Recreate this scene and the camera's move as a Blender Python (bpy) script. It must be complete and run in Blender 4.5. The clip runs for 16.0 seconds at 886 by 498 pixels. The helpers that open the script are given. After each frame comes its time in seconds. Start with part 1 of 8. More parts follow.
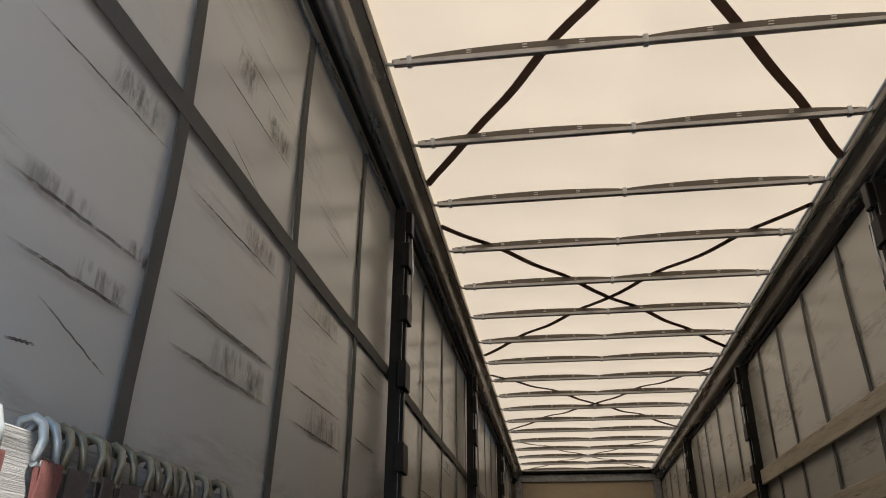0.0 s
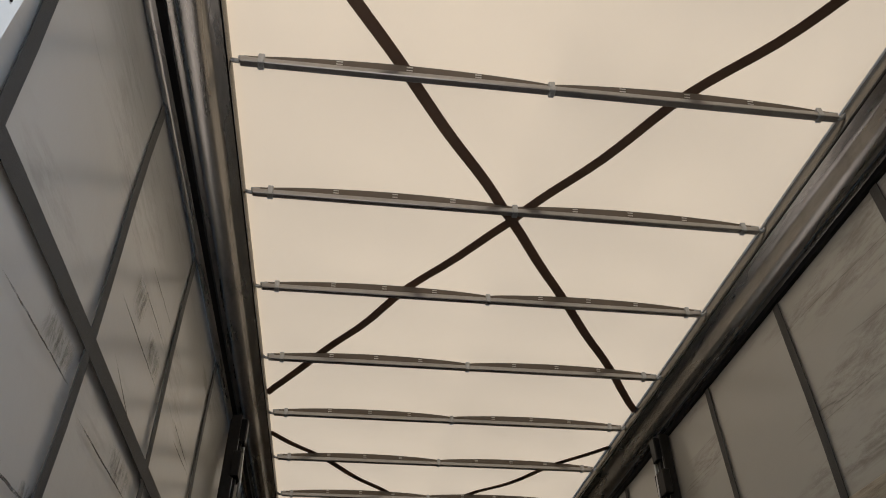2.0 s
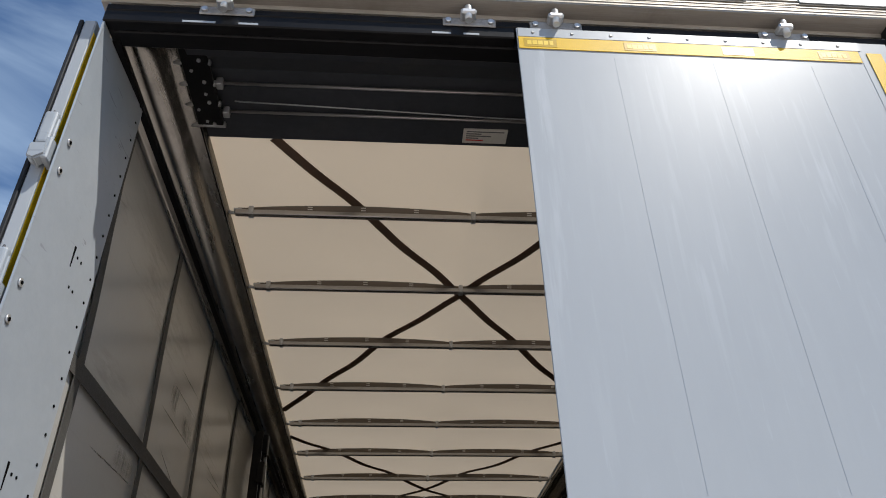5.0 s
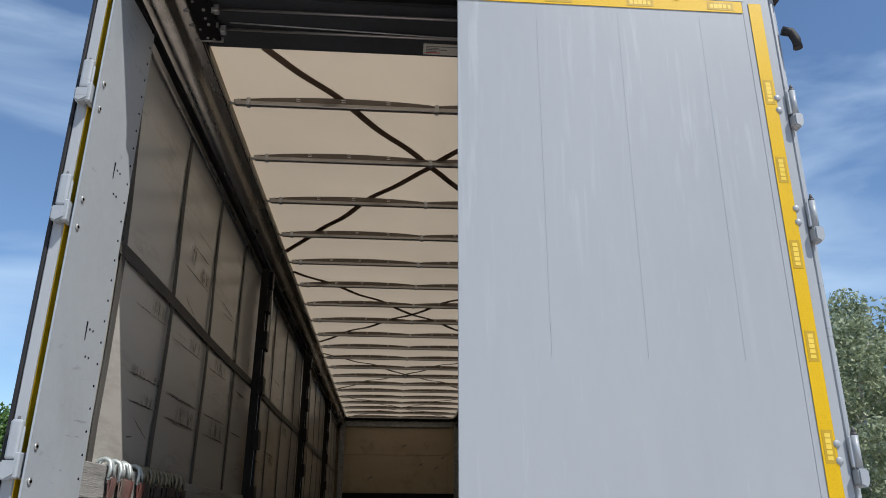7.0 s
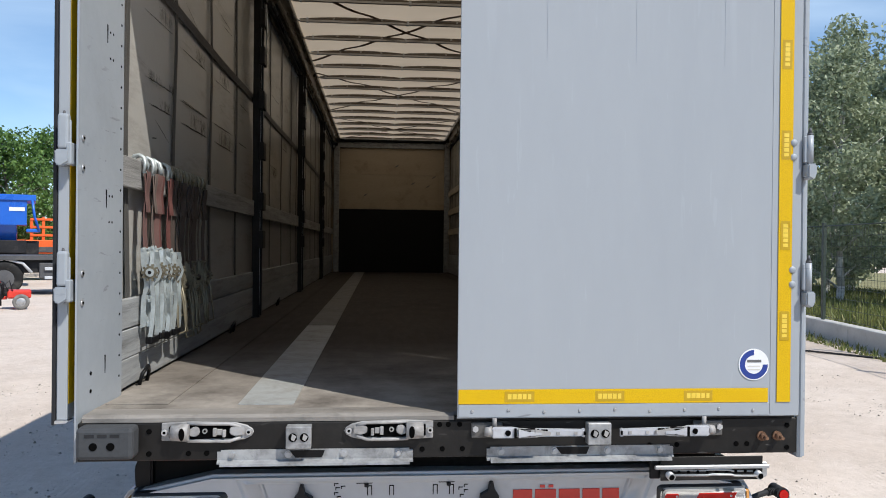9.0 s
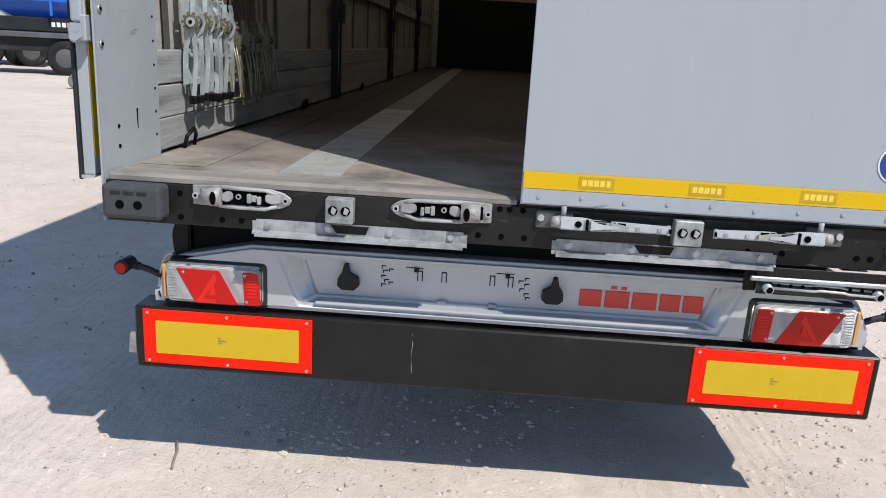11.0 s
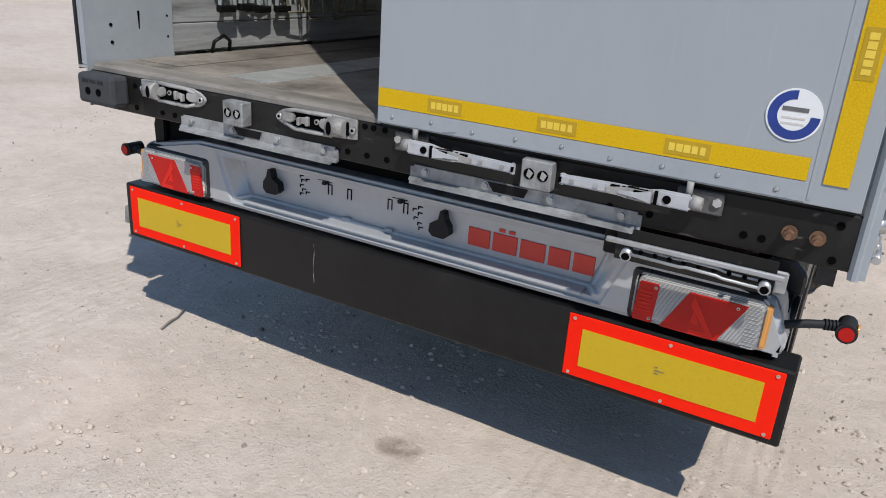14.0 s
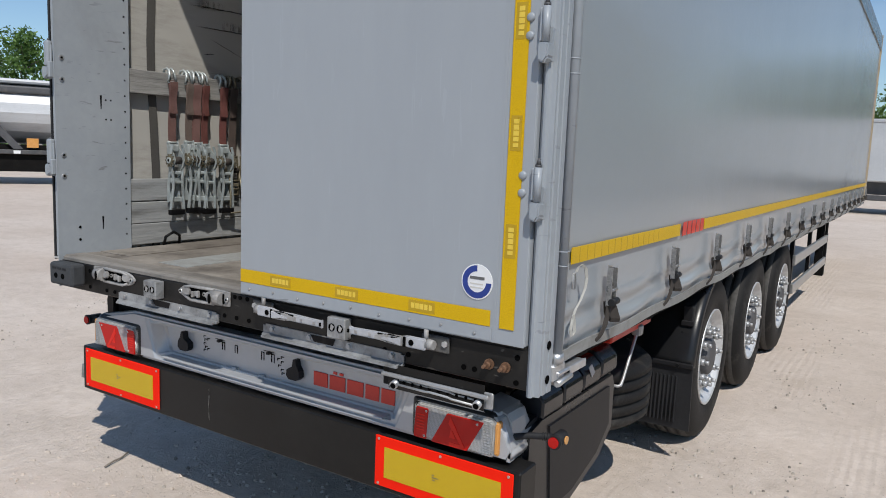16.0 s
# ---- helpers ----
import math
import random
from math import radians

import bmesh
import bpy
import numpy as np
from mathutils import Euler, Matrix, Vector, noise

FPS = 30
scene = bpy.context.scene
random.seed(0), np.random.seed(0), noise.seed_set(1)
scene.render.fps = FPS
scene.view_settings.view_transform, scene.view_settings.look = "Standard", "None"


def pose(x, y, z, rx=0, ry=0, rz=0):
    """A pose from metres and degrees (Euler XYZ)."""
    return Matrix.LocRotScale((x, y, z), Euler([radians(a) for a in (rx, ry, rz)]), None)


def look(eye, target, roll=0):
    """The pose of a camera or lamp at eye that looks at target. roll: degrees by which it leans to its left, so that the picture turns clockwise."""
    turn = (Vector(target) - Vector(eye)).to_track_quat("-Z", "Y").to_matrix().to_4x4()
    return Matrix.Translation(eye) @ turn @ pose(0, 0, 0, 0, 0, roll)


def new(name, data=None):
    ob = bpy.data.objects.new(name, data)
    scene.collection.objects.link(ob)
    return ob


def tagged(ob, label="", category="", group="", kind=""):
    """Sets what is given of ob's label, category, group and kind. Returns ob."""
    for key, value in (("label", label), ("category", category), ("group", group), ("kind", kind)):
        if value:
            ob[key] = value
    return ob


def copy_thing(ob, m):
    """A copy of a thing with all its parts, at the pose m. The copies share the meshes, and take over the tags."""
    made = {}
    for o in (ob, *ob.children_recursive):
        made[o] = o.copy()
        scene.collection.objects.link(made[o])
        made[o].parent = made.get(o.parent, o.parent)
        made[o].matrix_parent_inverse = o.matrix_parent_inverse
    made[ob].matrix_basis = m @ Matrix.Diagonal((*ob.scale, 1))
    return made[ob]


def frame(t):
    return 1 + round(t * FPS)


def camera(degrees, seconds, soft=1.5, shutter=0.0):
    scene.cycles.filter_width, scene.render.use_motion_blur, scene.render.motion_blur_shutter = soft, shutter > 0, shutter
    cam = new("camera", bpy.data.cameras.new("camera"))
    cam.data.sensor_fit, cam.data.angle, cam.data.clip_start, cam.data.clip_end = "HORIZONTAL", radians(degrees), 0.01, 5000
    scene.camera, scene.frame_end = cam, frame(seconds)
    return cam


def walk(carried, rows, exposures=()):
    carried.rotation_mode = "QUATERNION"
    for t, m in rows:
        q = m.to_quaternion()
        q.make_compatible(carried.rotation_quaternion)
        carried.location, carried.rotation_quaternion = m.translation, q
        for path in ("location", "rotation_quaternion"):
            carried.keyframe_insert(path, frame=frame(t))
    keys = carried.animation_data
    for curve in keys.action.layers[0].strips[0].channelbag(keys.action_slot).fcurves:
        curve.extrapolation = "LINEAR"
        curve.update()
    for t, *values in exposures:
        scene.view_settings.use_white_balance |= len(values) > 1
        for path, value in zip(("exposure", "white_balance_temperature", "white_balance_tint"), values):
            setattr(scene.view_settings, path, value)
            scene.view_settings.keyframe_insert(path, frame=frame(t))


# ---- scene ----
cam = camera(61.1, 16.0, soft=0.95)
PATH = [
    (0, (-0.457, -0.117, 1.887), (-0.73, 1.668, 2.747), 0.5),
    (0.5, (-0.533, -0.141, 1.913), (-0.545, 1.66, 2.778), 0.4),
    (1, (-0.58, -0.201, 1.93), (-0.408, 1.563, 2.85), 0.4),
    (1.5, (-0.609, -0.304, 1.937), (-0.399, 1.32, 3.081), -0.2),
    (2, (-0.622, -0.476, 1.926), (-0.406, 1.058, 3.191), -1.0),
    (2.5, (-0.648, -0.598, 1.955), (-0.433, 0.844, 3.324), -2.5),
    (3, (-0.63, -0.772, 1.988), (-0.427, 0.643, 3.387), -3.3),
    (5.5, (-0.328, -1.795, 1.967), (-0.203, -0.083, 2.995), -0.6),
    (6, (-0.299, -1.989, 1.944), (-0.174, -0.225, 2.879), 0.0),
    (6.5, (-0.236, -2.194, 1.921), (-0.106, -0.368, 2.726), 0.1),
    (7, (-0.202, -2.384, 1.914), (-0.075, -0.513, 2.609), 0.3),
    (7.5, (-0.245, -2.511, 1.893), (-0.118, -0.589, 2.43), 0.2),
    (8, (-0.292, -2.618, 1.866), (-0.143, -0.659, 2.24), 0.0),
    (8.5, (-0.284, -2.626, 1.823), (-0.115, -0.642, 2.008), 0.2),
    (9, (-0.266, -2.606, 1.786), (-0.096, -0.613, 1.777), 0.6),
    (9.5, (-0.261, -2.589, 1.746), (-0.113, -0.604, 1.557), 1.0),
    (10, (-0.245, -2.557, 1.708), (-0.123, -0.587, 1.389), 1.5),
    (12.5, (0.358, -1.745, 1.563), (-0.201, 0.031, 0.832), 3.4),
    (13, (0.609, -1.736, 1.571), (-0.064, -0.013, 0.809), 3.1),
    (13.5, (0.888, -1.811, 1.613), (0.173, -0.096, 0.875), 5.5),
    (14, (1.198, -1.789, 1.628), (0.309, -0.146, 0.913), 4.1),
    (14.5, (1.496, -1.776, 1.661), (0.487, -0.165, 1.04), 4.1),
    (15, (1.724, -1.884, 1.696), (0.692, -0.24, 1.216), 3.6),
    (15.5, (1.96, -2.005, 1.745), (0.918, -0.352, 1.317), 3.1),
    (16, (2.217, -2.042, 1.779), (1.151, -0.37, 1.516), 2.3),
]
walk(cam, [(t, look(eye, target, roll)) for t, eye, target, roll in PATH],
     exposures=[(0.0, 1.16), (1.5, 1.0), (2.0, 0.80), (2.5, 0.64), (3.0, 0.0), (5.5, -0.06), (8.0, 0.03), (10.0, 0.06), (12.5, 0.03), (13.0, -0.10), (14.0, -0.35), (16.0, -0.46)])

# ---- world, sun ----
SUN = Vector((0.556, -0.543, 1.0)).normalized()
world = bpy.data.worlds.new("sky")
scene.world = world
world.use_nodes = True
wn = world.node_tree.nodes
sky = wn.new("ShaderNodeTexSky")
sky.sky_type = "NISHITA"
sky.sun_disc = False
sky.sun_elevation = math.asin(SUN.z)
sky.sun_rotation = math.atan2(SUN.x, SUN.y)
sky.air_density, sky.dust_density, sky.ozone_density = 1.0, 0.08, 2.0
bg = wn["Background"]
bg.inputs["Strength"].default_value = 0.130
wl = world.node_tree.links
cloud_v = wn.new("ShaderNodeTexCoord")
cloud_m = wn.new("ShaderNodeMapping")
cloud_m.inputs["Scale"].default_value = (1.2, 1.2, 4.5)
wl.new(cloud_v.outputs["Generated"], cloud_m.inputs["Vector"])
cloud_n = wn.new("ShaderNodeTexNoise")
cloud_n.inputs["Scale"].default_value, cloud_n.inputs["Detail"].default_value, cloud_n.inputs["Distortion"].default_value = 2.2, 7, 0.5
wl.new(cloud_m.outputs[0], cloud_n.inputs["Vector"])
cloud_r = wn.new("ShaderNodeValToRGB")
cloud_r.color_ramp.elements[0].position, cloud_r.color_ramp.elements[1].position = 0.44, 0.74
cloud_r.color_ramp.elements[1].color = (0.55, 0.55, 0.55, 1)
wl.new(cloud_n.outputs[0], cloud_r.inputs[0])
cloud_x = wn.new("ShaderNodeMix")
cloud_x.data_type = "RGBA"
cloud_x.inputs[7].default_value = (5.6, 7.2, 9.0, 1)
wl.new(cloud_r.outputs[0], cloud_x.inputs[0])
sky_tint = wn.new("ShaderNodeMix")
sky_tint.data_type, sky_tint.blend_type = "RGBA", "MULTIPLY"
sky_tint.inputs[0].default_value = 1.0
sky_tint.inputs[7].default_value = (0.89, 1.0, 1.10, 1)
wl.new(sky.outputs[0], sky_tint.inputs[6])
wl.new(sky_tint.outputs[2], cloud_x.inputs[6])
wl.new(cloud_x.outputs[2], bg.inputs["Color"])
sun_data = bpy.data.lights.new("sun", "SUN")
sun_data.energy, sun_data.angle, sun_data.color = 5.0, radians(0.53), (1.0, 0.955, 0.885)
sun_ob = new("sun", sun_data)
sun_ob.matrix_world = look((20, -20, 42), (20 - SUN.x, -20 - SUN.y, 42 - SUN.z))

GZ = 0.10      # ground height
FZ = 1.20      # loading floor height


# ---- materials ----
def nodes_of(m):
    m.use_nodes = True
    t = m.node_tree
    return t, t.nodes, t.links, t.nodes["Principled BSDF"]


def ramp(n, links, src, stops):
    r = n.new("ShaderNodeValToRGB")
    while len(r.color_ramp.elements) < len(stops):
        r.color_ramp.elements.new(0.5)
    for e, (p, c) in zip(r.color_ramp.elements, stops):
        e.position = p
        e.color = (*c, 1) if len(c) == 3 else c
    links.new(src, r.inputs[0])
    return r


def noise_tex(n, links, vec, scale, detail=6, rough=0.6, dist=0.0):
    t = n.new("ShaderNodeTexNoise")
    t.inputs["Scale"].default_value, t.inputs["Detail"].default_value = scale, detail
    t.inputs["Roughness"].default_value, t.inputs["Distortion"].default_value = rough, dist
    links.new(vec, t.inputs["Vector"])
    return t


def coords(n, links, stretch=(1, 1, 1)):
    c, mp = n.new("ShaderNodeTexCoord"), n.new("ShaderNodeMapping")
    mp.inputs["Scale"].default_value = stretch
    links.new(c.outputs["Object"], mp.inputs["Vector"])
    return mp.outputs["Vector"]


def mixc(n, links, fac, a, b, kind="MIX"):
    m = n.new("ShaderNodeMix")
    m.data_type, m.blend_type = "RGBA", kind
    for sock, v in ((m.inputs[0], fac), (m.inputs[6], a), (m.inputs[7], b)):
        if hasattr(v, "is_linked"):
            links.new(v, sock)
        elif isinstance(v, (int, float)):
            sock.default_value = v
        else:
            sock.default_value = (*v, 1)
    return m.outputs[2]


def surf(name, c1, c2, rough=0.5, metal=0.0, big=1.5, fine=40, dirt=None, dirt_amount=0.0, bump=0.1, bump_scale=60,
         stretch=(1, 1, 1), rough_var=0.12, spec=0.5, dirt_scale=3.0, dirt_stretch=(1, 1, 1), scratch=None, scratch_stretch=(6, 6, 60), scratch_amount=0.6, wash=None):
    """A surface with two scales of tone, patches of dirt, and fine relief."""
    m = bpy.data.materials.new(name)
    t, n, links, b = nodes_of(m)
    v = coords(n, links, stretch)
    large, small = noise_tex(n, links, v, big), noise_tex(n, links, v, fine, 4)
    both = n.new("ShaderNodeMath")
    both.operation = "MULTIPLY_ADD"
    links.new(small.outputs[0], both.inputs[0])
    both.inputs[1].default_value = 0.45
    links.new(large.outputs[0], both.inputs[2])
    col = ramp(n, links, both.outputs[0], [(0.45, c1), (0.95, c2)]).outputs[0]
    if dirt:
        dv = coords(n, links, dirt_stretch)
        d = noise_tex(n, links, dv, dirt_scale, 9, 0.7, 0.4)
        f = ramp(n, links, d.outputs[0], [(0.62 - dirt_amount * 0.3, (0, 0, 0)), (0.78, (min(1, dirt_amount * 2),) * 3)])
        col = mixc(n, links, f.outputs[0], col, dirt)
    if scratch:
        sv = coords(n, links, scratch_stretch)
        sn = noise_tex(n, links, sv, 1.0, 3, 0.5, 0.6)
        sw = noise_tex(n, links, v, 2.3, 3)
        f = mixc(n, links, 1.0, ramp(n, links, sn.outputs[0], [(0.655, (0, 0, 0)), (0.69, (scratch_amount,) * 3)]).outputs[0],
                 ramp(n, links, sw.outputs[0], [(0.42, (0, 0, 0)), (0.6, (1, 1, 1))]).outputs[0], "MULTIPLY")
        col = mixc(n, links, f, col, scratch)
    if wash:
        # pale drip streaks that thin out down the panel
        drip = ramp(n, links, noise_tex(n, links, coords(n, links, (34, 34, 2.2)), 1.0, 4, 0.6, 0.3).outputs[0], [(0.54, (0, 0, 0)), (0.68, (0.55,) * 3)])
        place = ramp(n, links, noise_tex(n, links, coords(n, links, (3, 3, 1.2)), 1.0, 3).outputs[0], [(0.40, (0.1,) * 3), (0.62, (1, 1, 1))])
        sep, high = n.new("ShaderNodeSeparateXYZ"), n.new("ShaderNodeMapRange")
        links.new(coords(n, links), sep.inputs[0])
        links.new(sep.outputs["Z"], high.inputs["Value"])
        high.inputs["From Min"].default_value, high.inputs["From Max"].default_value = 2.3, 3.8
        f = mixc(n, links, 1.0, mixc(n, links, 1.0, drip.outputs[0], place.outputs[0], "MULTIPLY"), high.outputs[0], "MULTIPLY")
        col = mixc(n, links, f, col, wash)
    links.new(col, b.inputs["Base Color"])
    rr = n.new("ShaderNodeMapRange")
    rr.inputs["To Min"].default_value, rr.inputs["To Max"].default_value = max(0.03, rough - rough_var), min(1, rough + rough_var)
    links.new(large.outputs[0], rr.inputs["Value"])
    links.new(rr.outputs[0], b.inputs["Roughness"])
    b.inputs["Metallic"].default_value = metal
    b.inputs["Specular IOR Level"].default_value = spec
    if bump:
        bt = noise_tex(n, links, v, bump_scale, 5)
        bn = n.new("ShaderNodeBump")
        bn.inputs["Strength"].default_value, bn.inputs["Distance"].default_value = bump, 0.01
        links.new(bt.outputs[0], bn.inputs["Height"])
        links.new(bn.outputs[0], b.inputs["Normal"])
    return m


M = {}
M["door"] = surf("door_paint", (0.318, 0.343, 0.370), (0.342, 0.367, 0.393), 0.36, 0, 0.8, 9, (0.36, 0.39, 0.44), 0.12, 0.015, 30,
                 (2, 2, 0.5), 0.05, 0.25, 5, (2.5, 2.5, 0.35), scratch=(0.42, 0.45, 0.495), scratch_stretch=(60, 60, 4.5), scratch_amount=0.2, wash=(0.50, 0.53, 0.57))
M["frame_paint"] = surf("frame_paint", (0.278, 0.306, 0.336), (0.338, 0.366, 0.394), 0.4, 0, 2, 25, (0.20, 0.205, 0.21), 0.16, 0.04, 50, scratch=(0.14, 0.14, 0.145), scratch_stretch=(9, 9, 55))
M["bumper_paint"] = surf("bumper_paint", (0.40, 0.412, 0.43), (0.46, 0.472, 0.49), 0.36, 0.25, 2, 30, (0.30, 0.28, 0.25), 0.2, 0.03, 60)
M["black_steel"] = surf("black_steel", (0.004, 0.004, 0.0045), (0.010, 0.010, 0.011), 0.36, 0, 3, 30, (0.035, 0.033, 0.03), 0.12, 0.05, 70, spec=0.16)
M["bar_black"] = surf("bar_black", (0.0078, 0.0076, 0.0075), (0.0150, 0.0146, 0.0143), 0.38, 0, 3, 30, (0.045, 0.042, 0.038), 0.15, 0.04, 70, spec=0.25)
M["beam_black"] = surf("beam_black", (0.0075, 0.0072, 0.0069), (0.016, 0.0153, 0.0146), 0.42, 0, 3, 30, (0.06, 0.055, 0.05), 0.2, 0.05, 70, spec=0.25, scratch=(0.16, 0.15, 0.14), scratch_stretch=(9, 9, 40), scratch_amount=0.4)
M["buffer"] = surf("buffer_rubber", (0.034, 0.037, 0.041), (0.060, 0.064, 0.069), 0.7, 0, 3, 60, (0.10, 0.10, 0.10), 0.25, 0.12, 150, spec=0.3)
M["under_steel"] = surf("under_steel", (0.004, 0.004, 0.004), (0.010, 0.0095, 0.009), 0.8, 0, 3, 30, (0.03, 0.027, 0.023), 0.2, 0.1, 70, spec=0.1)
M["black_plastic"] = surf("black_plastic", (0.010, 0.010, 0.012), (0.020, 0.020, 0.022), 0.5, 0, 2, 40, (0.022, 0.021, 0.02), 0.18, 0.06, 120, spec=0.22)
M["gloss_black"] = surf("gloss_black_plastic", (0.010, 0.0105, 0.012), (0.019, 0.0195, 0.021), 0.30, 0, 2, 40, (0.035, 0.034, 0.032), 0.15, 0.03, 120, spec=0.4)
M["cap_black"] = surf("cap_black", (0.012, 0.0125, 0.015), (0.022, 0.023, 0.026), 0.26, 0, 2, 40, (0.04, 0.039, 0.037), 0.15, 0.03, 120, spec=0.5)
M["rubber"] = surf("rubber", (0.012, 0.0125, 0.014), (0.026, 0.027, 0.03), 0.62, 0, 3, 60, (0.06, 0.058, 0.053), 0.2, 0.12, 150, spec=0.25)
M["tyre"] = surf("tyre", (0.009, 0.009, 0.010), (0.020, 0.0195, 0.019), 0.65, 0, 4, 50, (0.14, 0.13, 0.115), 0.3, 0.12, 120, spec=0.2)
M["rim_alu"] = surf("rim_alu", (0.50, 0.51, 0.52), (0.68, 0.69, 0.70), 0.42, 0.45, 5, 40, (0.26, 0.24, 0.21), 0.3, 0.05, 90, dirt_scale=9)
M["zinc"] = surf("zinc", (0.42, 0.43, 0.44), (0.66, 0.67, 0.68), 0.38, 0.75, 6, 60, (0.28, 0.27, 0.25), 0.25, 0.08, 90)
M["galv"] = surf("galvanised_steel", (0.32, 0.33, 0.34), (0.50, 0.51, 0.52), 0.45, 0.55, 9, 40, (0.14, 0.13, 0.12), 0.35, 0.06, 80, dirt_scale=8)
M["rail_galv"] = surf("rail_galvanised", (0.20, 0.205, 0.21), (0.44, 0.45, 0.455), 0.5, 0.35, 7, 30, (0.055, 0.05, 0.046), 0.5, 0.06, 80, dirt_scale=11, scratch=(0.6, 0.6, 0.6), scratch_stretch=(8, 8, 40), scratch_amount=0.5)
M["ratchet"] = surf("ratchet_steel", (0.29, 0.325, 0.33), (0.52, 0.565, 0.565), 0.36, 0.35, 14, 70, (0.12, 0.115, 0.105), 0.35, 0.08, 90)
M["screw_worn"] = surf("worn_screw", (0.42, 0.22, 0.18), (0.60, 0.42, 0.36), 0.4, 0.3, 8, 70)
M["ratchet_old"] = surf("ratchet_steel_old", (0.11, 0.10, 0.075), (0.30, 0.265, 0.185), 0.45, 0.5, 8, 70, (0.12, 0.09, 0.06), 0.4, 0.08, 90)
M["alu"] = surf("aluminium", (0.42, 0.42, 0.42), (0.58, 0.58, 0.57), 0.36, 0.8, 3, 40, (0.30, 0.28, 0.25), 0.25, 0.04, 60, (1, 6, 6))
M["rail_alu"] = surf("cant_rail_alu", (0.17, 0.158, 0.14), (0.28, 0.262, 0.235), 0.27, 0.8, 2, 30, (0.10, 0.09, 0.08), 0.35, 0.05, 50, (3, 0.4, 3))
M["bow_alu"] = surf("bow_alu", (0.30, 0.29, 0.28), (0.42, 0.41, 0.40), 0.36, 0.8, 3, 40, (0.26, 0.24, 0.22), 0.25, 0.03, 60)
M["old_alu"] = surf("weathered_alu", (0.30, 0.275, 0.24), (0.42, 0.39, 0.35), 0.5, 0.45, 5, 40, (0.20, 0.18, 0.15), 0.35, 0.05, 60, (0.4, 6, 6))
M["white_lever"] = surf("lever_paint", (0.34, 0.35, 0.375), (0.46, 0.47, 0.495), 0.42, 0.0, 5, 40, (0.20, 0.18, 0.16), 0.25, 0.05, 90, dirt_scale=12)
M["lock_cast"] = surf("lock_cast", (0.22, 0.216, 0.21), (0.40, 0.392, 0.385), 0.6, 0.1, 8, 50, (0.085, 0.075, 0.066), 0.45, 0.12, 90, dirt_scale=14)
M["plate_dark"] = surf("dark_worn_plate", (0.045, 0.044, 0.043), (0.12, 0.118, 0.115), 0.5, 0.2, 8, 50, (0.22, 0.21, 0.20), 0.3, 0.08, 90, dirt_scale=14)
M["hole"] = surf("hole_dark", (0.0012, 0.0012, 0.0012), (0.003, 0.003, 0.003), 0.9, 0, 4, 30, bump=0, spec=0.05)
M["rust"] = surf("rust", (0.11, 0.055, 0.03), (0.26, 0.145, 0.085), 0.8, 0.2, 20, 90, (0.10, 0.05, 0.03), 0.4, 0.3, 120, dirt_scale=20)
M["red_plate"] = surf("fluorescent_red", (0.90, 0.014, 0.004), (0.95, 0.022, 0.006), 0.5, 0, 3, 60, (0.6, 0.02, 0.01), 0.1, 0.02, 200, spec=0.08)
M["red_paint"] = surf("red_letter_paint", (0.55, 0.03, 0.02), (0.66, 0.05, 0.03), 0.4, 0, 5, 50, bump=0.02)
M["red_lens"] = surf("red_lens", (0.40, 0.006, 0.004), (0.52, 0.009, 0.006), 0.18, 0, 10, 200, (0.32, 0.007, 0.005), 0.15, 0.08, 350, spec=0.3)
M["red_reflex"] = surf("red_reflector", (0.62, 0.012, 0.006), (0.72, 0.018, 0.009), 0.18, 0, 10, 200, bump=0.08, bump_scale=350, spec=0.3)
M["amber"] = surf("amber_lens", (0.56, 0.25, 0.06), (0.66, 0.34, 0.11), 0.15, 0, 10, 100, bump=0.2, bump_scale=300)
M["webbing_dark"] = surf("webbing_dark", (0.030, 0.025, 0.022), (0.058, 0.05, 0.043), 0.8, 0, 5, 120, (0.10, 0.09, 0.08), 0.15, 0.25, 300)
M["curtain_web"] = surf("curtain_webbing", (0.050, 0.047, 0.043), (0.080, 0.076, 0.070), 0.75, 0, 5, 120, (0.12, 0.105, 0.09), 0.15, 0.25, 300)
M["strap_old"] = surf("strap_old", (0.045, 0.032, 0.027), (0.085, 0.06, 0.05), 0.85, 0, 18, 140, (0.03, 0.025, 0.022), 0.3, 0.35, 320)
M["strap_red"] = surf("strap_red", (0.095, 0.030, 0.025), (0.165, 0.056, 0.048), 0.85, 0, 18, 140, (0.10, 0.075, 0.065), 0.4, 0.35, 320, dirt_scale=9)
M["strap_pink"] = surf("strap_pink", (0.100, 0.050, 0.044), (0.170, 0.088, 0.078), 0.85, 0, 18, 140, (0.12, 0.09, 0.08), 0.4, 0.35, 320, dirt_scale=9)
M["strap_grey"] = surf("strap_grey", (0.105, 0.078, 0.066), (0.18, 0.135, 0.115), 0.85, 0, 7, 140, (0.12, 0.10, 0.09), 0.35, 0.35, 320, dirt_scale=9)
M["lath"] = surf("lath_wood", (0.17, 0.168, 0.16), (0.36, 0.352, 0.335), 0.8, 0, 3, 24, (0.07, 0.065, 0.06), 0.42, 0.35, 40, (5, 0.35, 7), dirt_scale=5, dirt_stretch=(2, 0.35, 8), scratch=(0.06, 0.055, 0.05), scratch_stretch=(5, 2.5, 90), scratch_amount=0.8)
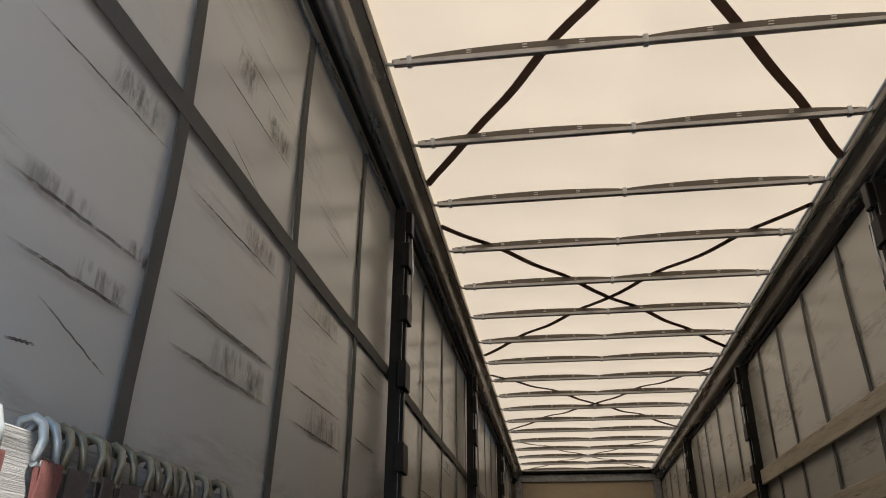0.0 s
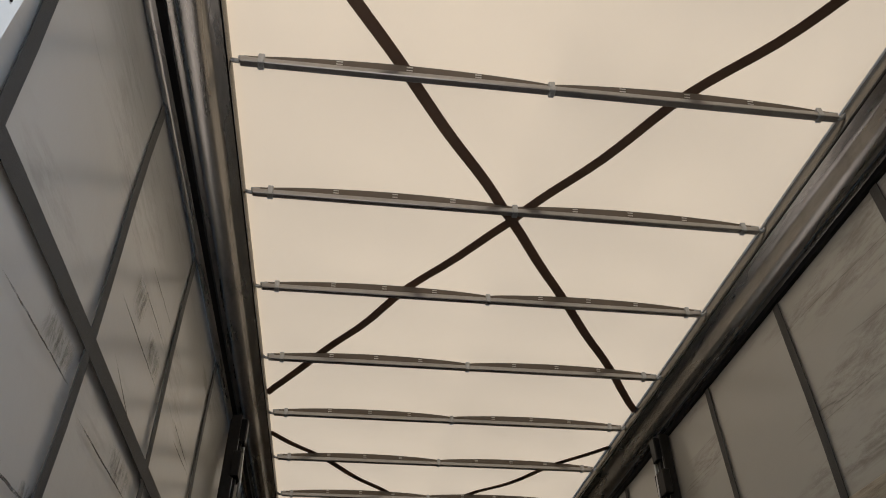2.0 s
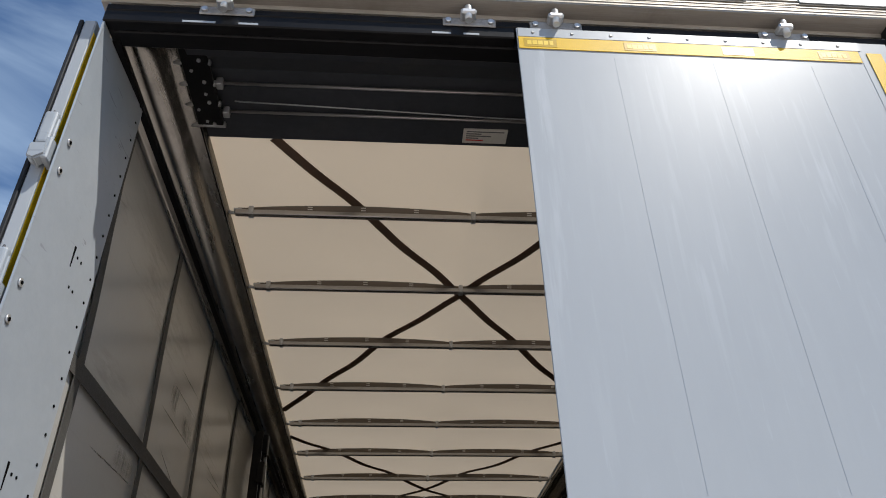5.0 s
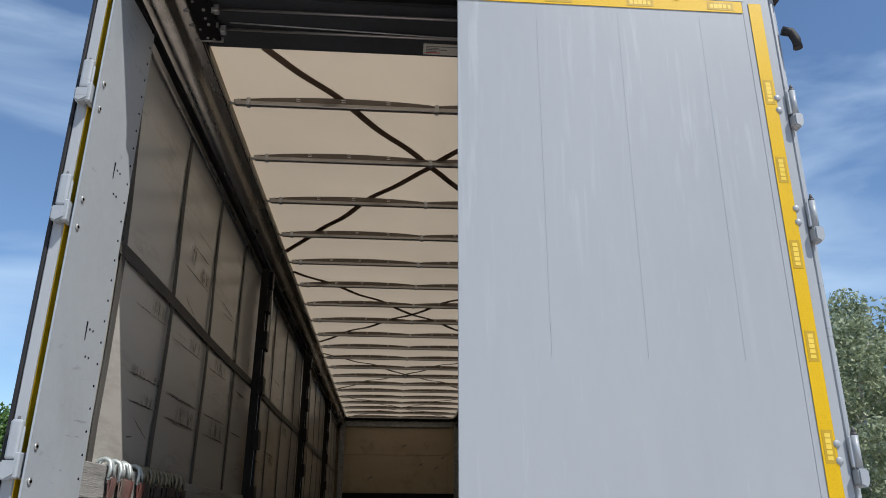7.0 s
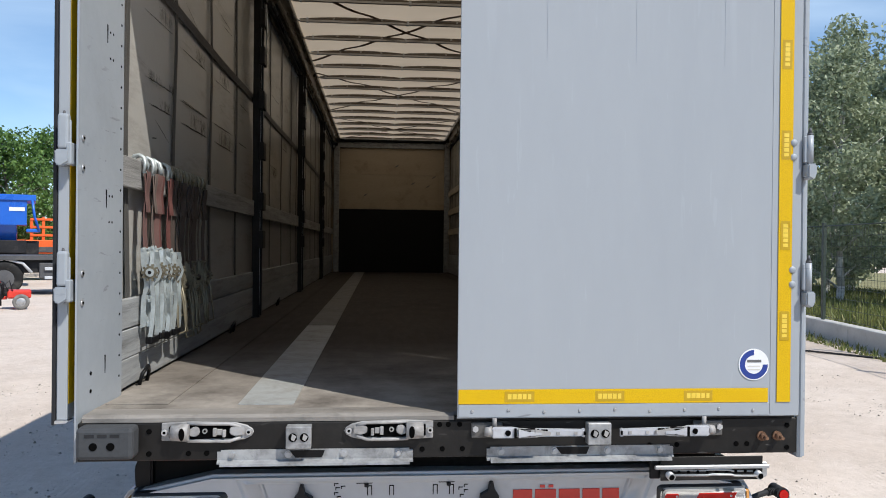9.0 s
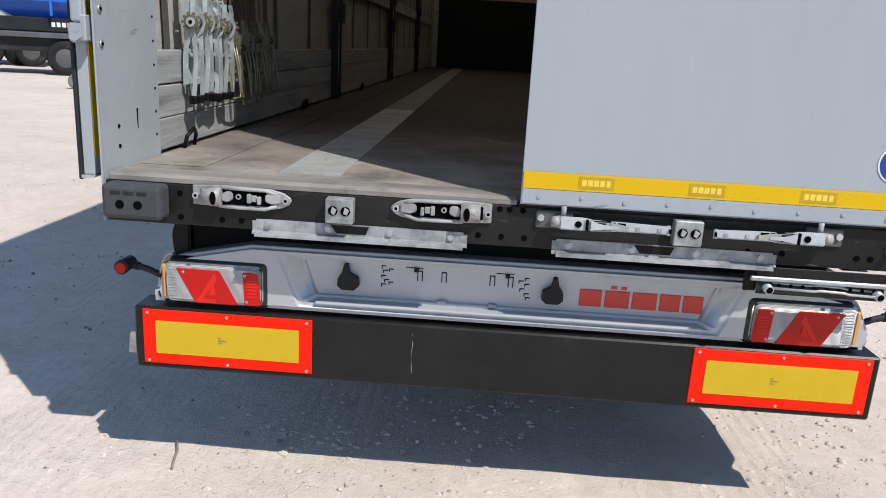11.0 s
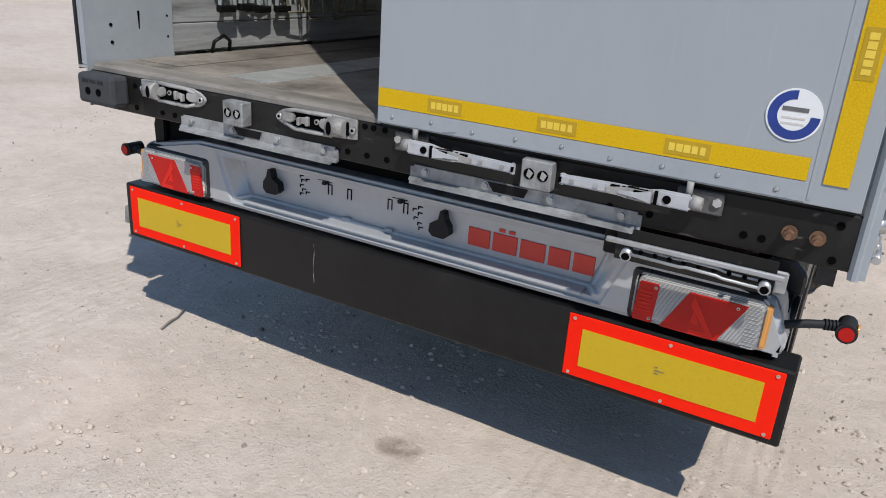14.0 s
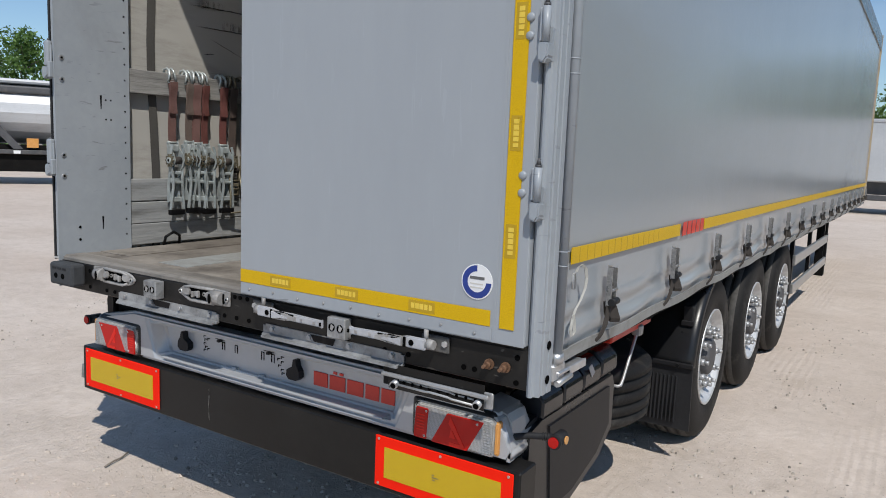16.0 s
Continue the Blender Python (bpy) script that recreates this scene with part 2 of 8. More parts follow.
M["lath_pale"] = surf("pale_lath_wood", (0.34, 0.29, 0.21), (0.50, 0.44, 0.34), 0.75, 0, 3, 24, (0.10, 0.085, 0.07), 0.4, 0.3, 40, (5, 0.35, 7), dirt_scale=6, dirt_stretch=(2, 0.6, 6), scratch=(0.09, 0.08, 0.065), scratch_stretch=(5, 2.5, 90), scratch_amount=0.8)
M["board"] = surf("side_board", (0.20, 0.208, 0.210), (0.385, 0.395, 0.398), 0.55, 0.1, 3, 30, (0.075, 0.07, 0.065), 0.42, 0.12, 40, (5, 0.4, 6), dirt_scale=5, dirt_stretch=(2, 0.45, 6), scratch=(0.52, 0.53, 0.53), scratch_stretch=(5, 3, 60), scratch_amount=0.5)
M["post"] = surf("post_steel", (0.010, 0.0095, 0.009), (0.024, 0.022, 0.020), 0.5, 0.0, 3, 40, (0.03, 0.03, 0.03), 0.3, 0.1, 60, spec=0.15)
M["front_ply"] = surf("front_plywood", (0.36, 0.285, 0.19), (0.46, 0.375, 0.26), 0.5, 0, 1, 25, (0.16, 0.115, 0.075), 0.3, 0.06, 40, (0.6, 1, 3), dirt_scale=3)
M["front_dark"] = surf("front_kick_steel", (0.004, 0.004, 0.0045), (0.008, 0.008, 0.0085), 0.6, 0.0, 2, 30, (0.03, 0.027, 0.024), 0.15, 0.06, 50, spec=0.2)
M["roof_end"] = surf("roof_end_sheet", (0.034, 0.037, 0.044), (0.056, 0.060, 0.068), 0.5, 0.1, 2, 30, (0.09, 0.085, 0.075), 0.25, 0.06, 50, spec=0.25)
M["plate_zinc"] = surf("floor_plate_steel", (0.30, 0.315, 0.31), (0.45, 0.468, 0.46), 0.5, 0.2, 5, 50, (0.16, 0.13, 0.105), 0.6, 0.05, 60, dirt_scale=5)
# Darker copy of the floor plate, with the shade further in painted on.
M["plate_shaded"] = surf("shaded_floor_plate", (0.12, 0.116, 0.108), (0.24, 0.235, 0.225), 0.6, 0.1, 5, 50, (0.05, 0.043, 0.036), 0.6, 0.05, 60, dirt_scale=5)
M["concrete"] = surf("kerb_concrete", (0.42, 0.42, 0.41), (0.55, 0.54, 0.52), 0.9, 0, 2, 40, (0.28, 0.26, 0.22), 0.3, 0.3, 50)
M["fence_wire"] = surf("fence_green", (0.03, 0.045, 0.04), (0.05, 0.065, 0.055), 0.5, 0, 3, 40, bump=0.05)
M["blue_paint"] = surf("blue_paint", (0.012, 0.10, 0.52), (0.02, 0.15, 0.62), 0.3, 0, 1, 20, (0.05, 0.09, 0.25), 0.2, 0.03, 30)
M["orange_paint"] = surf("orange_paint", (0.72, 0.10, 0.02), (0.82, 0.15, 0.03), 0.4, 0, 2, 20, (0.35, 0.08, 0.03), 0.2, 0.04, 30)
M["far_dark"] = surf("chassis_grey", (0.05, 0.052, 0.056), (0.10, 0.10, 0.105), 0.6, 0.1, 2, 20, (0.2, 0.18, 0.15), 0.25, 0.05, 30)
M["far_black"] = surf("chassis_black", (0.012, 0.012, 0.014), (0.03, 0.03, 0.032), 0.6, 0, 2, 20, (0.10, 0.09, 0.08), 0.25, 0.05, 30, spec=0.2)
M["dusty_tyre"] = surf("dusty_tyre", (0.10, 0.098, 0.094), (0.20, 0.195, 0.185), 0.9, 0, 5, 40, (0.30, 0.28, 0.25), 0.3, 0.2, 60)
M["dusty_tread"] = surf("dusty_tread", (0.045, 0.044, 0.042), (0.11, 0.107, 0.102), 0.9, 0, 5, 40, (0.20, 0.19, 0.17), 0.35, 0.2, 60, spec=0.2)
M["far_light"] = surf("vehicle_silver", (0.44, 0.45, 0.46), (0.58, 0.59, 0.60), 0.5, 0.35, 1, 12, (0.35, 0.33, 0.30), 0.25, 0.03, 20, (0.5, 0.5, 4))
M["far_curtain"] = surf("far_curtain", (0.42, 0.44, 0.46), (0.52, 0.54, 0.56), 0.4, 0, 1, 12, (0.33, 0.33, 0.33), 0.2, 0.1, 4)
M["sticker_white"] = surf("sticker_white", (0.72, 0.73, 0.74), (0.80, 0.81, 0.82), 0.35, 0, 8, 60, bump=0)
M["sticker_blue"] = surf("sticker_blue", (0.012, 0.035, 0.20), (0.02, 0.05, 0.27), 0.35, 0, 8, 60, bump=0)
M["label_paper"] = surf("label_paper", (0.55, 0.53, 0.48), (0.65, 0.63, 0.58), 0.6, 0, 8, 60, bump=0)
M["ink"] = surf("ink_grey", (0.10, 0.10, 0.10), (0.15, 0.15, 0.15), 0.6, 0, 8, 60, bump=0)
M["bark"] = surf("bark", (0.08, 0.065, 0.05), (0.20, 0.17, 0.13), 0.9, 0, 3, 20, bump=0.6, bump_scale=15, stretch=(3, 3, 0.6))
M["birch"] = surf("birch_bark", (0.45, 0.43, 0.40), (0.68, 0.66, 0.62), 0.8, 0, 4, 20, (0.10, 0.09, 0.08), 0.4, 0.3, 15, (1, 1, 3))
M["stone"] = bpy.data.materials.new("stone")
t, n, links, b = nodes_of(M["stone"])
links.new(ramp(n, links, n.new("ShaderNodeNewGeometry").outputs["Random Per Island"], [(0.0, (0.20, 0.18, 0.155)), (0.35, (0.34, 0.305, 0.265)), (1.0, (0.58, 0.525, 0.465))]).outputs[0], b.inputs["Base Color"])
b.inputs["Roughness"].default_value = 0.9
M["stick"] = surf("twig", (0.14, 0.12, 0.095), (0.25, 0.22, 0.18), 0.9, 0, 9, 60, bump=0.3)
M["cable_white"] = surf("rope_white", (0.36, 0.355, 0.33), (0.48, 0.475, 0.44), 0.8, 0, 30, 200, (0.3, 0.28, 0.25), 0.3, 0.3, 300)


def make_tape():
    """Yellow reflective tape with a fine honeycomb."""
    m = bpy.data.materials.new("reflective_tape")
    t, n, links, b = nodes_of(m)
    v = coords(n, links)
    vo = n.new("ShaderNodeTexVoronoi")
    vo.feature = "DISTANCE_TO_EDGE"
    vo.inputs["Scale"].default_value = 130
    links.new(v, vo.inputs["Vector"])
    f = ramp(n, links, vo.outputs["Distance"], [(0.0, (0.46, 0.27, 0.004)), (0.12, (0.62, 0.385, 0.003))])
    big = noise_tex(n, links, v, 3)
    links.new(mixc(n, links, big.outputs[0], f.outputs[0], (0.68, 0.43, 0.004)), b.inputs["Base Color"])
    b.inputs["Roughness"].default_value = 0.42
    b.inputs["Specular IOR Level"].default_value = 0.25
    bn = n.new("ShaderNodeBump")
    bn.inputs["Strength"].default_value, bn.inputs["Distance"].default_value = 0.25, 0.002
    links.new(vo.outputs["Distance"], bn.inputs["Height"])
    links.new(bn.outputs[0], b.inputs["Normal"])
    return m


M["tape"] = make_tape()
M["door_seam"] = surf("door_seam", (0.275, 0.307, 0.355), (0.30, 0.332, 0.38), 0.4, 0, 2, 20, bump=0)
M["tape_label"] = surf("tape_label", (0.43, 0.27, 0.008), (0.49, 0.315, 0.012), 0.32, 0, 20, 100, bump=0.05)
M["tape_print"] = surf("tape_print", (0.70, 0.50, 0.05), (0.80, 0.58, 0.08), 0.32, 0, 20, 100, bump=0)


def make_plate_yellow():
    m = bpy.data.materials.new("reflector_yellow")
    t, n, links, b = nodes_of(m)
    v = coords(n, links)
    vo = n.new("ShaderNodeTexVoronoi")
    vo.feature = "DISTANCE_TO_EDGE"
    vo.inputs["Scale"].default_value = 190
    links.new(v, vo.inputs["Vector"])
    f = ramp(n, links, vo.outputs["Distance"], [(0.0, (0.50, 0.32, 0.006)), (0.15, (0.60, 0.40, 0.005))])
    links.new(f.outputs[0], b.inputs["Base Color"])
    b.inputs["Roughness"].default_value = 0.25
    return m


M["plate_yellow"] = make_plate_yellow()


def make_clear_lens():
    """Clear ribbed lens over a bright reflector."""
    m = bpy.data.materials.new("clear_lens")
    t, n, links, b = nodes_of(m)
    v = coords(n, links)
    w = n.new("ShaderNodeTexWave")
    w.bands_direction = "Z"
    w.inputs["Scale"].default_value = 95
    w.inputs["Distortion"].default_value = 0.3
    links.new(v, w.inputs["Vector"])
    f = ramp(n, links, w.outputs[0], [(0.2, (0.30, 0.30, 0.295)), (0.8, (0.55, 0.55, 0.54))])
    links.new(f.outputs[0], b.inputs["Base Color"])
    b.inputs["Roughness"].default_value, b.inputs["Metallic"].default_value = 0.14, 0.25
    bn = n.new("ShaderNodeBump")
    bn.inputs["Strength"].default_value, bn.inputs["Distance"].default_value = 0.5, 0.004
    links.new(w.outputs[0], bn.inputs["Height"])
    links.new(bn.outputs[0], b.inputs["Normal"])
    return m


M["clear_lens"] = make_clear_lens()


def make_cloth(name, c1, c2, through_amount, rough, scuffs=0.0, ripple=0.0):
    """Coated tarpaulin: lets part of the light through; scuffed along its length."""
    m = bpy.data.materials.new(name)
    t, n, links, b = nodes_of(m)
    v = coords(n, links)
    a, s = noise_tex(n, links, v, 0.7, 5), noise_tex(n, links, v, 9, 5)
    col = mixc(n, links, a.outputs[0], c1, c2)
    if scuffs:
        vs = coords(n, links, (1.0, 1.3, 7.0))
        sc = noise_tex(n, links, vs, 3.5, 9, 0.75, 0.3)
        where = noise_tex(n, links, coords(n, links, (1.0, 0.55, 2.4)), 1.7, 3, 0.5, 0.2)
        band = noise_tex(n, links, coords(n, links, (1.0, 0.25, 5.0)), 1.5, 2, 0.4)
        f1 = ramp(n, links, sc.outputs[0], [(0.44, (0, 0, 0)), (0.64, (1, 1, 1))])
        f2 = ramp(n, links, where.outputs[0], [(0.50, (0, 0, 0)), (0.58, (1, 1, 1))])
        f = mixc(n, links, 1.0, f1.outputs[0], f2.outputs[0], "MULTIPLY")
        k = mixc(n, links, 1.0, f, (scuffs,) * 3, "MULTIPLY")
        col = mixc(n, links, k, col, (0.085, 0.064, 0.048))
        # drag lines along the edges of the rubbed bands
        f3 = ramp(n, links, band.outputs[0], [(0.545, (0, 0, 0)), (0.552, (1, 1, 1)), (0.560, (0, 0, 0))])
        gate = ramp(n, links, where.outputs[0], [(0.46, (0, 0, 0)), (0.58, (scuffs, scuffs, scuffs))])
        broken = ramp(n, links, sc.outputs[0], [(0.38, (0, 0, 0)), (0.5, (1, 1, 1))])
        f4 = mixc(n, links, 1.0, mixc(n, links, 1.0, f3.outputs[0], gate.outputs[0], "MULTIPLY"), broken.outputs[0], "MULTIPLY")
        col = mixc(n, links, f4, col, (0.035, 0.028, 0.023))
    links.new(col, b.inputs["Base Color"])
    b.inputs["Roughness"].default_value = rough
    bn = n.new("ShaderNodeBump")
    bn.inputs["Strength"].default_value, bn.inputs["Distance"].default_value = 0.12, 0.01
    links.new(s.outputs[0], bn.inputs["Height"])
    if ripple:
        r = noise_tex(n, links, coords(n, links, (1, 0.35, 1.2)), 1.3, 3)
        b2 = n.new("ShaderNodeBump")
        b2.inputs["Strength"].default_value, b2.inputs["Distance"].default_value = ripple, 0.08
        links.new(r.outputs[0], b2.inputs["Height"])
        links.new(bn.outputs[0], b2.inputs["Normal"])
        links.new(b2.outputs[0], b.inputs["Normal"])
    else:
        links.new(bn.outputs[0], b.inputs["Normal"])
    if through_amount:
        tr, mx = n.new("ShaderNodeBsdfTranslucent"), n.new("ShaderNodeMixShader")
        links.new(col, tr.inputs["Color"])
        links.new(b.inputs["Normal"].links[0].from_socket, tr.inputs["Normal"])
        mx.inputs[0].default_value = through_amount
        links.new(b.outputs[0], mx.inputs[1])
        links.new(tr.outputs[0], mx.inputs[2])
        links.new(mx.outputs[0], n["Material Output"].inputs["Surface"])
    return m


M["roof_cloth"] = make_cloth("roof_tarpaulin", (0.655, 0.530, 0.383), (0.760, 0.620, 0.453), 0.31, 0.6, 0.0, 0.35)
M["roof_web"] = make_cloth("roof_webbing", (0.16, 0.105, 0.075), (0.22, 0.15, 0.11), 0.42, 0.8)
M["sleeve"] = make_cloth("bow_sleeve", (0.15, 0.125, 0.10), (0.20, 0.17, 0.14), 0.3, 0.8)
M["curtain_in"] = make_cloth("curtain_left", (0.405, 0.393, 0.365), (0.465, 0.453, 0.423), 0.0, 0.22, 0.22, 0.17)
M["curtain_lining"] = make_cloth("curtain_lining", (0.40, 0.385, 0.34), (0.47, 0.45, 0.40), 0.0, 0.26, 0.45, 0.05)
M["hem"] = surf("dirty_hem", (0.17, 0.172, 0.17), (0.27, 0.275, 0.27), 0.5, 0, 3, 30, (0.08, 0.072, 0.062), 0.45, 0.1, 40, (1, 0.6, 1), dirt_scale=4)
M["buckle_steel"] = surf("buckle_steel", (0.16, 0.16, 0.16), (0.46, 0.46, 0.46), 0.3, 0.55, 12, 60, (0.05, 0.045, 0.04), 0.4, 0.08, 90, dirt_scale=16)
M["curtain_out"] = make_cloth("curtain_right", (0.275, 0.302, 0.325), (0.325, 0.352, 0.373), 0.0, 0.2, 0.0, 0.10)


def make_ground():
    """Pale dry sand, trodden smooth, with crumbs, gravel patches and brown traces."""
    m = bpy.data.materials.new("sandy_ground")
    t, n, links, b = nodes_of(m)
    v = coords(n, links)
    a, s = noise_tex(n, links, v, 0.35, 7, 0.62, 0.3), noise_tex(n, links, v, 4.2, 8, 0.68, 0.2)
    g = noise_tex(n, links, v, 70, 4, 0.7)
    col = ramp(n, links, a.outputs[0], [(0.28, (0.52, 0.435, 0.37)), (0.52, (0.605, 0.525, 0.46)), (0.75, (0.66, 0.585, 0.525))]).outputs[0]
    col = mixc(n, links, ramp(n, links, s.outputs[0], [(0.33, (0.42,) * 3), (0.55, (0, 0, 0))]).outputs[0], col, (0.46, 0.39, 0.325))
    col = mixc(n, links, ramp(n, links, g.outputs[0], [(0.28, (0.35,) * 3), (0.46, (0, 0, 0))]).outputs[0], col, (0.42, 0.36, 0.305))
    mid = noise_tex(n, links, v, 17, 7, 0.72, 0.3)
    col = mixc(n, links, ramp(n, links, mid.outputs[0], [(0.36, (0.32,) * 3), (0.50, (0, 0, 0))]).outputs[0], col, (0.43, 0.37, 0.315))
    col = mixc(n, links, ramp(n, links, mid.outputs[0], [(0.56, (0, 0, 0)), (0.70, (0.45,) * 3)]).outputs[0], col, (0.70, 0.635, 0.575))
    # tyre tracks pressed along the drive lane
    rib = n.new("ShaderNodeTexWave")
    rib.bands_direction = "X"
    rib.inputs["Scale"].default_value, rib.inputs["Distortion"].default_value = 5.5, 2.2
    rib.inputs["Detail"].default_value, rib.inputs["Detail Scale"].default_value = 3, 2.5
    links.new(coords(n, links, (1, 0.35, 1)), rib.inputs["Vector"])
    lane = ramp(n, links, noise_tex(n, links, coords(n, links, (1, 0.22, 1)), 1.5, 3, 0.5).outputs[0], [(0.46, (0, 0, 0)), (0.58, (1, 1, 1))])
    tread = mixc(n, links, 1.0, rib.outputs["Color"], lane.outputs[0], "MULTIPLY")
    stain = noise_tex(n, links, v, 0.75, 6, 0.6, 0.6)
    col = mixc(n, links, ramp(n, links, stain.outputs[0], [(0.64, (0, 0, 0)), (0.78, (0.5,) * 3)]).outputs[0], col, (0.36, 0.29, 0.22))
    # gravel only where patches of it lie bare
    patch = noise_tex(n, links, v, 1.3, 5, 0.6, 0.4)
    bare = ramp(n, links, patch.outputs[0], [(0.36, (0.25,) * 3), (0.56, (1, 1, 1))])
    peb = []
    for sc, lo, hi, cut_at in ((26, 0.08, 0.18, 0.80), (75, 0.14, 0.28, 0.55)):
        wob = mixc(n, links, 0.02, v, noise_tex(n, links, v, sc * 1.5, 2).outputs["Color"], "ADD")
        vo = n.new("ShaderNodeTexVoronoi")
        vo.inputs["Scale"].default_value = sc
        vo.inputs["Randomness"].default_value = 1.0
        links.new(wob, vo.inputs["Vector"])
        shape = ramp(n, links, vo.outputs["Distance"], [(lo, (1, 1, 1)), (hi, (0, 0, 0))])
        sep = n.new("ShaderNodeSeparateColor")
        links.new(vo.outputs["Color"], sep.inputs[0])
        pick = ramp(n, links, sep.outputs[0], [(cut_at, (0, 0, 0)), (cut_at + 0.04, (1, 1, 1))])
        f = mixc(n, links, 1.0, mixc(n, links, 1.0, shape.outputs[0], pick.outputs[0], "MULTIPLY"), bare.outputs[0], "MULTIPLY")
        tone = ramp(n, links, sep.outputs[1], [(0.1, (0.23, 0.205, 0.18)), (0.5, (0.42, 0.375, 0.33)), (0.9, (0.72, 0.68, 0.63))])
        col = mixc(n, links, f, col, tone.outputs[0])
        peb.append(f)
    links.new(col, b.inputs["Base Color"])
    b.inputs["Roughness"].default_value = 0.95
    b.inputs["Specular IOR Level"].default_value = 0.15
    rough_at = n.new("ShaderNodeMath")
    rough_at.operation = "MULTIPLY"
    links.new(bare.outputs[0], rough_at.inputs[0])
    links.new(g.outputs[0], rough_at.inputs[1])
    add = n.new("ShaderNodeMath")
    add.operation = "MULTIPLY_ADD"
    links.new(s.outputs[0], add.inputs[0])
    add.inputs[1].default_value = 1.0
    links.new(rough_at.outputs[0], add.inputs[2])
    up = n.new("ShaderNodeMath")
    up.operation = "MULTIPLY_ADD"
    links.new(peb[0], up.inputs[0])
    up.inputs[1].default_value = 0.7
    links.new(add.outputs[0], up.inputs[2])
    up2 = n.new("ShaderNodeMath")
    up2.operation = "MULTIPLY_ADD"
    links.new(peb[1], up2.inputs[0])
    up2.inputs[1].default_value = 0.25
    links.new(up.outputs[0], up2.inputs[2])
    up3 = n.new("ShaderNodeMath")
    up3.operation = "MULTIPLY_ADD"
    links.new(mid.outputs[0], up3.inputs[0])
    up3.inputs[1].default_value = 0.42
    links.new(up2.outputs[0], up3.inputs[2])
    up4 = n.new("ShaderNodeMath")
    up4.operation = "MULTIPLY_ADD"
    links.new(tread, up4.inputs[0])
    up4.inputs[1].default_value = 0.24
    links.new(up3.outputs[0], up4.inputs[2])
    bn = n.new("ShaderNodeBump")
    bn.inputs["Strength"].default_value, bn.inputs["Distance"].default_value = 0.6, 0.018
    links.new(up4.outputs[0], bn.inputs["Height"])
    links.new(bn.outputs[0], b.inputs["Normal"])
    return m


M["ground"] = make_ground()


def make_scuff(name, stretch, scale, lo, hi, most, colour=(0.06, 0.048, 0.038), second="Z", first="Y"):
    """Rubbed-on grime: dark where the noise is high, clear elsewhere."""
    m = bpy.data.materials.new(name)
    t, n, links, b = nodes_of(m)
    f = ramp(n, links, noise_tex(n, links, coords(n, links, stretch), scale, 9, 0.72, 0.3).outputs[0], [(lo, (0, 0, 0)), (hi, (most,) * 3)])
    sep = n.new("ShaderNodeSeparateXYZ")
    links.new(n.new("ShaderNodeTexCoord").outputs["Generated"], sep.inputs[0])
    along = ramp(n, links, sep.outputs[first], [(0.0, (0, 0, 0)), (0.3, (1, 1, 1)), (0.7, (1, 1, 1)), (1.0, (0, 0, 0))])
    across = ramp(n, links, sep.outputs[second], [(0.0, (0.0,) * 3), (0.3, (1, 1, 1)), (0.7, (1, 1, 1)), (1.0, (0.0,) * 3)])
    f = mixc(n, links, 1.0, mixc(n, links, 1.0, f.outputs[0], along.outputs[0], "MULTIPLY"), across.outputs[0], "MULTIPLY")
    b.inputs["Base Color"].default_value = (*colour, 1)
    b.inputs["Roughness"].default_value = 0.7
    clear, mx = n.new("ShaderNodeBsdfTransparent"), n.new("ShaderNodeMixShader")
    links.new(f, mx.inputs[0])
    links.new(clear.outputs[0], mx.inputs[1])
    links.new(b.outputs[0], mx.inputs[2])
    links.new(mx.outputs[0], n["Material Output"].inputs["Surface"])
    return m


M["smear"] = make_scuff("grime_smear", (1, 8.0, 2.2), 4.0, 0.45, 0.74, 0.6)
M["damp"] = make_scuff("damp_sand", (1, 1, 1), 9.0, 0.34, 0.70, 0.4, (0.24, 0.175, 0.11), "Y", "X")
M["drag_line"] = make_scuff("grime_line", (1, 9, 40), 4.0, 0.36, 0.56, 0.85)


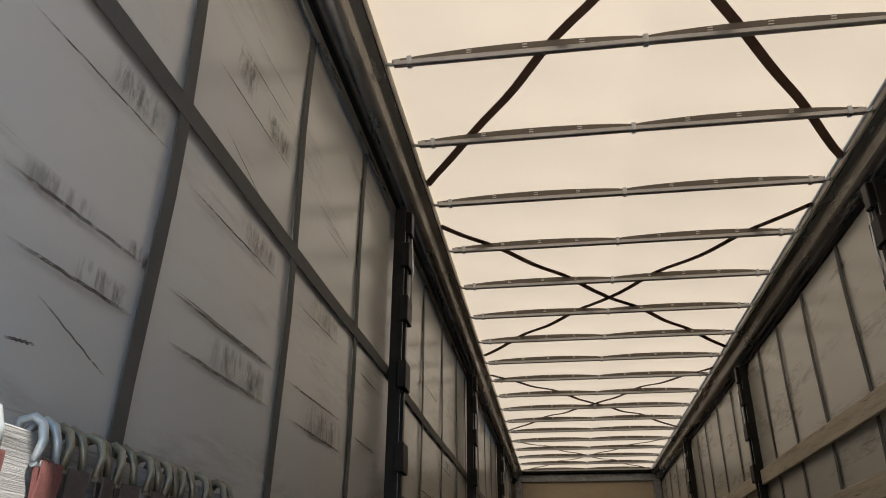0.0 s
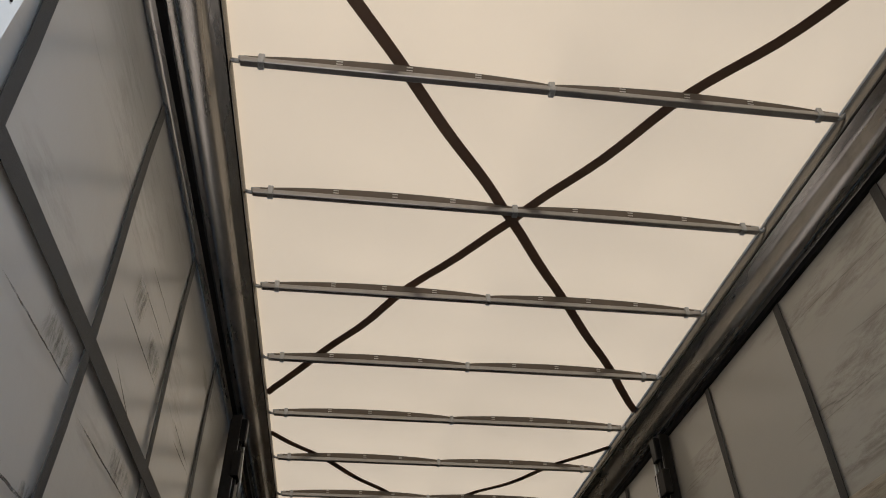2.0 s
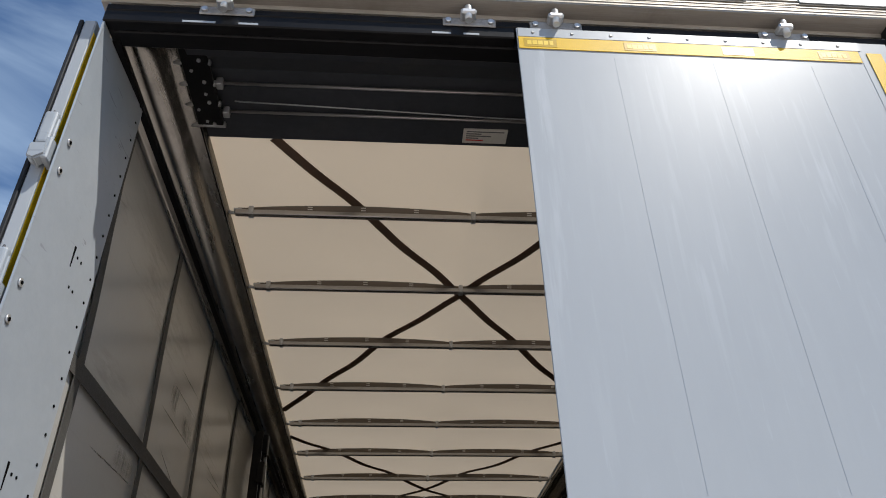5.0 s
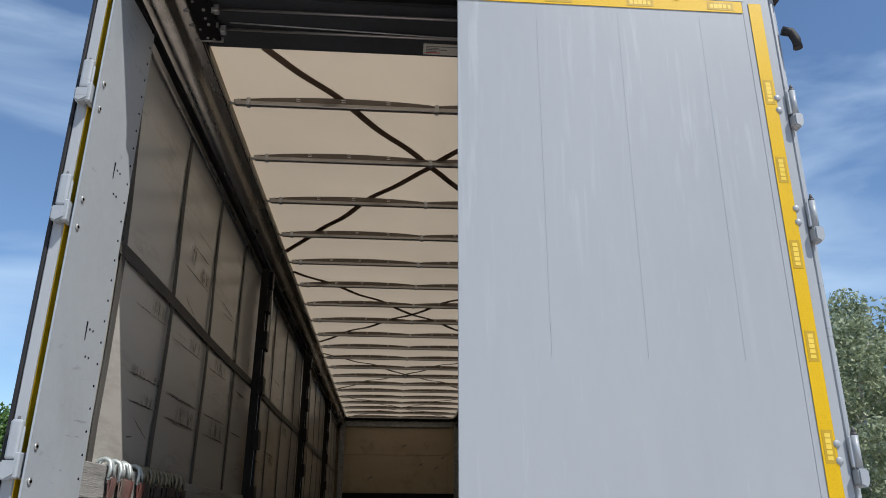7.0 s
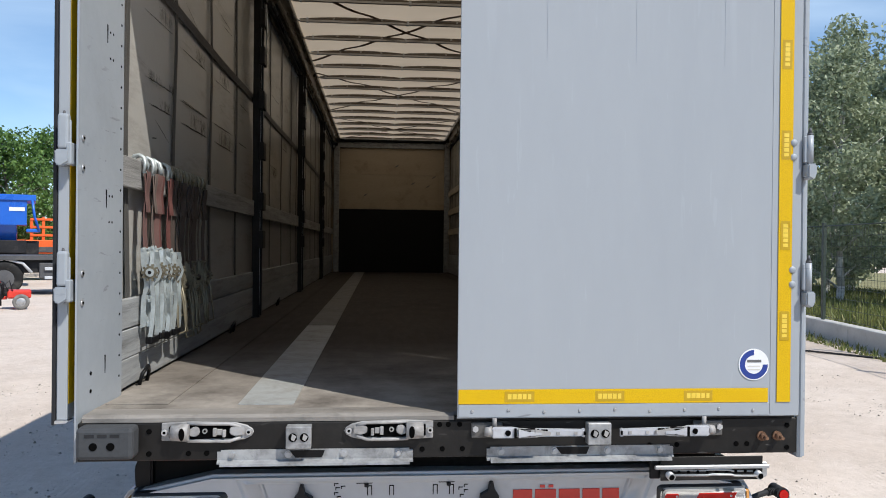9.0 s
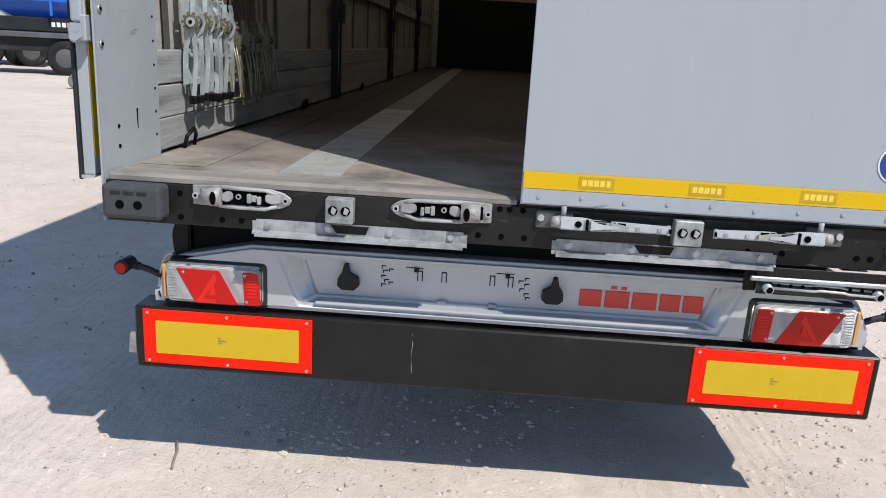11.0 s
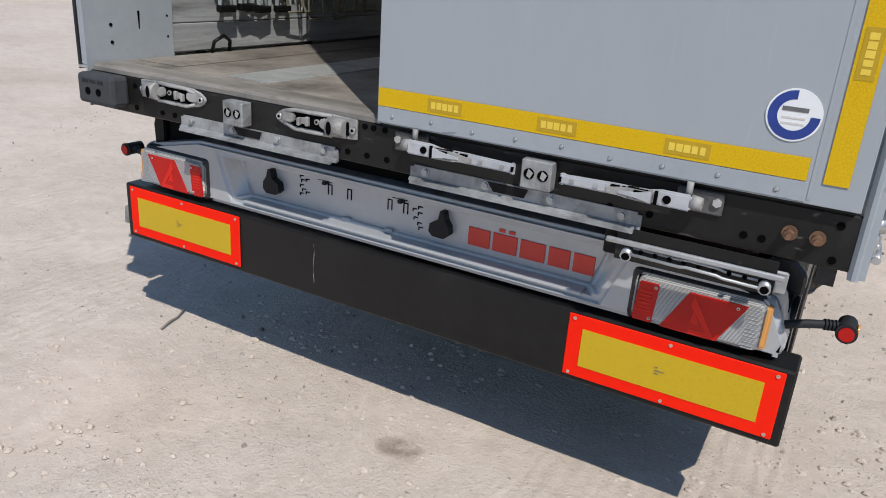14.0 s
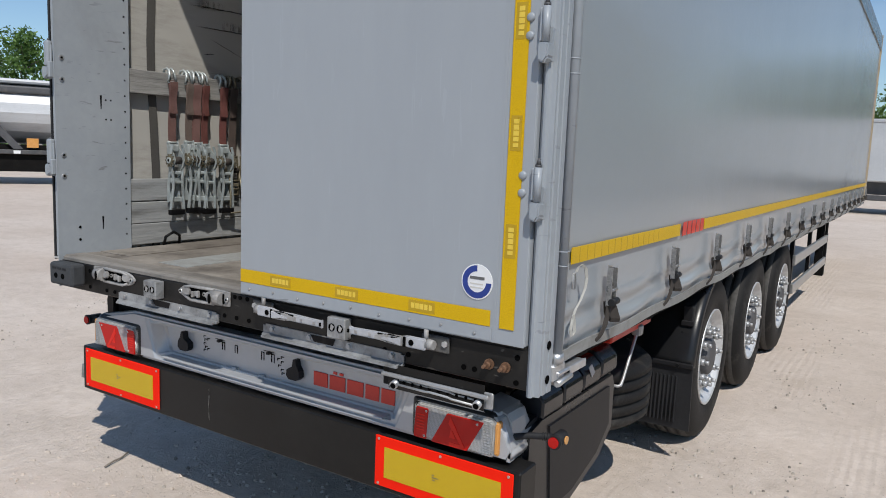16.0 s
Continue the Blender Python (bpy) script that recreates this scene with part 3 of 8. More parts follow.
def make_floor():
    """Brown film-faced plywood, worn along the load path; dust and painted-in sunlight pale its rear end."""
    m = bpy.data.materials.new("plywood_floor")
    t, n, links, b = nodes_of(m)
    v = coords(n, links)
    a, s = noise_tex(n, links, v, 1.1, 7, 0.65), noise_tex(n, links, coords(n, links, (3, 0.5, 1)), 6, 8, 0.7)
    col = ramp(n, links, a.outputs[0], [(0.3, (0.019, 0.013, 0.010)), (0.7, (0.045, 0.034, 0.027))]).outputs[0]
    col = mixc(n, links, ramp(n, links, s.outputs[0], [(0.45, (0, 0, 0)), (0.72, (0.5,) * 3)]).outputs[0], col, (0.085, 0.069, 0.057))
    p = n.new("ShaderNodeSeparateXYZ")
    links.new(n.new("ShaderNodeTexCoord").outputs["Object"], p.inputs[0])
    # Dust fading inwards; sunlit rear and shaded depth are painted into it too.
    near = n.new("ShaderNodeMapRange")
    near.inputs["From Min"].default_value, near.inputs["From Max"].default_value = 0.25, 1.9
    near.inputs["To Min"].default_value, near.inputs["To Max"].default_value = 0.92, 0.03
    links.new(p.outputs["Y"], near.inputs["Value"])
    dust_and_sun = n.new("ShaderNodeMath")
    dust_and_sun.operation = "MULTIPLY"
    links.new(near.outputs[0], dust_and_sun.inputs[0])
    links.new(ramp(n, links, noise_tex(n, links, v, 3.5, 8, 0.7).outputs[0], [(0.3, (0.25,) * 3), (0.65, (1, 1, 1))]).outputs[0], dust_and_sun.inputs[1])
    col = mixc(n, links, dust_and_sun.outputs[0], col, (0.335, 0.308, 0.272))
    links.new(col, b.inputs["Base Color"])
    b.inputs["Roughness"].default_value = 0.75
    b.inputs["Specular IOR Level"].default_value = 0.3
    bn = n.new("ShaderNodeBump")
    bn.inputs["Strength"].default_value, bn.inputs["Distance"].default_value = 0.2, 0.004
    links.new(s.outputs[0], bn.inputs["Height"])
    links.new(bn.outputs[0], b.inputs["Normal"])
    return m


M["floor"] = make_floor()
M["sill"] = surf("sill_steel", (0.13, 0.12, 0.108), (0.26, 0.242, 0.218), 0.6, 0.0, 4, 40, (0.07, 0.063, 0.056), 0.35, 0.1, 60, (0.5, 3, 3), dirt_scale=7)


def make_leaf(name, c1, c2):
    m = bpy.data.materials.new(name)
    t, n, links, b = nodes_of(m)
    g = n.new("ShaderNodeNewGeometry")
    col = ramp(n, links, g.outputs["Random Per Island"], [(0.0, c1), (1.0, c2)]).outputs[0]
    links.new(col, b.inputs["Base Color"])
    b.inputs["Roughness"].default_value = 0.55
    tr, mx = n.new("ShaderNodeBsdfTranslucent"), n.new("ShaderNodeMixShader")
    links.new(col, tr.inputs["Color"])
    mx.inputs[0].default_value = 0.3
    links.new(b.outputs[0], mx.inputs[1])
    links.new(tr.outputs[0], mx.inputs[2])
    links.new(mx.outputs[0], n["Material Output"].inputs["Surface"])
    return m


M["leaf"] = make_leaf("leaf_green", (0.05, 0.115, 0.022), (0.15, 0.26, 0.06))
M["leaf_grey"] = make_leaf("leaf_grey_green", (0.19, 0.235, 0.14), (0.41, 0.465, 0.31))
M["grass"] = make_leaf("grass_blades", (0.10, 0.14, 0.035), (0.26, 0.26, 0.09))


# ---- mesh helpers ----
def box(bm, x0, x1, y0, y1, z0, z1, bevel=0.0, seg=1):
    r = bmesh.ops.create_cube(bm, size=1)
    for v in r["verts"]:
        v.co = Vector(((x0 + x1) / 2 + v.co.x * (x1 - x0), (y0 + y1) / 2 + v.co.y * (y1 - y0), (z0 + z1) / 2 + v.co.z * (z1 - z0)))
    if bevel:
        edges = list({e for v in r["verts"] for e in v.link_edges})
        bmesh.ops.bevel(bm, geom=edges, offset=bevel, segments=seg, profile=0.5, affect="EDGES", clamp_overlap=True)
    return bm


def cyl(bm, p0, p1, r, seg=16, r2=None):
    p0, p1 = Vector(p0), Vector(p1)
    d = p1 - p0
    m = Matrix.Translation((p0 + p1) / 2) @ d.to_track_quat("Z", "Y").to_matrix().to_4x4()
    made = bmesh.ops.create_cone(bm, cap_ends=True, segments=seg, radius1=r, radius2=r if r2 is None else r2, depth=d.length, matrix=m)
    for v in made["verts"]:
        for f in v.link_faces:
            f.smooth = len(f.verts) == 4
    return bm


def prism(bm, pts, axis, a, b):
    """A polygon pushed along an axis: pts are (x, z) for y, (y, z) for x, (x, y) for z."""
    def at(p, w):
        return {"y": (p[0], w, p[1]), "x": (w, p[0], p[1]), "z": (p[0], p[1], w)}[axis]
    lo, hi = [bm.verts.new(at(p, a)) for p in pts], [bm.verts.new(at(p, b)) for p in pts]
    bm.faces.new(lo), bm.faces.new(hi[::-1])
    for i in range(len(pts)):
        j = (i + 1) % len(pts)
        bm.faces.new((lo[j], lo[i], hi[i], hi[j]))
    bmesh.ops.recalc_face_normals(bm, faces=bm.faces[:])
    return bm


def sweep(bm, pts, r, seg=8, flat=1.0):
    """A round or flattened bar along points."""
    pts = [Vector(p) for p in pts]
    rings = []
    ref = Vector((0, 0, 1))
    for i, p in enumerate(pts):
        d = (pts[min(i + 1, len(pts) - 1)] - pts[max(i - 1, 0)]).normalized()
        side = d.cross(ref)
        if side.length < 1e-3:
            side = d.cross(Vector((1, 0, 0)))
        side.normalize()
        up = side.cross(d)
        rings.append([bm.verts.new(p + side * math.cos(2 * math.pi * k / seg) * r + up * math.sin(2 * math.pi * k / seg) * r * flat) for k in range(seg)])
    for a, b in zip(rings, rings[1:]):
        for k in range(seg):
            f = bm.faces.new((a[k], a[(k + 1) % seg], b[(k + 1) % seg], b[k]))
            f.smooth = True
    bm.faces.new(rings[0][::-1]), bm.faces.new(rings[-1])
    bmesh.ops.recalc_face_normals(bm, faces=bm.faces[:])
    return bm


def ribbon(bm, pts, width_vec, thick):
    """A flat band along points, as wide as width_vec, with thickness."""
    pts, w = [Vector(p) for p in pts], Vector(width_vec)
    rings = []
    for i, p in enumerate(pts):
        d = (pts[min(i + 1, len(pts) - 1)] - pts[max(i - 1, 0)]).normalized()
        nrm = d.cross(w).normalized() * thick / 2
        rings.append([bm.verts.new(p + s * w / 2 + q * nrm) for s, q in ((-1, -1), (1, -1), (1, 1), (-1, 1))])
    for a, b in zip(rings, rings[1:]):
        for k in range(4):
            bm.faces.new((a[k], a[(k + 1) % 4], b[(k + 1) % 4], b[k]))
    bm.faces.new(rings[0][::-1]), bm.faces.new(rings[-1])
    bmesh.ops.recalc_face_normals(bm, faces=bm.faces[:])
    return bm


def lathe(bm, prof, seg=40, axis="x"):
    """A ring shape turned about the x axis; prof is (x, radius), open."""
    rings = []
    for x, r in prof:
        rings.append([bm.verts.new((x, r * math.cos(2 * math.pi * k / seg), r * math.sin(2 * math.pi * k / seg))) for k in range(seg)])
    for a, b in zip(rings, rings[1:]):
        for k in range(seg):
            f = bm.faces.new((a[k], a[(k + 1) % seg], b[(k + 1) % seg], b[k]))
            f.smooth = True
    bmesh.ops.recalc_face_normals(bm, faces=bm.faces[:])
    return bm


def B():
    return bmesh.new()


def mesh_of(name, bm):
    me = bpy.data.meshes.new(name)
    bm.to_mesh(me)
    bm.free()
    return me


def part(name, bm, material, parent, label=""):
    me = mesh_of(name, bm)
    me.materials.append(material)
    ob = new(name, me)
    if parent is not None:
        ob.parent = parent
        base = parent
        m = Matrix()
        while base is not None:
            m = base.matrix_basis @ m if base.parent is None else base.matrix_parent_inverse @ base.matrix_basis @ m
            base = base.parent
        ob.matrix_parent_inverse = m.inverted()
    return tagged(ob, label)


def piece(name, me, parent, loc, rot=(0, 0, 0), scale=(1, 1, 1)):
    """One more object on a shared mesh."""
    ob = new(name, me)
    ob.parent = parent
    p, m = parent, Matrix()
    while p is not None:
        m = p.matrix_basis @ m if p.parent is None else p.matrix_parent_inverse @ p.matrix_basis @ m
        p = p.parent
    ob.matrix_parent_inverse = m.inverted()
    ob.matrix_basis = Matrix.LocRotScale(loc, Euler([radians(a) for a in rot]), scale)
    return ob


def thing(name, loc, label, category, group="", kind=""):
    ob = new(name)
    ob.empty_display_size = 0.2
    ob.location = loc
    ob.matrix_basis = Matrix.Translation(loc)
    return tagged(ob, label, category, group, kind)


def shared(name, bm, material):
    me = mesh_of(name, bm)
    me.materials.append(material)
    return me


# ---- ground ----
def build_ground():
    bm = B()
    fine = 0.045
    xs = [-600, -200, -60, -25] + [-12 + i * 0.3 for i in range(32)] + [-2.4 + i * fine for i in range(134)] + [3.8 + i * 0.3 for i in range(28)] + [25, 60, 200, 600]
    ys = [-600, -200, -60, -20] + [-8 + i * 0.3 for i in range(21)] + [-1.6 + i * fine for i in range(90)] + [2.6 + i * 0.3 for i in range(46)] + [30, 60, 200, 600]
    grid = []
    for y in ys:
        row = []
        for x in xs:
            near = 1.0 if (-11 < x < 11 and -7 < y < 15) else 0.0
            z = GZ + near * (0.012 * noise.noise((x * 0.8, y * 0.8, 0)) + 0.006 * noise.noise((x * 3.1, y * 3.1, 4)))
            if -2.4 <= x < 3.7 and -1.6 <= y < 2.5:
                z += 0.0035 * noise.noise((x * 8.3, y * 6.1, 9)) + 0.002 * noise.noise((x * 19, y * 12, 6))
            row.append(bm.verts.new((x, y, z)))
        grid.append(row)
    for a, b in zip(grid, grid[1:]):
        for i in range(len(xs) - 1):
            f = bm.faces.new((a[i], a[i + 1], b[i + 1], b[i]))
            f.smooth = True
    ob = part("ground", bm, M["ground"], None, "pale dry sandy gravel yard with scattered stones")
    tagged(ob, category="ground", kind="structure")


build_ground()

# ---- semi-trailer ----
trailer = thing("semi_trailer", (0, 0, GZ), "silver-grey curtain-sided semi-trailer with one rear door standing open", "trailer")

# floor
bm = B()
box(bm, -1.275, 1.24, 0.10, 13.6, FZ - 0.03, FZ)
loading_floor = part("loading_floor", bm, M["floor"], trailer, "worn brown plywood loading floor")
bm = B()
prism(bm, [(-0.008, FZ - 0.02), (-0.008, FZ - 0.006), (0.006, FZ + 0.003), (0.10, FZ + 0.003), (0.10, FZ - 0.02)], "x", -1.25, 0.0)
prism(bm, [(0.014, FZ - 0.02), (0.014, FZ - 0.006), (0.022, FZ + 0.003), (0.10, FZ + 0.003), (0.10, FZ - 0.02)], "x", 0.0005, 1.25)
part("sill_plate", bm, M["sill"], loading_floor, "scuffed rear sill edge")
for k in range(5):
    y0 = 0.17 + k * 2.69
    # Only the sunlit first plate is pale; the rest use the shaded copy.
    part("wear_plate", box(B(), -0.77, -0.57, y0, y0 + 2.68, FZ, FZ + 0.003), M["plate_zinc" if k == 0 else "plate_shaded"], loading_floor, "pale steel strip let into the floor")
for x in (-1.13, 1.13):
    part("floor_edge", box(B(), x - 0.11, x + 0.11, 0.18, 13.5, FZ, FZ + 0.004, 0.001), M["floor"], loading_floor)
for x, y in ((-1.215, 0.60), (-1.20, 2.4), (-1.20, 4.6)):
    bm = B()
    sweep(bm, [(x - 0.02, y - 0.05, FZ + 0.005), (x - 0.01, y - 0.045, FZ + 0.05), (x, y, FZ + 0.075), (x - 0.01, y + 0.045, FZ + 0.05), (x - 0.02, y + 0.05, FZ + 0.005)], 0.008, 8)
    part("lashing_ring", bm, M["black_steel"], loading_floor)

# black rear beam
bm = B()
box(bm, -1.265, 1.265, -0.04, 0.06, 1.05, FZ - 0.022, 0.004)
box(bm, 0.004, 1.24, -0.036, 0.008, FZ - 0.024, FZ - 0.008, 0.002)
beam = part("rear_beam", bm, M["beam_black"], trailer, "black painted rear cross beam")
hole_mesh = shared("hole", cyl(B(), (0, 0.0, 0), (0, -0.0025, 0), 0.009, 12), M["hole"])
for x, z in ((-1.03, 1.15), (-1.03, 1.075), (-0.90, 1.075), (-0.84, 1.075), (-0.05, 1.165), (-0.02, 1.165), (0.02, 1.165), (-0.11, 1.08), (-0.04, 1.08), (0.03, 1.08),
             (0.70, 1.085), (0.80, 1.085), (1.02, 1.085), (1.06, 1.085), (1.21, 1.15), (1.21, 1.07)):
    piece("hole", hole_mesh, beam, (x, -0.0405, z))

# rubber buffer
bm = B()
box(bm, -1.243, -1.060, -0.115, -0.041, 1.074, 1.180, 0.014, 2)
buffer = part("rubber_buffer", bm, M["buffer"], trailer, "black rubber dock buffer")
for x in (-1.185, -1.13):
    part("bolt_hole", cyl(B(), (x, -0.117, 1.120), (x, -0.1145, 1.120), 0.013, 16), M["hole"], buffer)
for k in range(3):
    part("mark_bar", box(B(), -1.212 + k * 0.04, -1.182 + k * 0.04, -0.1165, -0.1145, 1.150, 1.160), M["rubber"], buffer)
for x in (1.114, 1.172):
    bm = B()
    cyl(bm, (x, -0.04, 1.113), (x, -0.047, 1.113), 0.017, 20)
    cyl(bm, (x, -0.047, 1.113), (x, -0.066, 1.113), 0.0115, 6)
    cyl(bm, (x, -0.066, 1.113), (x, -0.085, 1.113), 0.006, 10)
    part("rusty_bolt", bm, M["rust"], trailer, "rusty bare buffer bolt")


def recess_lock(x0, x1, flip):
    """Open door-lock housing on the beam: bolted end plates, a sleeve, a deep slot with a latch."""
    w = x1 - x0
    s = (lambda a: x0 + a * w) if not flip else (lambda a: x1 - a * w)
    span = lambda a, b: (min(s(a), s(b)), max(s(a), s(b)))
    out = [(s(0.0), 1.180), (s(0.32), 1.184), (s(0.80), 1.180), (s(0.92), 1.171), (s(0.985), 1.158), (s(1.0), 1.148), (s(0.97), 1.134), (s(0.90), 1.124), (s(0.76), 1.116), (s(0.45), 1.114), (s(0.0), 1.121)]
    bm = B()
    prism(bm, out, "y", -0.0405, -0.050)
    bmesh.ops.bevel(bm, geom=bm.edges[:], offset=0.002, segments=1, affect="EDGES", clamp_overlap=True)
    body = part("lock_housing", bm, M["lock_cast"], trailer, "worn grey open door-lock housing")
    bm = B()
    prism(bm, [(s(0.27), 1.174), (s(0.77), 1.171), (s(0.83), 1.160), (s(0.83), 1.140), (s(0.77), 1.127), (s(0.27), 1.126)], "y", -0.0502, -0.0512)
    part("lock_recess", bm, M["hole"], body, "dark open slot")
    for z0, z1, z2 in ((1.179, 1.177, 1.166), (1.120, 1.119, 1.131)):
        bm = B()
        sweep(bm, [(s(0.28), -0.053, z0), (s(0.50), -0.056, z1), (s(0.74), -0.056, z1), (s(0.86), -0.053, z2)], 0.0055, 8)
        part("lock_rim", bm, M["lock_cast"], body)
    bm = B()
    cyl(bm, (s(0.115), -0.056, 1.150), (s(0.305), -0.058, 1.150), 0.026, 20, 0.029)
    part("lock_sleeve", bm, M["lock_cast"], body, "round cast sleeve")
    bm = B()
    for k in range(12):
        a, b = 2 * math.pi * k / 12, 2 * math.pi * (k + 1) / 12
        v = [bm.verts.new((s(0.245) + 0.010 * math.cos(t), -0.0875, 1.150 + 0.021 * math.sin(t))) for t in (a, b)]
        c = bm.verts.new((s(0.245), -0.0882, 1.150))
        bm.faces.new((v[0], v[1], c))
    part("sleeve_mouth", bm, M["hole"], body)
    part("sleeve_gap", box(B(), *span(0.085, 0.115), -0.056, -0.050, 1.130, 1.170, 0.002), M["hole"], body)
    bm = B()
    prism(bm, [(s(0.305), 1.160), (s(0.36), 1.170), (s(0.41), 1.166), (s(0.42), 1.146), (s(0.37), 1.136), (s(0.305), 1.140)], "y", -0.066, -0.0512)
    bmesh.ops.bevel(bm, geom=bm.edges[:], offset=0.003, segments=2, affect="EDGES", clamp_overlap=True)
    part("lock_knob", bm, M["lock_cast"], body)
    part("slot_bolt", cyl(B(), (s(0.47), -0.0512, 1.153), (s(0.47), -0.056, 1.153), 0.0085, 12), M["lock_cast"], body)
    part("bolt_bore", cyl(B(), (s(0.47), -0.056, 1.153), (s(0.47), -0.0568, 1.153), 0.0045, 10), M["hole"], body)
    bm = B()
    box(bm, *span(0.56, 0.60), -0.064, -0.0512, 1.136, 1.164, 0.002)
    box(bm, *span(0.60, 0.66), -0.059, -0.0512, 1.140, 1.160, 0.002)
    box(bm, *span(0.665, 0.70), -0.066, -0.0512, 1.134, 1.158, 0.002)
    part("lock_latch", bm, M["lock_cast"], body)
    bm = B()
    prism(bm, [(s(0.74), 1.164), (s(0.80), 1.170), (s(0.90), 1.166), (s(0.90), 1.140), (s(0.80), 1.136), (s(0.74), 1.144)], "y", -0.060, -0.050)
    bmesh.ops.bevel(bm, geom=bm.edges[:], offset=0.003, segments=2, affect="EDGES", clamp_overlap=True)
    part("end_plate", bm, M["lock_cast"], body)
    for a in (0.035, 0.945):
        part("bolt", cyl(B(), (s(a), -0.050, 1.149), (s(a), -0.058, 1.149), 0.010, 10), M["zinc"], body)
        part("bolt_bore", cyl(B(), (s(a), -0.058, 1.149), (s(a), -0.0588, 1.149), 0.005, 10), M["hole"], body)
    return body


recess_lock(-0.987, -0.682, False)
recess_lock(-0.379, -0.073, True)


def lever_lock(x0, x1, flip):
    """Closed lever lock under the shut door."""
    w = x1 - x0
    s = (lambda a: x0 + a * w) if not flip else (lambda a: x1 - a * w)
    bm = B()
    box(bm, min(s(0), s(0.28)), max(s(0), s(0.28)), -0.050, -0.0405, 1.118, 1.172, 0.003)
    body = part("lock_plate", bm, M["plate_dark"], trailer, "grey lever lock fixed on the rear beam")
    part("bolt", cyl(B(), (s(0.035), -0.05, 1.150), (s(0.035), -0.058, 1.150), 0.011, 6), M["zinc"], body)
    bm = B()
    cyl(bm, (s(0.11), -0.072, 1.145), (s(0.175), -0.072, 1.145), 0.015, 16, 0.019)
    part("lock_knuckle", bm, M["lock_cast"], body)
    bm = B()
    prism(bm, [(s(0.17), 1.164), (s(0.36), 1.164), (s(0.44), 1.157), (s(0.62), 1.158), (s(0.98), 1.154), (s(1.0), 1.160), (s(1.0), 1.124), (s(0.98), 1.130), (s(0.62), 1.130), (s(0.44), 1.134), (s(0.36), 1.126), (s(0.17), 1.126)], "y", -0.092, -0.076)
    bmesh.ops.bevel(bm, geom=bm.edges[:], offset=0.004, segments=2, affect="EDGES", clamp_overlap=True)
    lever = part("lever", bm, M["white_lever"], body, "pale painted lock lever")
    part("lever_hole", cyl(B(), (s(0.31), -0.0925, 1.145), (s(0.31), -0.0945, 1.145), 0.010, 16), M["hole"], lever)
    bm = B()
    prism(bm, [(s(0.40), 1.162), (s(0.56), 1.160), (s(0.56), 1.130), (s(0.40), 1.128)], "y", -0.099, -0.092)
    part("lever_catch", bm, M["lock_cast"], lever)
    part("catch_gap", box(B(), min(s(0.44), s(0.51)), max(s(0.44), s(0.51)), -0.1015, -0.0995, 1.135, 1.155), M["hole"], lever)
    for a_ in (0.66, 0.74, 0.90):
        part("lever_dimple", box(B(), min(s(a_), s(a_ + 0.03)), max(s(a_), s(a_ + 0.03)), -0.0945, -0.0925, 1.138, 1.147), M["lock_cast"], lever)
    bm = B()
    prism(bm, [(s(0.55), 1.158), (s(0.68), 1.150), (s(0.68), 1.138), (s(0.55), 1.132)], "y", -0.104, -0.092)
    part("lever_grip", bm, M["lock_cast"], lever)
    for a_, b_, z0_, z1_ in ((0.365, 0.385, 1.128, 1.162), (0.565, 0.585, 1.131, 1.158), (0.60, 0.66, 1.150, 1.157), (0.985, 1.002, 1.136, 1.149), (0.42, 0.55, 1.157, 1.161)):
        part("lever_gap", box(B(), min(s(a_), s(b_)), max(s(a_), s(b_)), -0.0995, -0.0925, z0_, z1_, 0.001), M["hole"], lever)
    part("lever_link", prism(B(), [(s(0.40), 1.158), (s(0.50), 1.150), (s(0.60), 1.147), (s(0.60), 1.141), (s(0.50), 1.138), (s(0.40), 1.132)], "y", -0.1065, -0.0995), M["white_lever"], lever)
    part("door_pin", cyl(B(), (s(0.20), -0.068, 1.155), (s(0.20), -0.068, 1.192), 0.008, 12), M["lock_cast"], body)


lever_lock(0.06, 0.452, False)
lever_lock(0.578, 0.965, True)

for x0, deep in ((-0.572, -0.085), (0.466, -0.078)):
    bm = B()
    box(bm, x0, x0 + 0.084, deep, -0.041, 1.096, 1.172, 0.003)
    blk = part("stop_block", bm, M["rail_galv"], trailer, "galvanised steel door stop block")
    for dx in (0.024, 0.062):
        part("block_hole", cyl(B(), (x0 + dx, deep - 0.0005, 1.136), (x0 + dx, deep - 0.0025, 1.136), 0.0145, 18), M["hole"], blk)
        part("hole_web", prism(B(), [(x0 + dx - 0.002, 1.149), (x0 + dx + 0.012, 1.140), (x0 + dx + 0.004, 1.124), (x0 + dx - 0.006, 1.130)], "y", deep - 0.0026, deep - 0.0036), M["lock_cast"], blk)


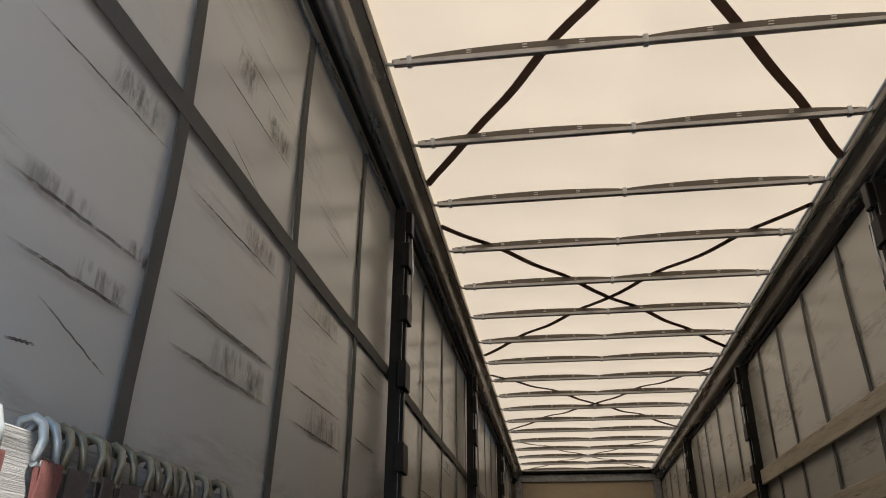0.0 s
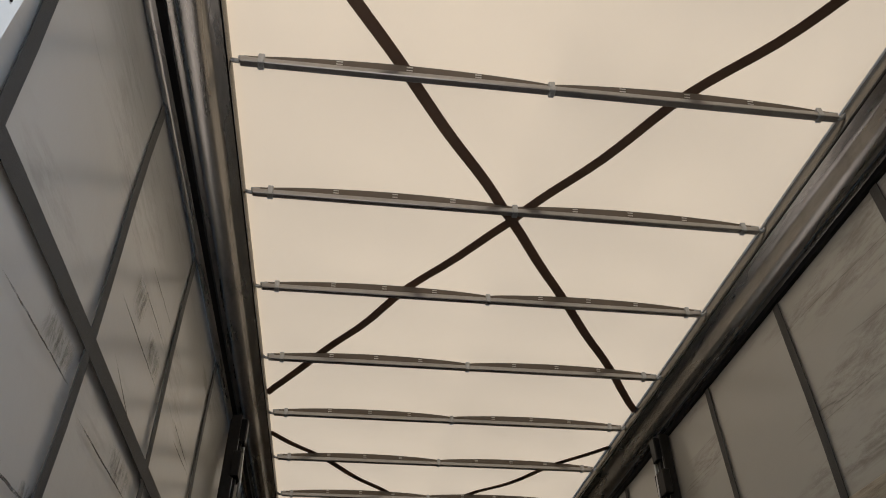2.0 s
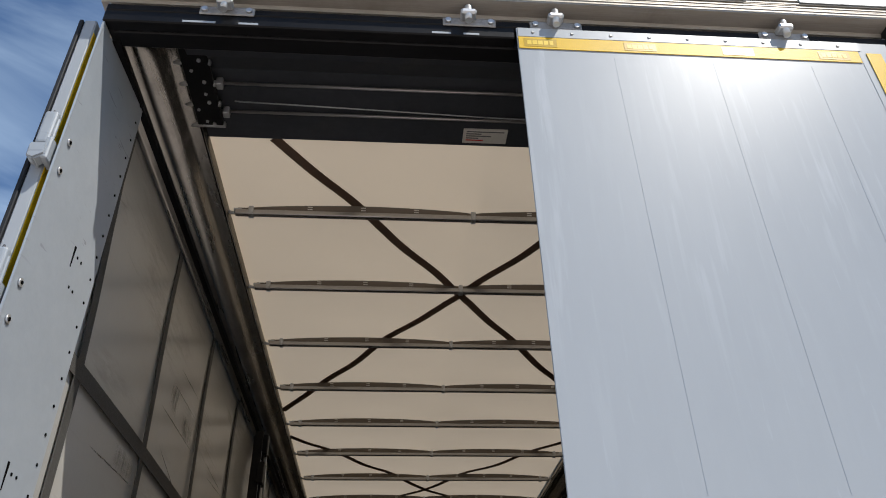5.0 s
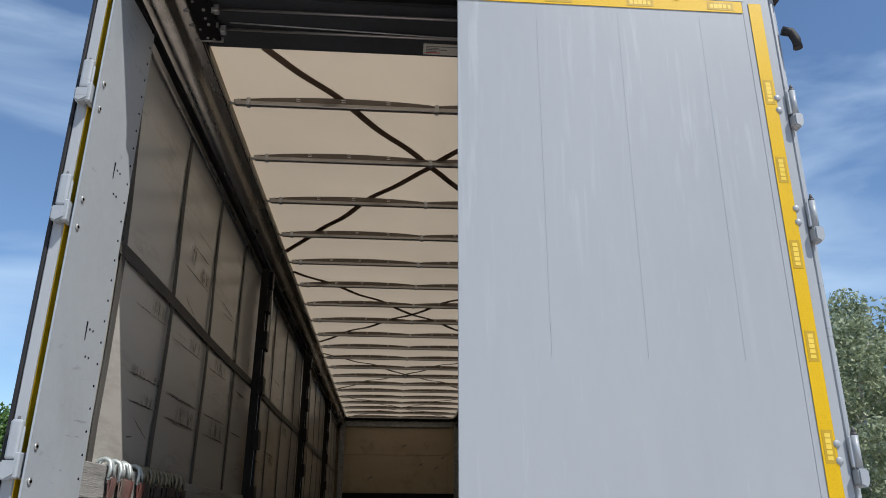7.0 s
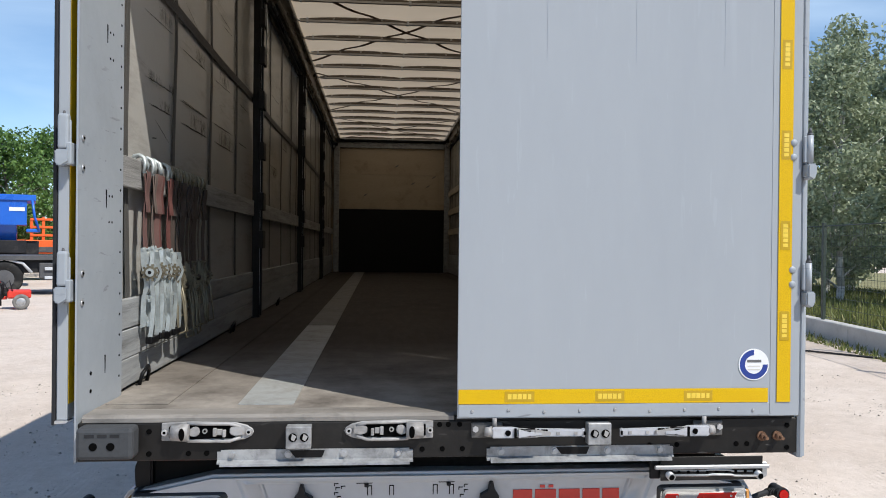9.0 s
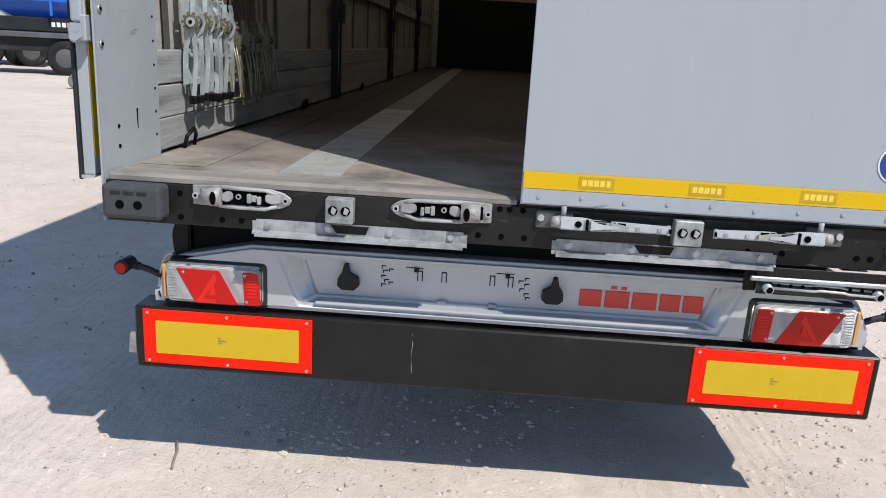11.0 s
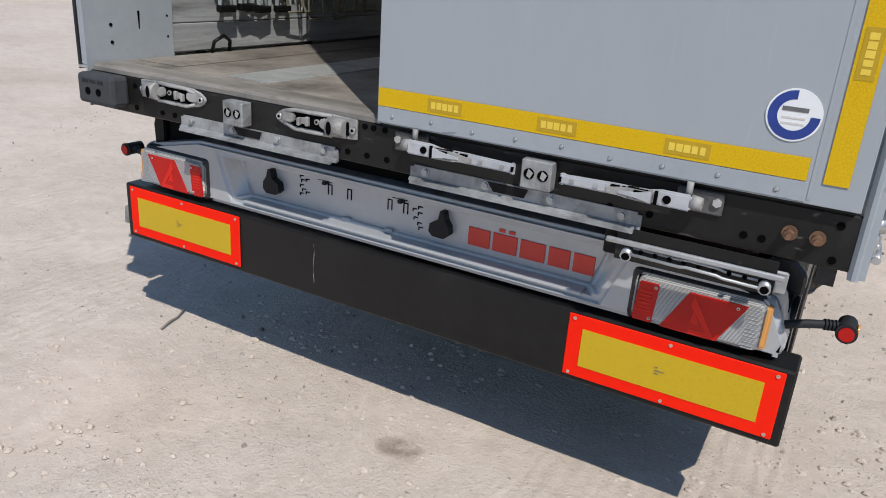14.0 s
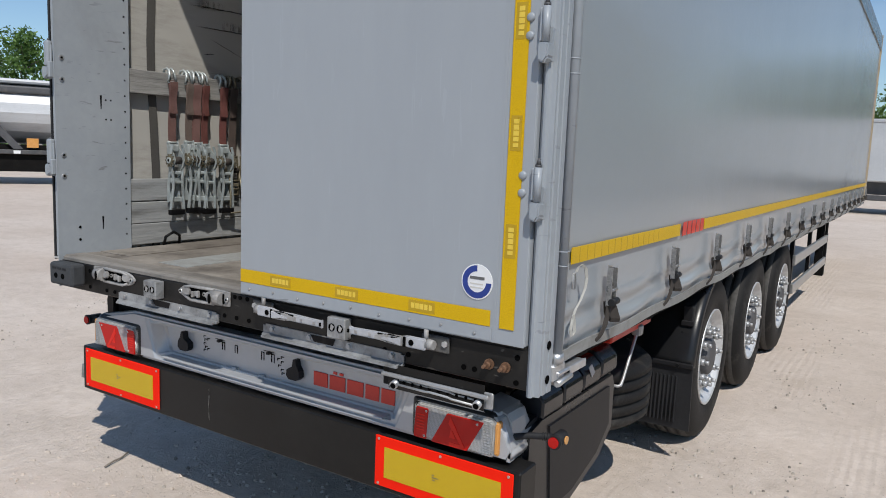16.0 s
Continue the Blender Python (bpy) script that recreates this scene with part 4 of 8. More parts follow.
def angle_rail(x0, x1):
    bm = B()
    prism(bm, [(-0.0405, 1.086), (-0.046, 1.086), (-0.046, 1.052), (-0.069, 1.043), (-0.070, 1.036), (-0.0405, 1.044)], "x", x0 + 0.012, x1 - 0.012)
    prism(bm, [(-0.0405, 1.080), (-0.046, 1.080), (-0.046, 1.052), (-0.054, 1.0465), (-0.055, 1.0405), (-0.0405, 1.044)], "x", x0, x0 + 0.0119)
    prism(bm, [(-0.0405, 1.080), (-0.046, 1.080), (-0.046, 1.052), (-0.054, 1.0465), (-0.055, 1.0405), (-0.0405, 1.044)], "x", x1 - 0.0119, x1)
    rail = part("angle_rail", bm, M["rail_galv"], trailer, "galvanised folded step rail, paint worn off")
    for k in range(4):
        x = x0 + 0.05 + (x1 - x0 - 0.1) * k / 3
        bm = B()
        cyl(bm, (x, -0.046, 1.070), (x, -0.048, 1.070), 0.013, 14)
        cyl(bm, (x, -0.048, 1.070), (x, -0.055, 1.070), 0.0095, 6)
        part("bolt", bm, M["galv"], rail)
    xm = (x0 + x1) / 2
    part("slot", prism(B(), [(xm - 0.09, 1.083), (xm + 0.03, 1.083), (xm + 0.02, 1.058), (xm - 0.07, 1.058)], "y", -0.0465, -0.0482), M["black_steel"], rail)


angle_rail(-0.804, -0.142)
angle_rail(0.115, 0.785)

# folding step under the beam, right
bm = B()
box(bm, 0.71, 1.13, -0.016, -0.004, 1.004, 1.018, 0.003)
step = part("folding_step", bm, M["galv"], trailer, "grey folded access step under the beam")
# Black plate added behind the bars; it keeps sun off the tail lamp.
part("step_backing", box(B(), 0.735, 1.11, -0.003, 0.001, 0.962, 1.046, 0.001), M["beam_black"], step, "black plate with holes, added behind the step bars")
for k in range(9):
    part("backing_hole", cyl(B(), (0.80 + 0.035 * k, -0.003, 0.992), (0.80 + 0.035 * k, -0.0045, 0.992), 0.006, 10), M["hole"], step)
for dy, dz in ((0.0, 0.0), (0.018, 0.012)):
    bm = B()
    sweep(bm, [(0.78, -0.018 + dy, 0.986 + dz), (0.90, -0.018 + dy, 0.984 + dz), (0.915, -0.022 + dy, 0.988 + dz), (0.985, -0.022 + dy, 0.986 + dz), (1.0, -0.018 + dy, 0.981 + dz), (1.10, -0.018 + dy, 0.979 + dz)], 0.0042, 8)
    part("step_bar", bm, M["galv"], step)
for x in (0.76, 1.085):
    bm = B()
    cyl(bm, (x, 0.05, 0.994), (x + 0.008, -0.022, 0.979), 0.014, 16)
    part("step_tube", bm, M["galv"], step)
    part("tube_bore", cyl(B(), (x + 0.008, -0.0215, 0.979), (x + 0.0083, -0.0235, 0.9787), 0.010, 14), M["hole"], step)
step.location.y -= 0.028
part("step_lug", box(B(), 1.10, 1.135, -0.018, -0.008, 0.966, 1.02, 0.004), M["galv"], step)
part("step_lug", box(B(), 0.70, 0.74, -0.018, -0.008, 0.965, 1.05, 0.004), M["black_steel"], step)

for o in trailer.children:
    if o.name.split(".")[0] in ("rear_beam", "rubber_buffer", "rusty_bolt", "lock_housing", "lock_plate", "stop_block", "angle_rail"):
        o.location.y += 0.030

# grey bumper with pressed recess
bm = B()
O = [(-1.165, 0.80), (-1.11, 0.915), (-0.84, 0.972), (0.84, 0.972), (1.11, 0.915), (1.165, 0.80), (1.15, 0.757), (-1.15, 0.757)]
R1 = [(-0.745, 0.945), (0.745, 0.945), (0.680, 0.786), (-0.680, 0.786)]
R2 = [(-0.69, 0.932), (0.69, 0.932), (0.640, 0.793), (-0.640, 0.793)]
yo, yr = 0.055, 0.115
ov = [bm.verts.new((x, yo, z)) for x, z in O]
bk = [bm.verts.new((x, 0.24, z)) for x, z in O]
r1 = [bm.verts.new((x, yo, z)) for x, z in R1]
r2 = [bm.verts.new((x, yr, z)) for x, z in R2]
bm.faces.new((ov[7], ov[0], ov[1], ov[2], r1[0], r1[3]))
bm.faces.new((ov[6], r1[2], r1[1], ov[3], ov[4], ov[5]))
bm.faces.new((ov[2], ov[3], r1[1], r1[0]))
bm.faces.new((r1[3], r1[2], ov[6], ov[7]))
for i in range(4):
    bm.faces.new((r1[i], r1[(i + 1) % 4], r2[(i + 1) % 4], r2[i]))
bm.faces.new(r2)
for i in range(8):
    bm.faces.new((ov[i], ov[(i + 1) % 8], bk[(i + 1) % 8], bk[i]))
bm.faces.new(bk)
bmesh.ops.recalc_face_normals(bm, faces=bm.faces[:])
bmesh.ops.bevel(bm, geom=[e for e in bm.edges if e.calc_face_angle(0) > 0.25], offset=0.013, segments=4, affect="EDGES", clamp_overlap=True)
for f in bm.faces:
    f.smooth = f.calc_area() < 0.012
bumper = part("bumper", bm, M["bumper_paint"], trailer, "grey painted steel bumper with a pressed recess")
# pale fold along the recess, lettering blocks, slots, rubber grommets
part("number_plate_lip", box(B(), -0.63, 0.63, 0.052, 0.112, 0.786, 0.796, 0.004, 2), M["bumper_paint"], bumper, "rolled lower lip")
for x in (-0.23, -0.06):
    part("plate_clip", box(B(), x, x + 0.03, 0.100, 0.1145, 0.797, 0.812, 0.002), M["frame_paint"], bumper)
lx = 0.238
for w in (0.073, 0.080, 0.080, 0.066, 0.064):
    bm = B()
    box(bm, lx, lx + w, 0.1105, 0.1145, 0.826, 0.884, 0.006, 2)
    part("letter_block", bm, M["red_paint"], bumper, "plain red letter-sized block")
    lx += w + 0.010
for x in (0.340, 0.372):
    part("letter_dot", box(B(), x, x + 0.018, 0.1105, 0.1145, 0.890, 0.900), M["red_paint"], bumper)
for x, s in ((-0.535, 1), (0.155, -1)):
    bm = B()
    prism(bm, [(x - 0.006 * s, 0.918), (x + 0.006 * s, 0.918), (x + 0.012 * s, 0.888), (x + 0.040 * s, 0.872), (x + 0.043 * s, 0.846), (x + 0.028 * s, 0.832),
               (x - 0.012 * s, 0.832), (x - 0.028 * s, 0.846), (x - 0.026 * s, 0.872), (x - 0.012 * s, 0.892)], "y", 0.085, 0.1145)
    part("rubber_grommet", bm, M["black_plastic"], bumper, "black rubber grommet")
for x0, z0 in ((-0.42, 0.915), (-0.415, 0.90), (-0.42, 0.882), (-0.41, 0.868), (-0.42, 0.852), (-0.395, 0.905), (-0.395, 0.86), (0.055, 0.905), (0.035, 0.895), (0.055, 0.885),
               (0.04, 0.868), (0.055, 0.852), (0.06, 0.838)):
    bm = B()
    box(bm, x0, x0 + 0.016, 0.1125, 0.1146, z0, z0 + 0.003)
    box(bm, x0, x0 + 0.003, 0.1125, 0.1146, z0 - 0.008, z0)
    part("punched_slot", bm, M["hole"], bumper)
for x0 in (-0.30, -0.22, 0.0, -0.06):
    bm = B()
    box(bm, x0, x0 + 0.018, 0.1125, 0.1146, 0.905, 0.908)
    box(bm, x0, x0 + 0.003, 0.1125, 0.1146, 0.872, 0.905)
    box(bm, x0 + 0.015, x0 + 0.018, 0.1125, 0.1146, 0.872, 0.905)
    part("punched_slot", bm, M["hole"], bumper)
for x0 in (-0.34, -0.04):
    bm = B()
    box(bm, x0, x0 + 0.06, 0.105, 0.1146, 0.917, 0.926, 0.002)
    box(bm, x0 + 0.03, x0 + 0.045, 0.09, 0.1146, 0.908, 0.920, 0.002)
    part("plate_lamp", bm, M["black_plastic"], bumper)
# black crossmember behind, under the floor
part("rear_crossmember", box(B(), -1.06, 1.02, 0.15, 0.30, 0.90, 1.05, 0.006), M["under_steel"], trailer, "black rear crossmember")
for x in (-0.62, 0.46):
    part("chassis_beam", box(B(), x, x + 0.16, 0.2, 12.5, 0.80, 1.17, 0.006), M["under_steel"], trailer, "black steel chassis beam")
for k in range(16):
    part("floor_bearer", box(B(), -1.19, 1.19, 0.55 + k * 0.82, 0.63 + k * 0.82, 1.03, 1.165), M["under_steel"], trailer)
bm = B()
prism(bm, [(-1.118, 0.915), (-1.122, 0.985), (-1.105, 1.03), (-1.06, 1.045), (-1.06, 0.90)], "y", 0.13, 0.27)
bmesh.ops.bevel(bm, geom=bm.edges[:], offset=0.006, segments=2, affect="EDGES", clamp_overlap=True)
part("bracket", bm, M["black_steel"], trailer, "black folded end bracket")

# underrun bar with reflector plates
bm = B()
box(bm, -1.235, 1.205, 0.045, 0.165, 0.522, 0.742, 0.006)
bar = part("underrun_bar", bm, M["bar_black"], trailer, "black steel underrun bar with a pale scratch")
bm = B()
sweep(bm, [(-0.302, 0.0445, 0.712), (-0.299, 0.0442, 0.68), (-0.303, 0.0442, 0.64), (-0.301, 0.0442, 0.60), (-0.299, 0.0445, 0.572)], 0.0013, 6)
part("scratch", bm, M["lath"], bar)
screw_mesh = shared("screw", cyl(B(), (0, 0, 0), (0, -0.0025, 0), 0.0052, 10), M["screw_worn"])
for x0, x1 in ((-1.205, -0.634), (0.612, 1.182)):
    bm = B()
    box(bm, x0, x1, 0.0395, 0.0445, 0.542, 0.735, 0.003)
    pl = part("reflector_plate", bm, M["red_plate"], bar, "red and yellow reflector plate")
    part("reflector_field", box(B(), x0 + 0.044, x1 - 0.044, 0.0378, 0.0395, 0.580, 0.696), M["plate_yellow"], pl, "yellow reflective field")
    xm = (x0 + x1) / 2
    for dz, w in ((0.009, 0.008), (0.0, 0.026), (-0.009, 0.012)):
        part("mark_bar", box(B(), xm - 0.03, xm - 0.03 + w, 0.0365, 0.0378, 0.638 + dz, 0.6402 + dz), M["ink"], pl)
    for x in (x0 + 0.018, xm, x1 - 0.018):
        for z in (0.553, 0.723):
            piece("screw", screw_mesh, pl, (x, 0.0395, z))
bm = B()
prism(bm, [(-1.262, 0.57), (-1.236, 0.57), (-1.236, 0.645), (-1.255, 0.64)], "y", 0.05, 0.10)
part("bent_bracket", bm, M["lath"], bar, "rubbed bent end bracket")


def tail_lamp(x0, x1, outer_left):
    """Rear lamp cluster: rounded clear cover over red fields, amber outer end, black surround."""
    w = x1 - x0
    s = (lambda a: x0 + a * w) if outer_left else (lambda a: x1 - a * w)
    lo, hi = min(s(0.02), s(1.058)), max(s(0.02), s(1.058))
    bm = B()
    box(bm, lo, hi, 0.020, 0.10, 0.755, 0.920, 0.024, 4)
    lamp = part("tail_lamp", bm, M["gloss_black"], trailer, "tail lamp with red, clear and amber lenses")

    def pillow(u0, u1, z0, z1, r, ya, yb, soft, skew=0.0):
        """Rounded rectangle with softly rounded front edges; skew leans it."""
        pts = []
        for cu, cz, a0 in ((u1 - r, z1 - r, 0), (u0 + r, z1 - r, 90), (u0 + r, z0 + r, 180), (u1 - r, z0 + r, 270)):
            for k in range(5):
                a = radians(a0 + 22.5 * k)
                pts.append((cu + r * math.cos(a), cz + r * math.sin(a)))
        zm = (z0 + z1) / 2
        bm = B()
        prism(bm, [((x0 + u if outer_left else x1 - u) - (1 if outer_left else -1) * skew * (z - zm), z) for u, z in pts], "y", ya, yb)
        front = [e for e in bm.edges if all(v.co.y < ya + 0.0005 for v in e.verts)]
        bmesh.ops.bevel(bm, geom=front, offset=soft, segments=3, affect="EDGES", clamp_overlap=True)
        return bm

    part("clear_lens", pillow(0.0, w, 0.767, 0.903, 0.026, 0.008, 0.034, 0.012), M["clear_lens"], lamp, "clear ribbed lens cover")
    red = part("red_lens", pillow(0.225 * w, 0.662 * w, 0.770, 0.885, 0.004, 0.0062, 0.010, 0.001, 0.54), M["red_lens"], lamp, "red lens")
    for q in ([(0.522, 0.876), (0.545, 0.850), (0.395, 0.786), (0.325, 0.772)], [(0.325, 0.772), (0.395, 0.786), (0.53, 0.786), (0.53, 0.772)], [(0.512, 0.838), (0.53, 0.802), (0.452, 0.802)]):
        part("reflector_triangle", prism(B(), [(s(a), z) for a, z in q], "y", 0.0048, 0.0062), M["red_reflex"], red, "red triangle reflector")
    small = part("red_lens", pillow(0.806 * w, 0.972 * w, 0.771, 0.885, 0.008, 0.0062, 0.010, 0.002, 0.06), M["red_lens"], lamp, "red lens")
    for k in range(6):
        z = 0.800 + 0.011 * k
        part("lens_rib", box(B(), min(s(0.845), s(0.945)), max(s(0.845), s(0.945)), 0.0050, 0.0063, z, z + 0.005, 0.0005), M["red_reflex"], small)
    for k in range(22):
        z = 0.775 + 0.0052 * k
        part("lens_rib", box(B(), min(s(0.05), s(0.135)), max(s(0.05), s(0.135)), 0.0068, 0.0082, z, z + 0.0022), M["clear_lens"], lamp)
    bm = pillow(-0.010, 0.011, 0.776, 0.893, 0.008, 0.0145, 0.085, 0.008)
    part("amber_lens", bm, M["amber"], lamp, "amber side lens")
    for a, z in ((0.205, 0.873), (0.826, 0.873), (0.842, 0.783)):
        part("lens_screw", cyl(B(), (s(a), 0.008, z), (s(a), 0.0040, z), 0.0042, 10), M["zinc"], lamp)
        part("screw_slot", cyl(B(), (s(a), 0.0040, z), (s(a), 0.0034, z), 0.002, 8), M["hole"], lamp)
    # marker lamp on its rubber arm
    o = -1 if outer_left else 1
    xe = s(-0.02)
    bm = B()
    sweep(bm, [(xe + o * -0.02, 0.06, 0.846), (xe + o * 0.03, 0.066, 0.856), (xe + o * 0.08, 0.084, 0.867), (xe + o * 0.125, 0.103, 0.870), (xe + o * 0.155, 0.112, 0.869)], 0.0095, 10, 1.2)
    arm = part("marker_lamp", bm, M["rubber"], trailer, "red outline marker lamp on a rubber arm")
    bm = B()
    xm = xe + o * 0.170
    cyl(bm, (xm, 0.082, 0.868), (xm, 0.150, 0.868), 0.023, 20)
    cyl(bm, (xm, 0.076, 0.868), (xm, 0.086, 0.868), 0.025, 20)
    for k in range(4):
        cyl(bm, (xe + o * (0.118 + 0.008 * k), 0.100 + 0.003 * k, 0.870), (xe + o * (0.122 + 0.008 * k), 0.1015 + 0.003 * k, 0.870), 0.0145, 12)
    part("lamp_body", bm, M["rubber"], arm)
    part("red_lens", cyl(B(), (xm, 0.070, 0.868), (xm, 0.076, 0.868), 0.018, 20), M["red_lens"], arm, "red lens")
    part("amber_lens", cyl(B(), (xm + o * 0.022, 0.122, 0.868), (xm + o * 0.027, 0.122, 0.868), 0.014, 20), M["amber"], arm, "amber side lens")
    bm = B()
    rim = [(0.03, 0.915), (-0.03, 0.908), (-0.075, 0.885), (-0.105, 0.845), (-0.135, 0.795), (-0.13, 0.770), (-0.11, 0.757)]
    ribbon(bm, [(s(a), 0.115, z) for a, z in rim], (0, 0.10, 0), 0.005)
    shell = part("corner_shell", bm, M["bumper_paint"], lamp, "thin rounded grey bumper corner")
    inner = [(0.03, 0.880), (-0.012, 0.872), (-0.035, 0.850), (-0.055, 0.82), (-0.055, 0.79), (-0.04, 0.772), (-0.02, 0.757)]
    part("corner_flange", prism(B(), [(s(a), z) for a, z in rim + inner[::-1]], "y", 0.075, 0.081), M["bumper_paint"], shell)
    part("corner_foot", prism(B(), [(s(-0.13), 0.757), (s(-0.135), 0.792), (s(-0.06), 0.800), (s(0.06), 0.765), (s(0.06), 0.757)], "y", 0.040, 0.074), M["bumper_paint"], shell)
    lamp.location.y += 0.056
    arm.location.y += 0.062
    arm.location.z -= 0.02


tail_lamp(-1.127, -0.799, True)
tail_lamp(0.776, 1.107, False)
bumper.location.y += 0.028
bar.location.y += 0.026

# left rear pillar: a broad riveted plate
bm = B()
prism(bm, [(-1.268, -0.022), (-1.262, -0.022), (-1.262, -0.010), (-1.243, 0.358), (-1.255, 0.363), (-1.268, 0.06)], "z", 1.05, 3.95)
pillar_l = part("rear_pillar", bm, M["frame_paint"], trailer, "grey steel rear pillar with rivets and slots")
part("pillar_edge", box(B(), -1.2705, -1.2685, -0.018, 0.03, 1.05, 3.93), M["alu"], pillar_l)
rivet_mesh = shared("rivet", cyl(B(), (0, 0, 0), (0.003, 0, 0), 0.0045, 8), M["hole"])
for k in range(34):
    piece("rivet", rivet_mesh, pillar_l, (-1.2455, 0.332, 1.28 + k * 0.078))
bolt_mesh = shared("bolt", cyl(B(), (0, 0, 0), (0.004, 0, 0), 0.011, 12), M["zinc"])
bore_mesh = shared("bore", cyl(B(), (0, 0, 0), (0.0062, 0, 0), 0.005, 8), M["hole"])
HINGES = (3.37, 2.92, 2.11, 1.655)
for hz in HINGES:
    for dz in (0.055, -0.045):
        piece("bolt", bolt_mesh, pillar_l, (-1.2605, 0.012, hz - 0.03 + dz))
        piece("bore", bore_mesh, pillar_l, (-1.2605, 0.012, hz - 0.03 + dz))
slot_mesh = shared("slot", prism(B(), [(-0.006, 0.032), (0.004, 0.032), (0.001, -0.034), (-0.003, -0.034)], "x", 0.0, 0.003), M["hole"])
for z in (1.346, 1.944, 2.54, 3.15):
    piece("slot", slot_mesh, pillar_l, (-1.2528, 0.206, z))
    if z > 1.5:
        for dy, dz in ((0.024, 0.010), (0.050, 0.010), (0.024, -0.085), (0.050, -0.085)):
            piece("rivet", rivet_mesh, pillar_l, (-1.2525 + dy * 0.052, 0.206 + dy, z + dz))
for z in (1.331, 1.269):
    piece("rivet", rivet_mesh, pillar_l, (-1.2575, 0.085, z), (0, 0, 0), (1, 1.5, 1.5))

# right rear pillar
bm = B()
box(bm, 1.19, 1.249, 0.0, 0.05, 1.05, 3.95)
prism(bm, [(1.247, -0.012), (1.256, -0.020), (1.264, -0.020), (1.268, -0.012), (1.264, -0.007), (1.270, -0.003), (1.283, 0.0), (1.283, 0.012), (1.276, 0.018), (1.283, 0.024), (1.283, 0.052), (1.277, 0.057), (1.283, 0.062), (1.283, 0.09), (1.268, 0.10), (1.247, 0.10)], "z", 1.035, 3.95)
pillar_r = part("rear_pillar", bm, M["frame_paint"], trailer, "grey folded steel rear pillar")
for z in (1.08, 1.19):
    part("pillar_hole", cyl(B(), (1.2835, 0.055, z), (1.2855, 0.055, z), 0.014, 16), M["hole"], pillar_r)
bm = B()
cyl(bm, (1.279, 0.128, 1.15), (1.279, 0.128, 3.80), 0.019, 16)
for z in (2.02, 2.065, 1.43, 1.475, 3.2, 3.245):
    cyl(bm, (1.279, 0.128, z), (1.279, 0.128, z + 0.004), 0.0202, 16)
part("tension_pole", bm, M["frame_paint"], trailer, "vertical curtain tension tube")
bm = B()
box(bm, 1.250, 1.292, 0.085, 0.175, 1.062, 1.118, 0.006)
box(bm, 1.256, 1.300, 0.11, 0.33, 1.078, 1.092, 0.004)
box(bm, 1.296, 1.302, 0.20, 0.33, 1.066, 1.094, 0.002)
prism(bm, [(0.10, 1.062), (0.20, 1.070), (0.22, 1.050), (0.13, 1.040)], "x", 1.258, 1.296)
cyl(bm, (1.298, 0.10, 1.056), (1.298, 0.21, 1.062), 0.010, 8)
cyl(bm, (1.279, 0.128, 1.118), (1.279, 0.128, 1.150), 0.024, 16)
part("tension_ratchet", bm, M["zinc"], trailer, "zinc curtain tension ratchet")


def door_hinge(parent, x, side, z, y=-0.056, r=0.0115):
    """Lift-off hinge: knuckle, lower lug and pin."""
    bm = B()
    if r > 0.015:
        box(bm, x - r, x + r, y - 0.014, y + 0.014, z - 0.017, z + 0.10, 0.009, 3)
    else:
        cyl(bm, (x, y, z - 0.017), (x, y, z + 0.083), r, 16)
    box(bm, min(x, x - side * 0.022), max(x, x - side * 0.022), y - 0.002, y + 0.009, z - 0.015, z + 0.080, 0.003)
    h = part("hinge", bm, M["frame_paint"], parent, "grey lift-off door hinge")
    bm = B()
    prism(bm, [(x - r - 0.006, z - 0.019), (x + r + 0.006, z - 0.019), (x + r + 0.006, z - 0.060), (x + side * 0.004, z - 0.078), (x - r - 0.006, z - 0.068)], "y", y - 0.020, y + 0.020)
    bmesh.ops.bevel(bm, geom=bm.edges[:], offset=0.005, segments=2, affect="EDGES", clamp_overlap=True)
    part("hinge_lug", bm, M["frame_paint"], h)
    bm = B()
    cyl(bm, (x, y, z + 0.083), (x, y, z + 0.091), 0.010, 12)
    cyl(bm, (x, y, z + 0.091), (x, y, z + 0.110), 0.008, 12, 0.003)
    part("hinge_pin", bm, M["far_dark"], h)
    bm = B()
    prism(bm, [(y + 0.012, z - 0.066), (y + 0.030, z - 0.070), (y + 0.026, z - 0.05), (y + 0.032, z - 0.03), (y + 0.027, z - 0.005), (y + 0.031, z + 0.022), (y + 0.012, z + 0.026)], "x", x + side * 0.004, x + side * 0.014)
    part("hinge_leaf", bm, M["frame_paint"], h)
    return h


# shut right door
bm = B()
box(bm, 0.008, 1.240, -0.078, -0.072, 1.190, 3.904, 0.0015)
box(bm, 0.048, 1.240, -0.0722, -0.0425, 1.190, 3.904, 0.004)
door_r = part("rear_door", bm, M["door"], trailer, "shut pale grey rear door with yellow tape border")
seam = shared("panel_seam", box(B(), -0.0005, 0.0005, -0.0004, 0.0004, 0, 1.35), M["door_seam"])
for x in (0.31, 0.627, 0.95):
    piece("panel_seam", seam, door_r, (x, -0.0782, 2.43))
part("edge_strip", box(B(), 0.012, 1.128, -0.0805, -0.0785, 1.194, 1.238, 0.0008), M["frame_paint"], door_r, "bare strip with screws")
part("edge_strip", box(B(), 0.012, 1.140, -0.0805, -0.0785, 3.861, 3.902, 0.0008), M["frame_paint"], door_r)
part("edge_strip", box(B(), 1.131, 1.140, -0.0792, -0.0785, 1.20, 3.858), M["door"], door_r)
door_screw = shared("screw", cyl(B(), (0, 0, 0), (0, -0.003, 0), 0.0062, 12, 0.004), M["rail_galv"])
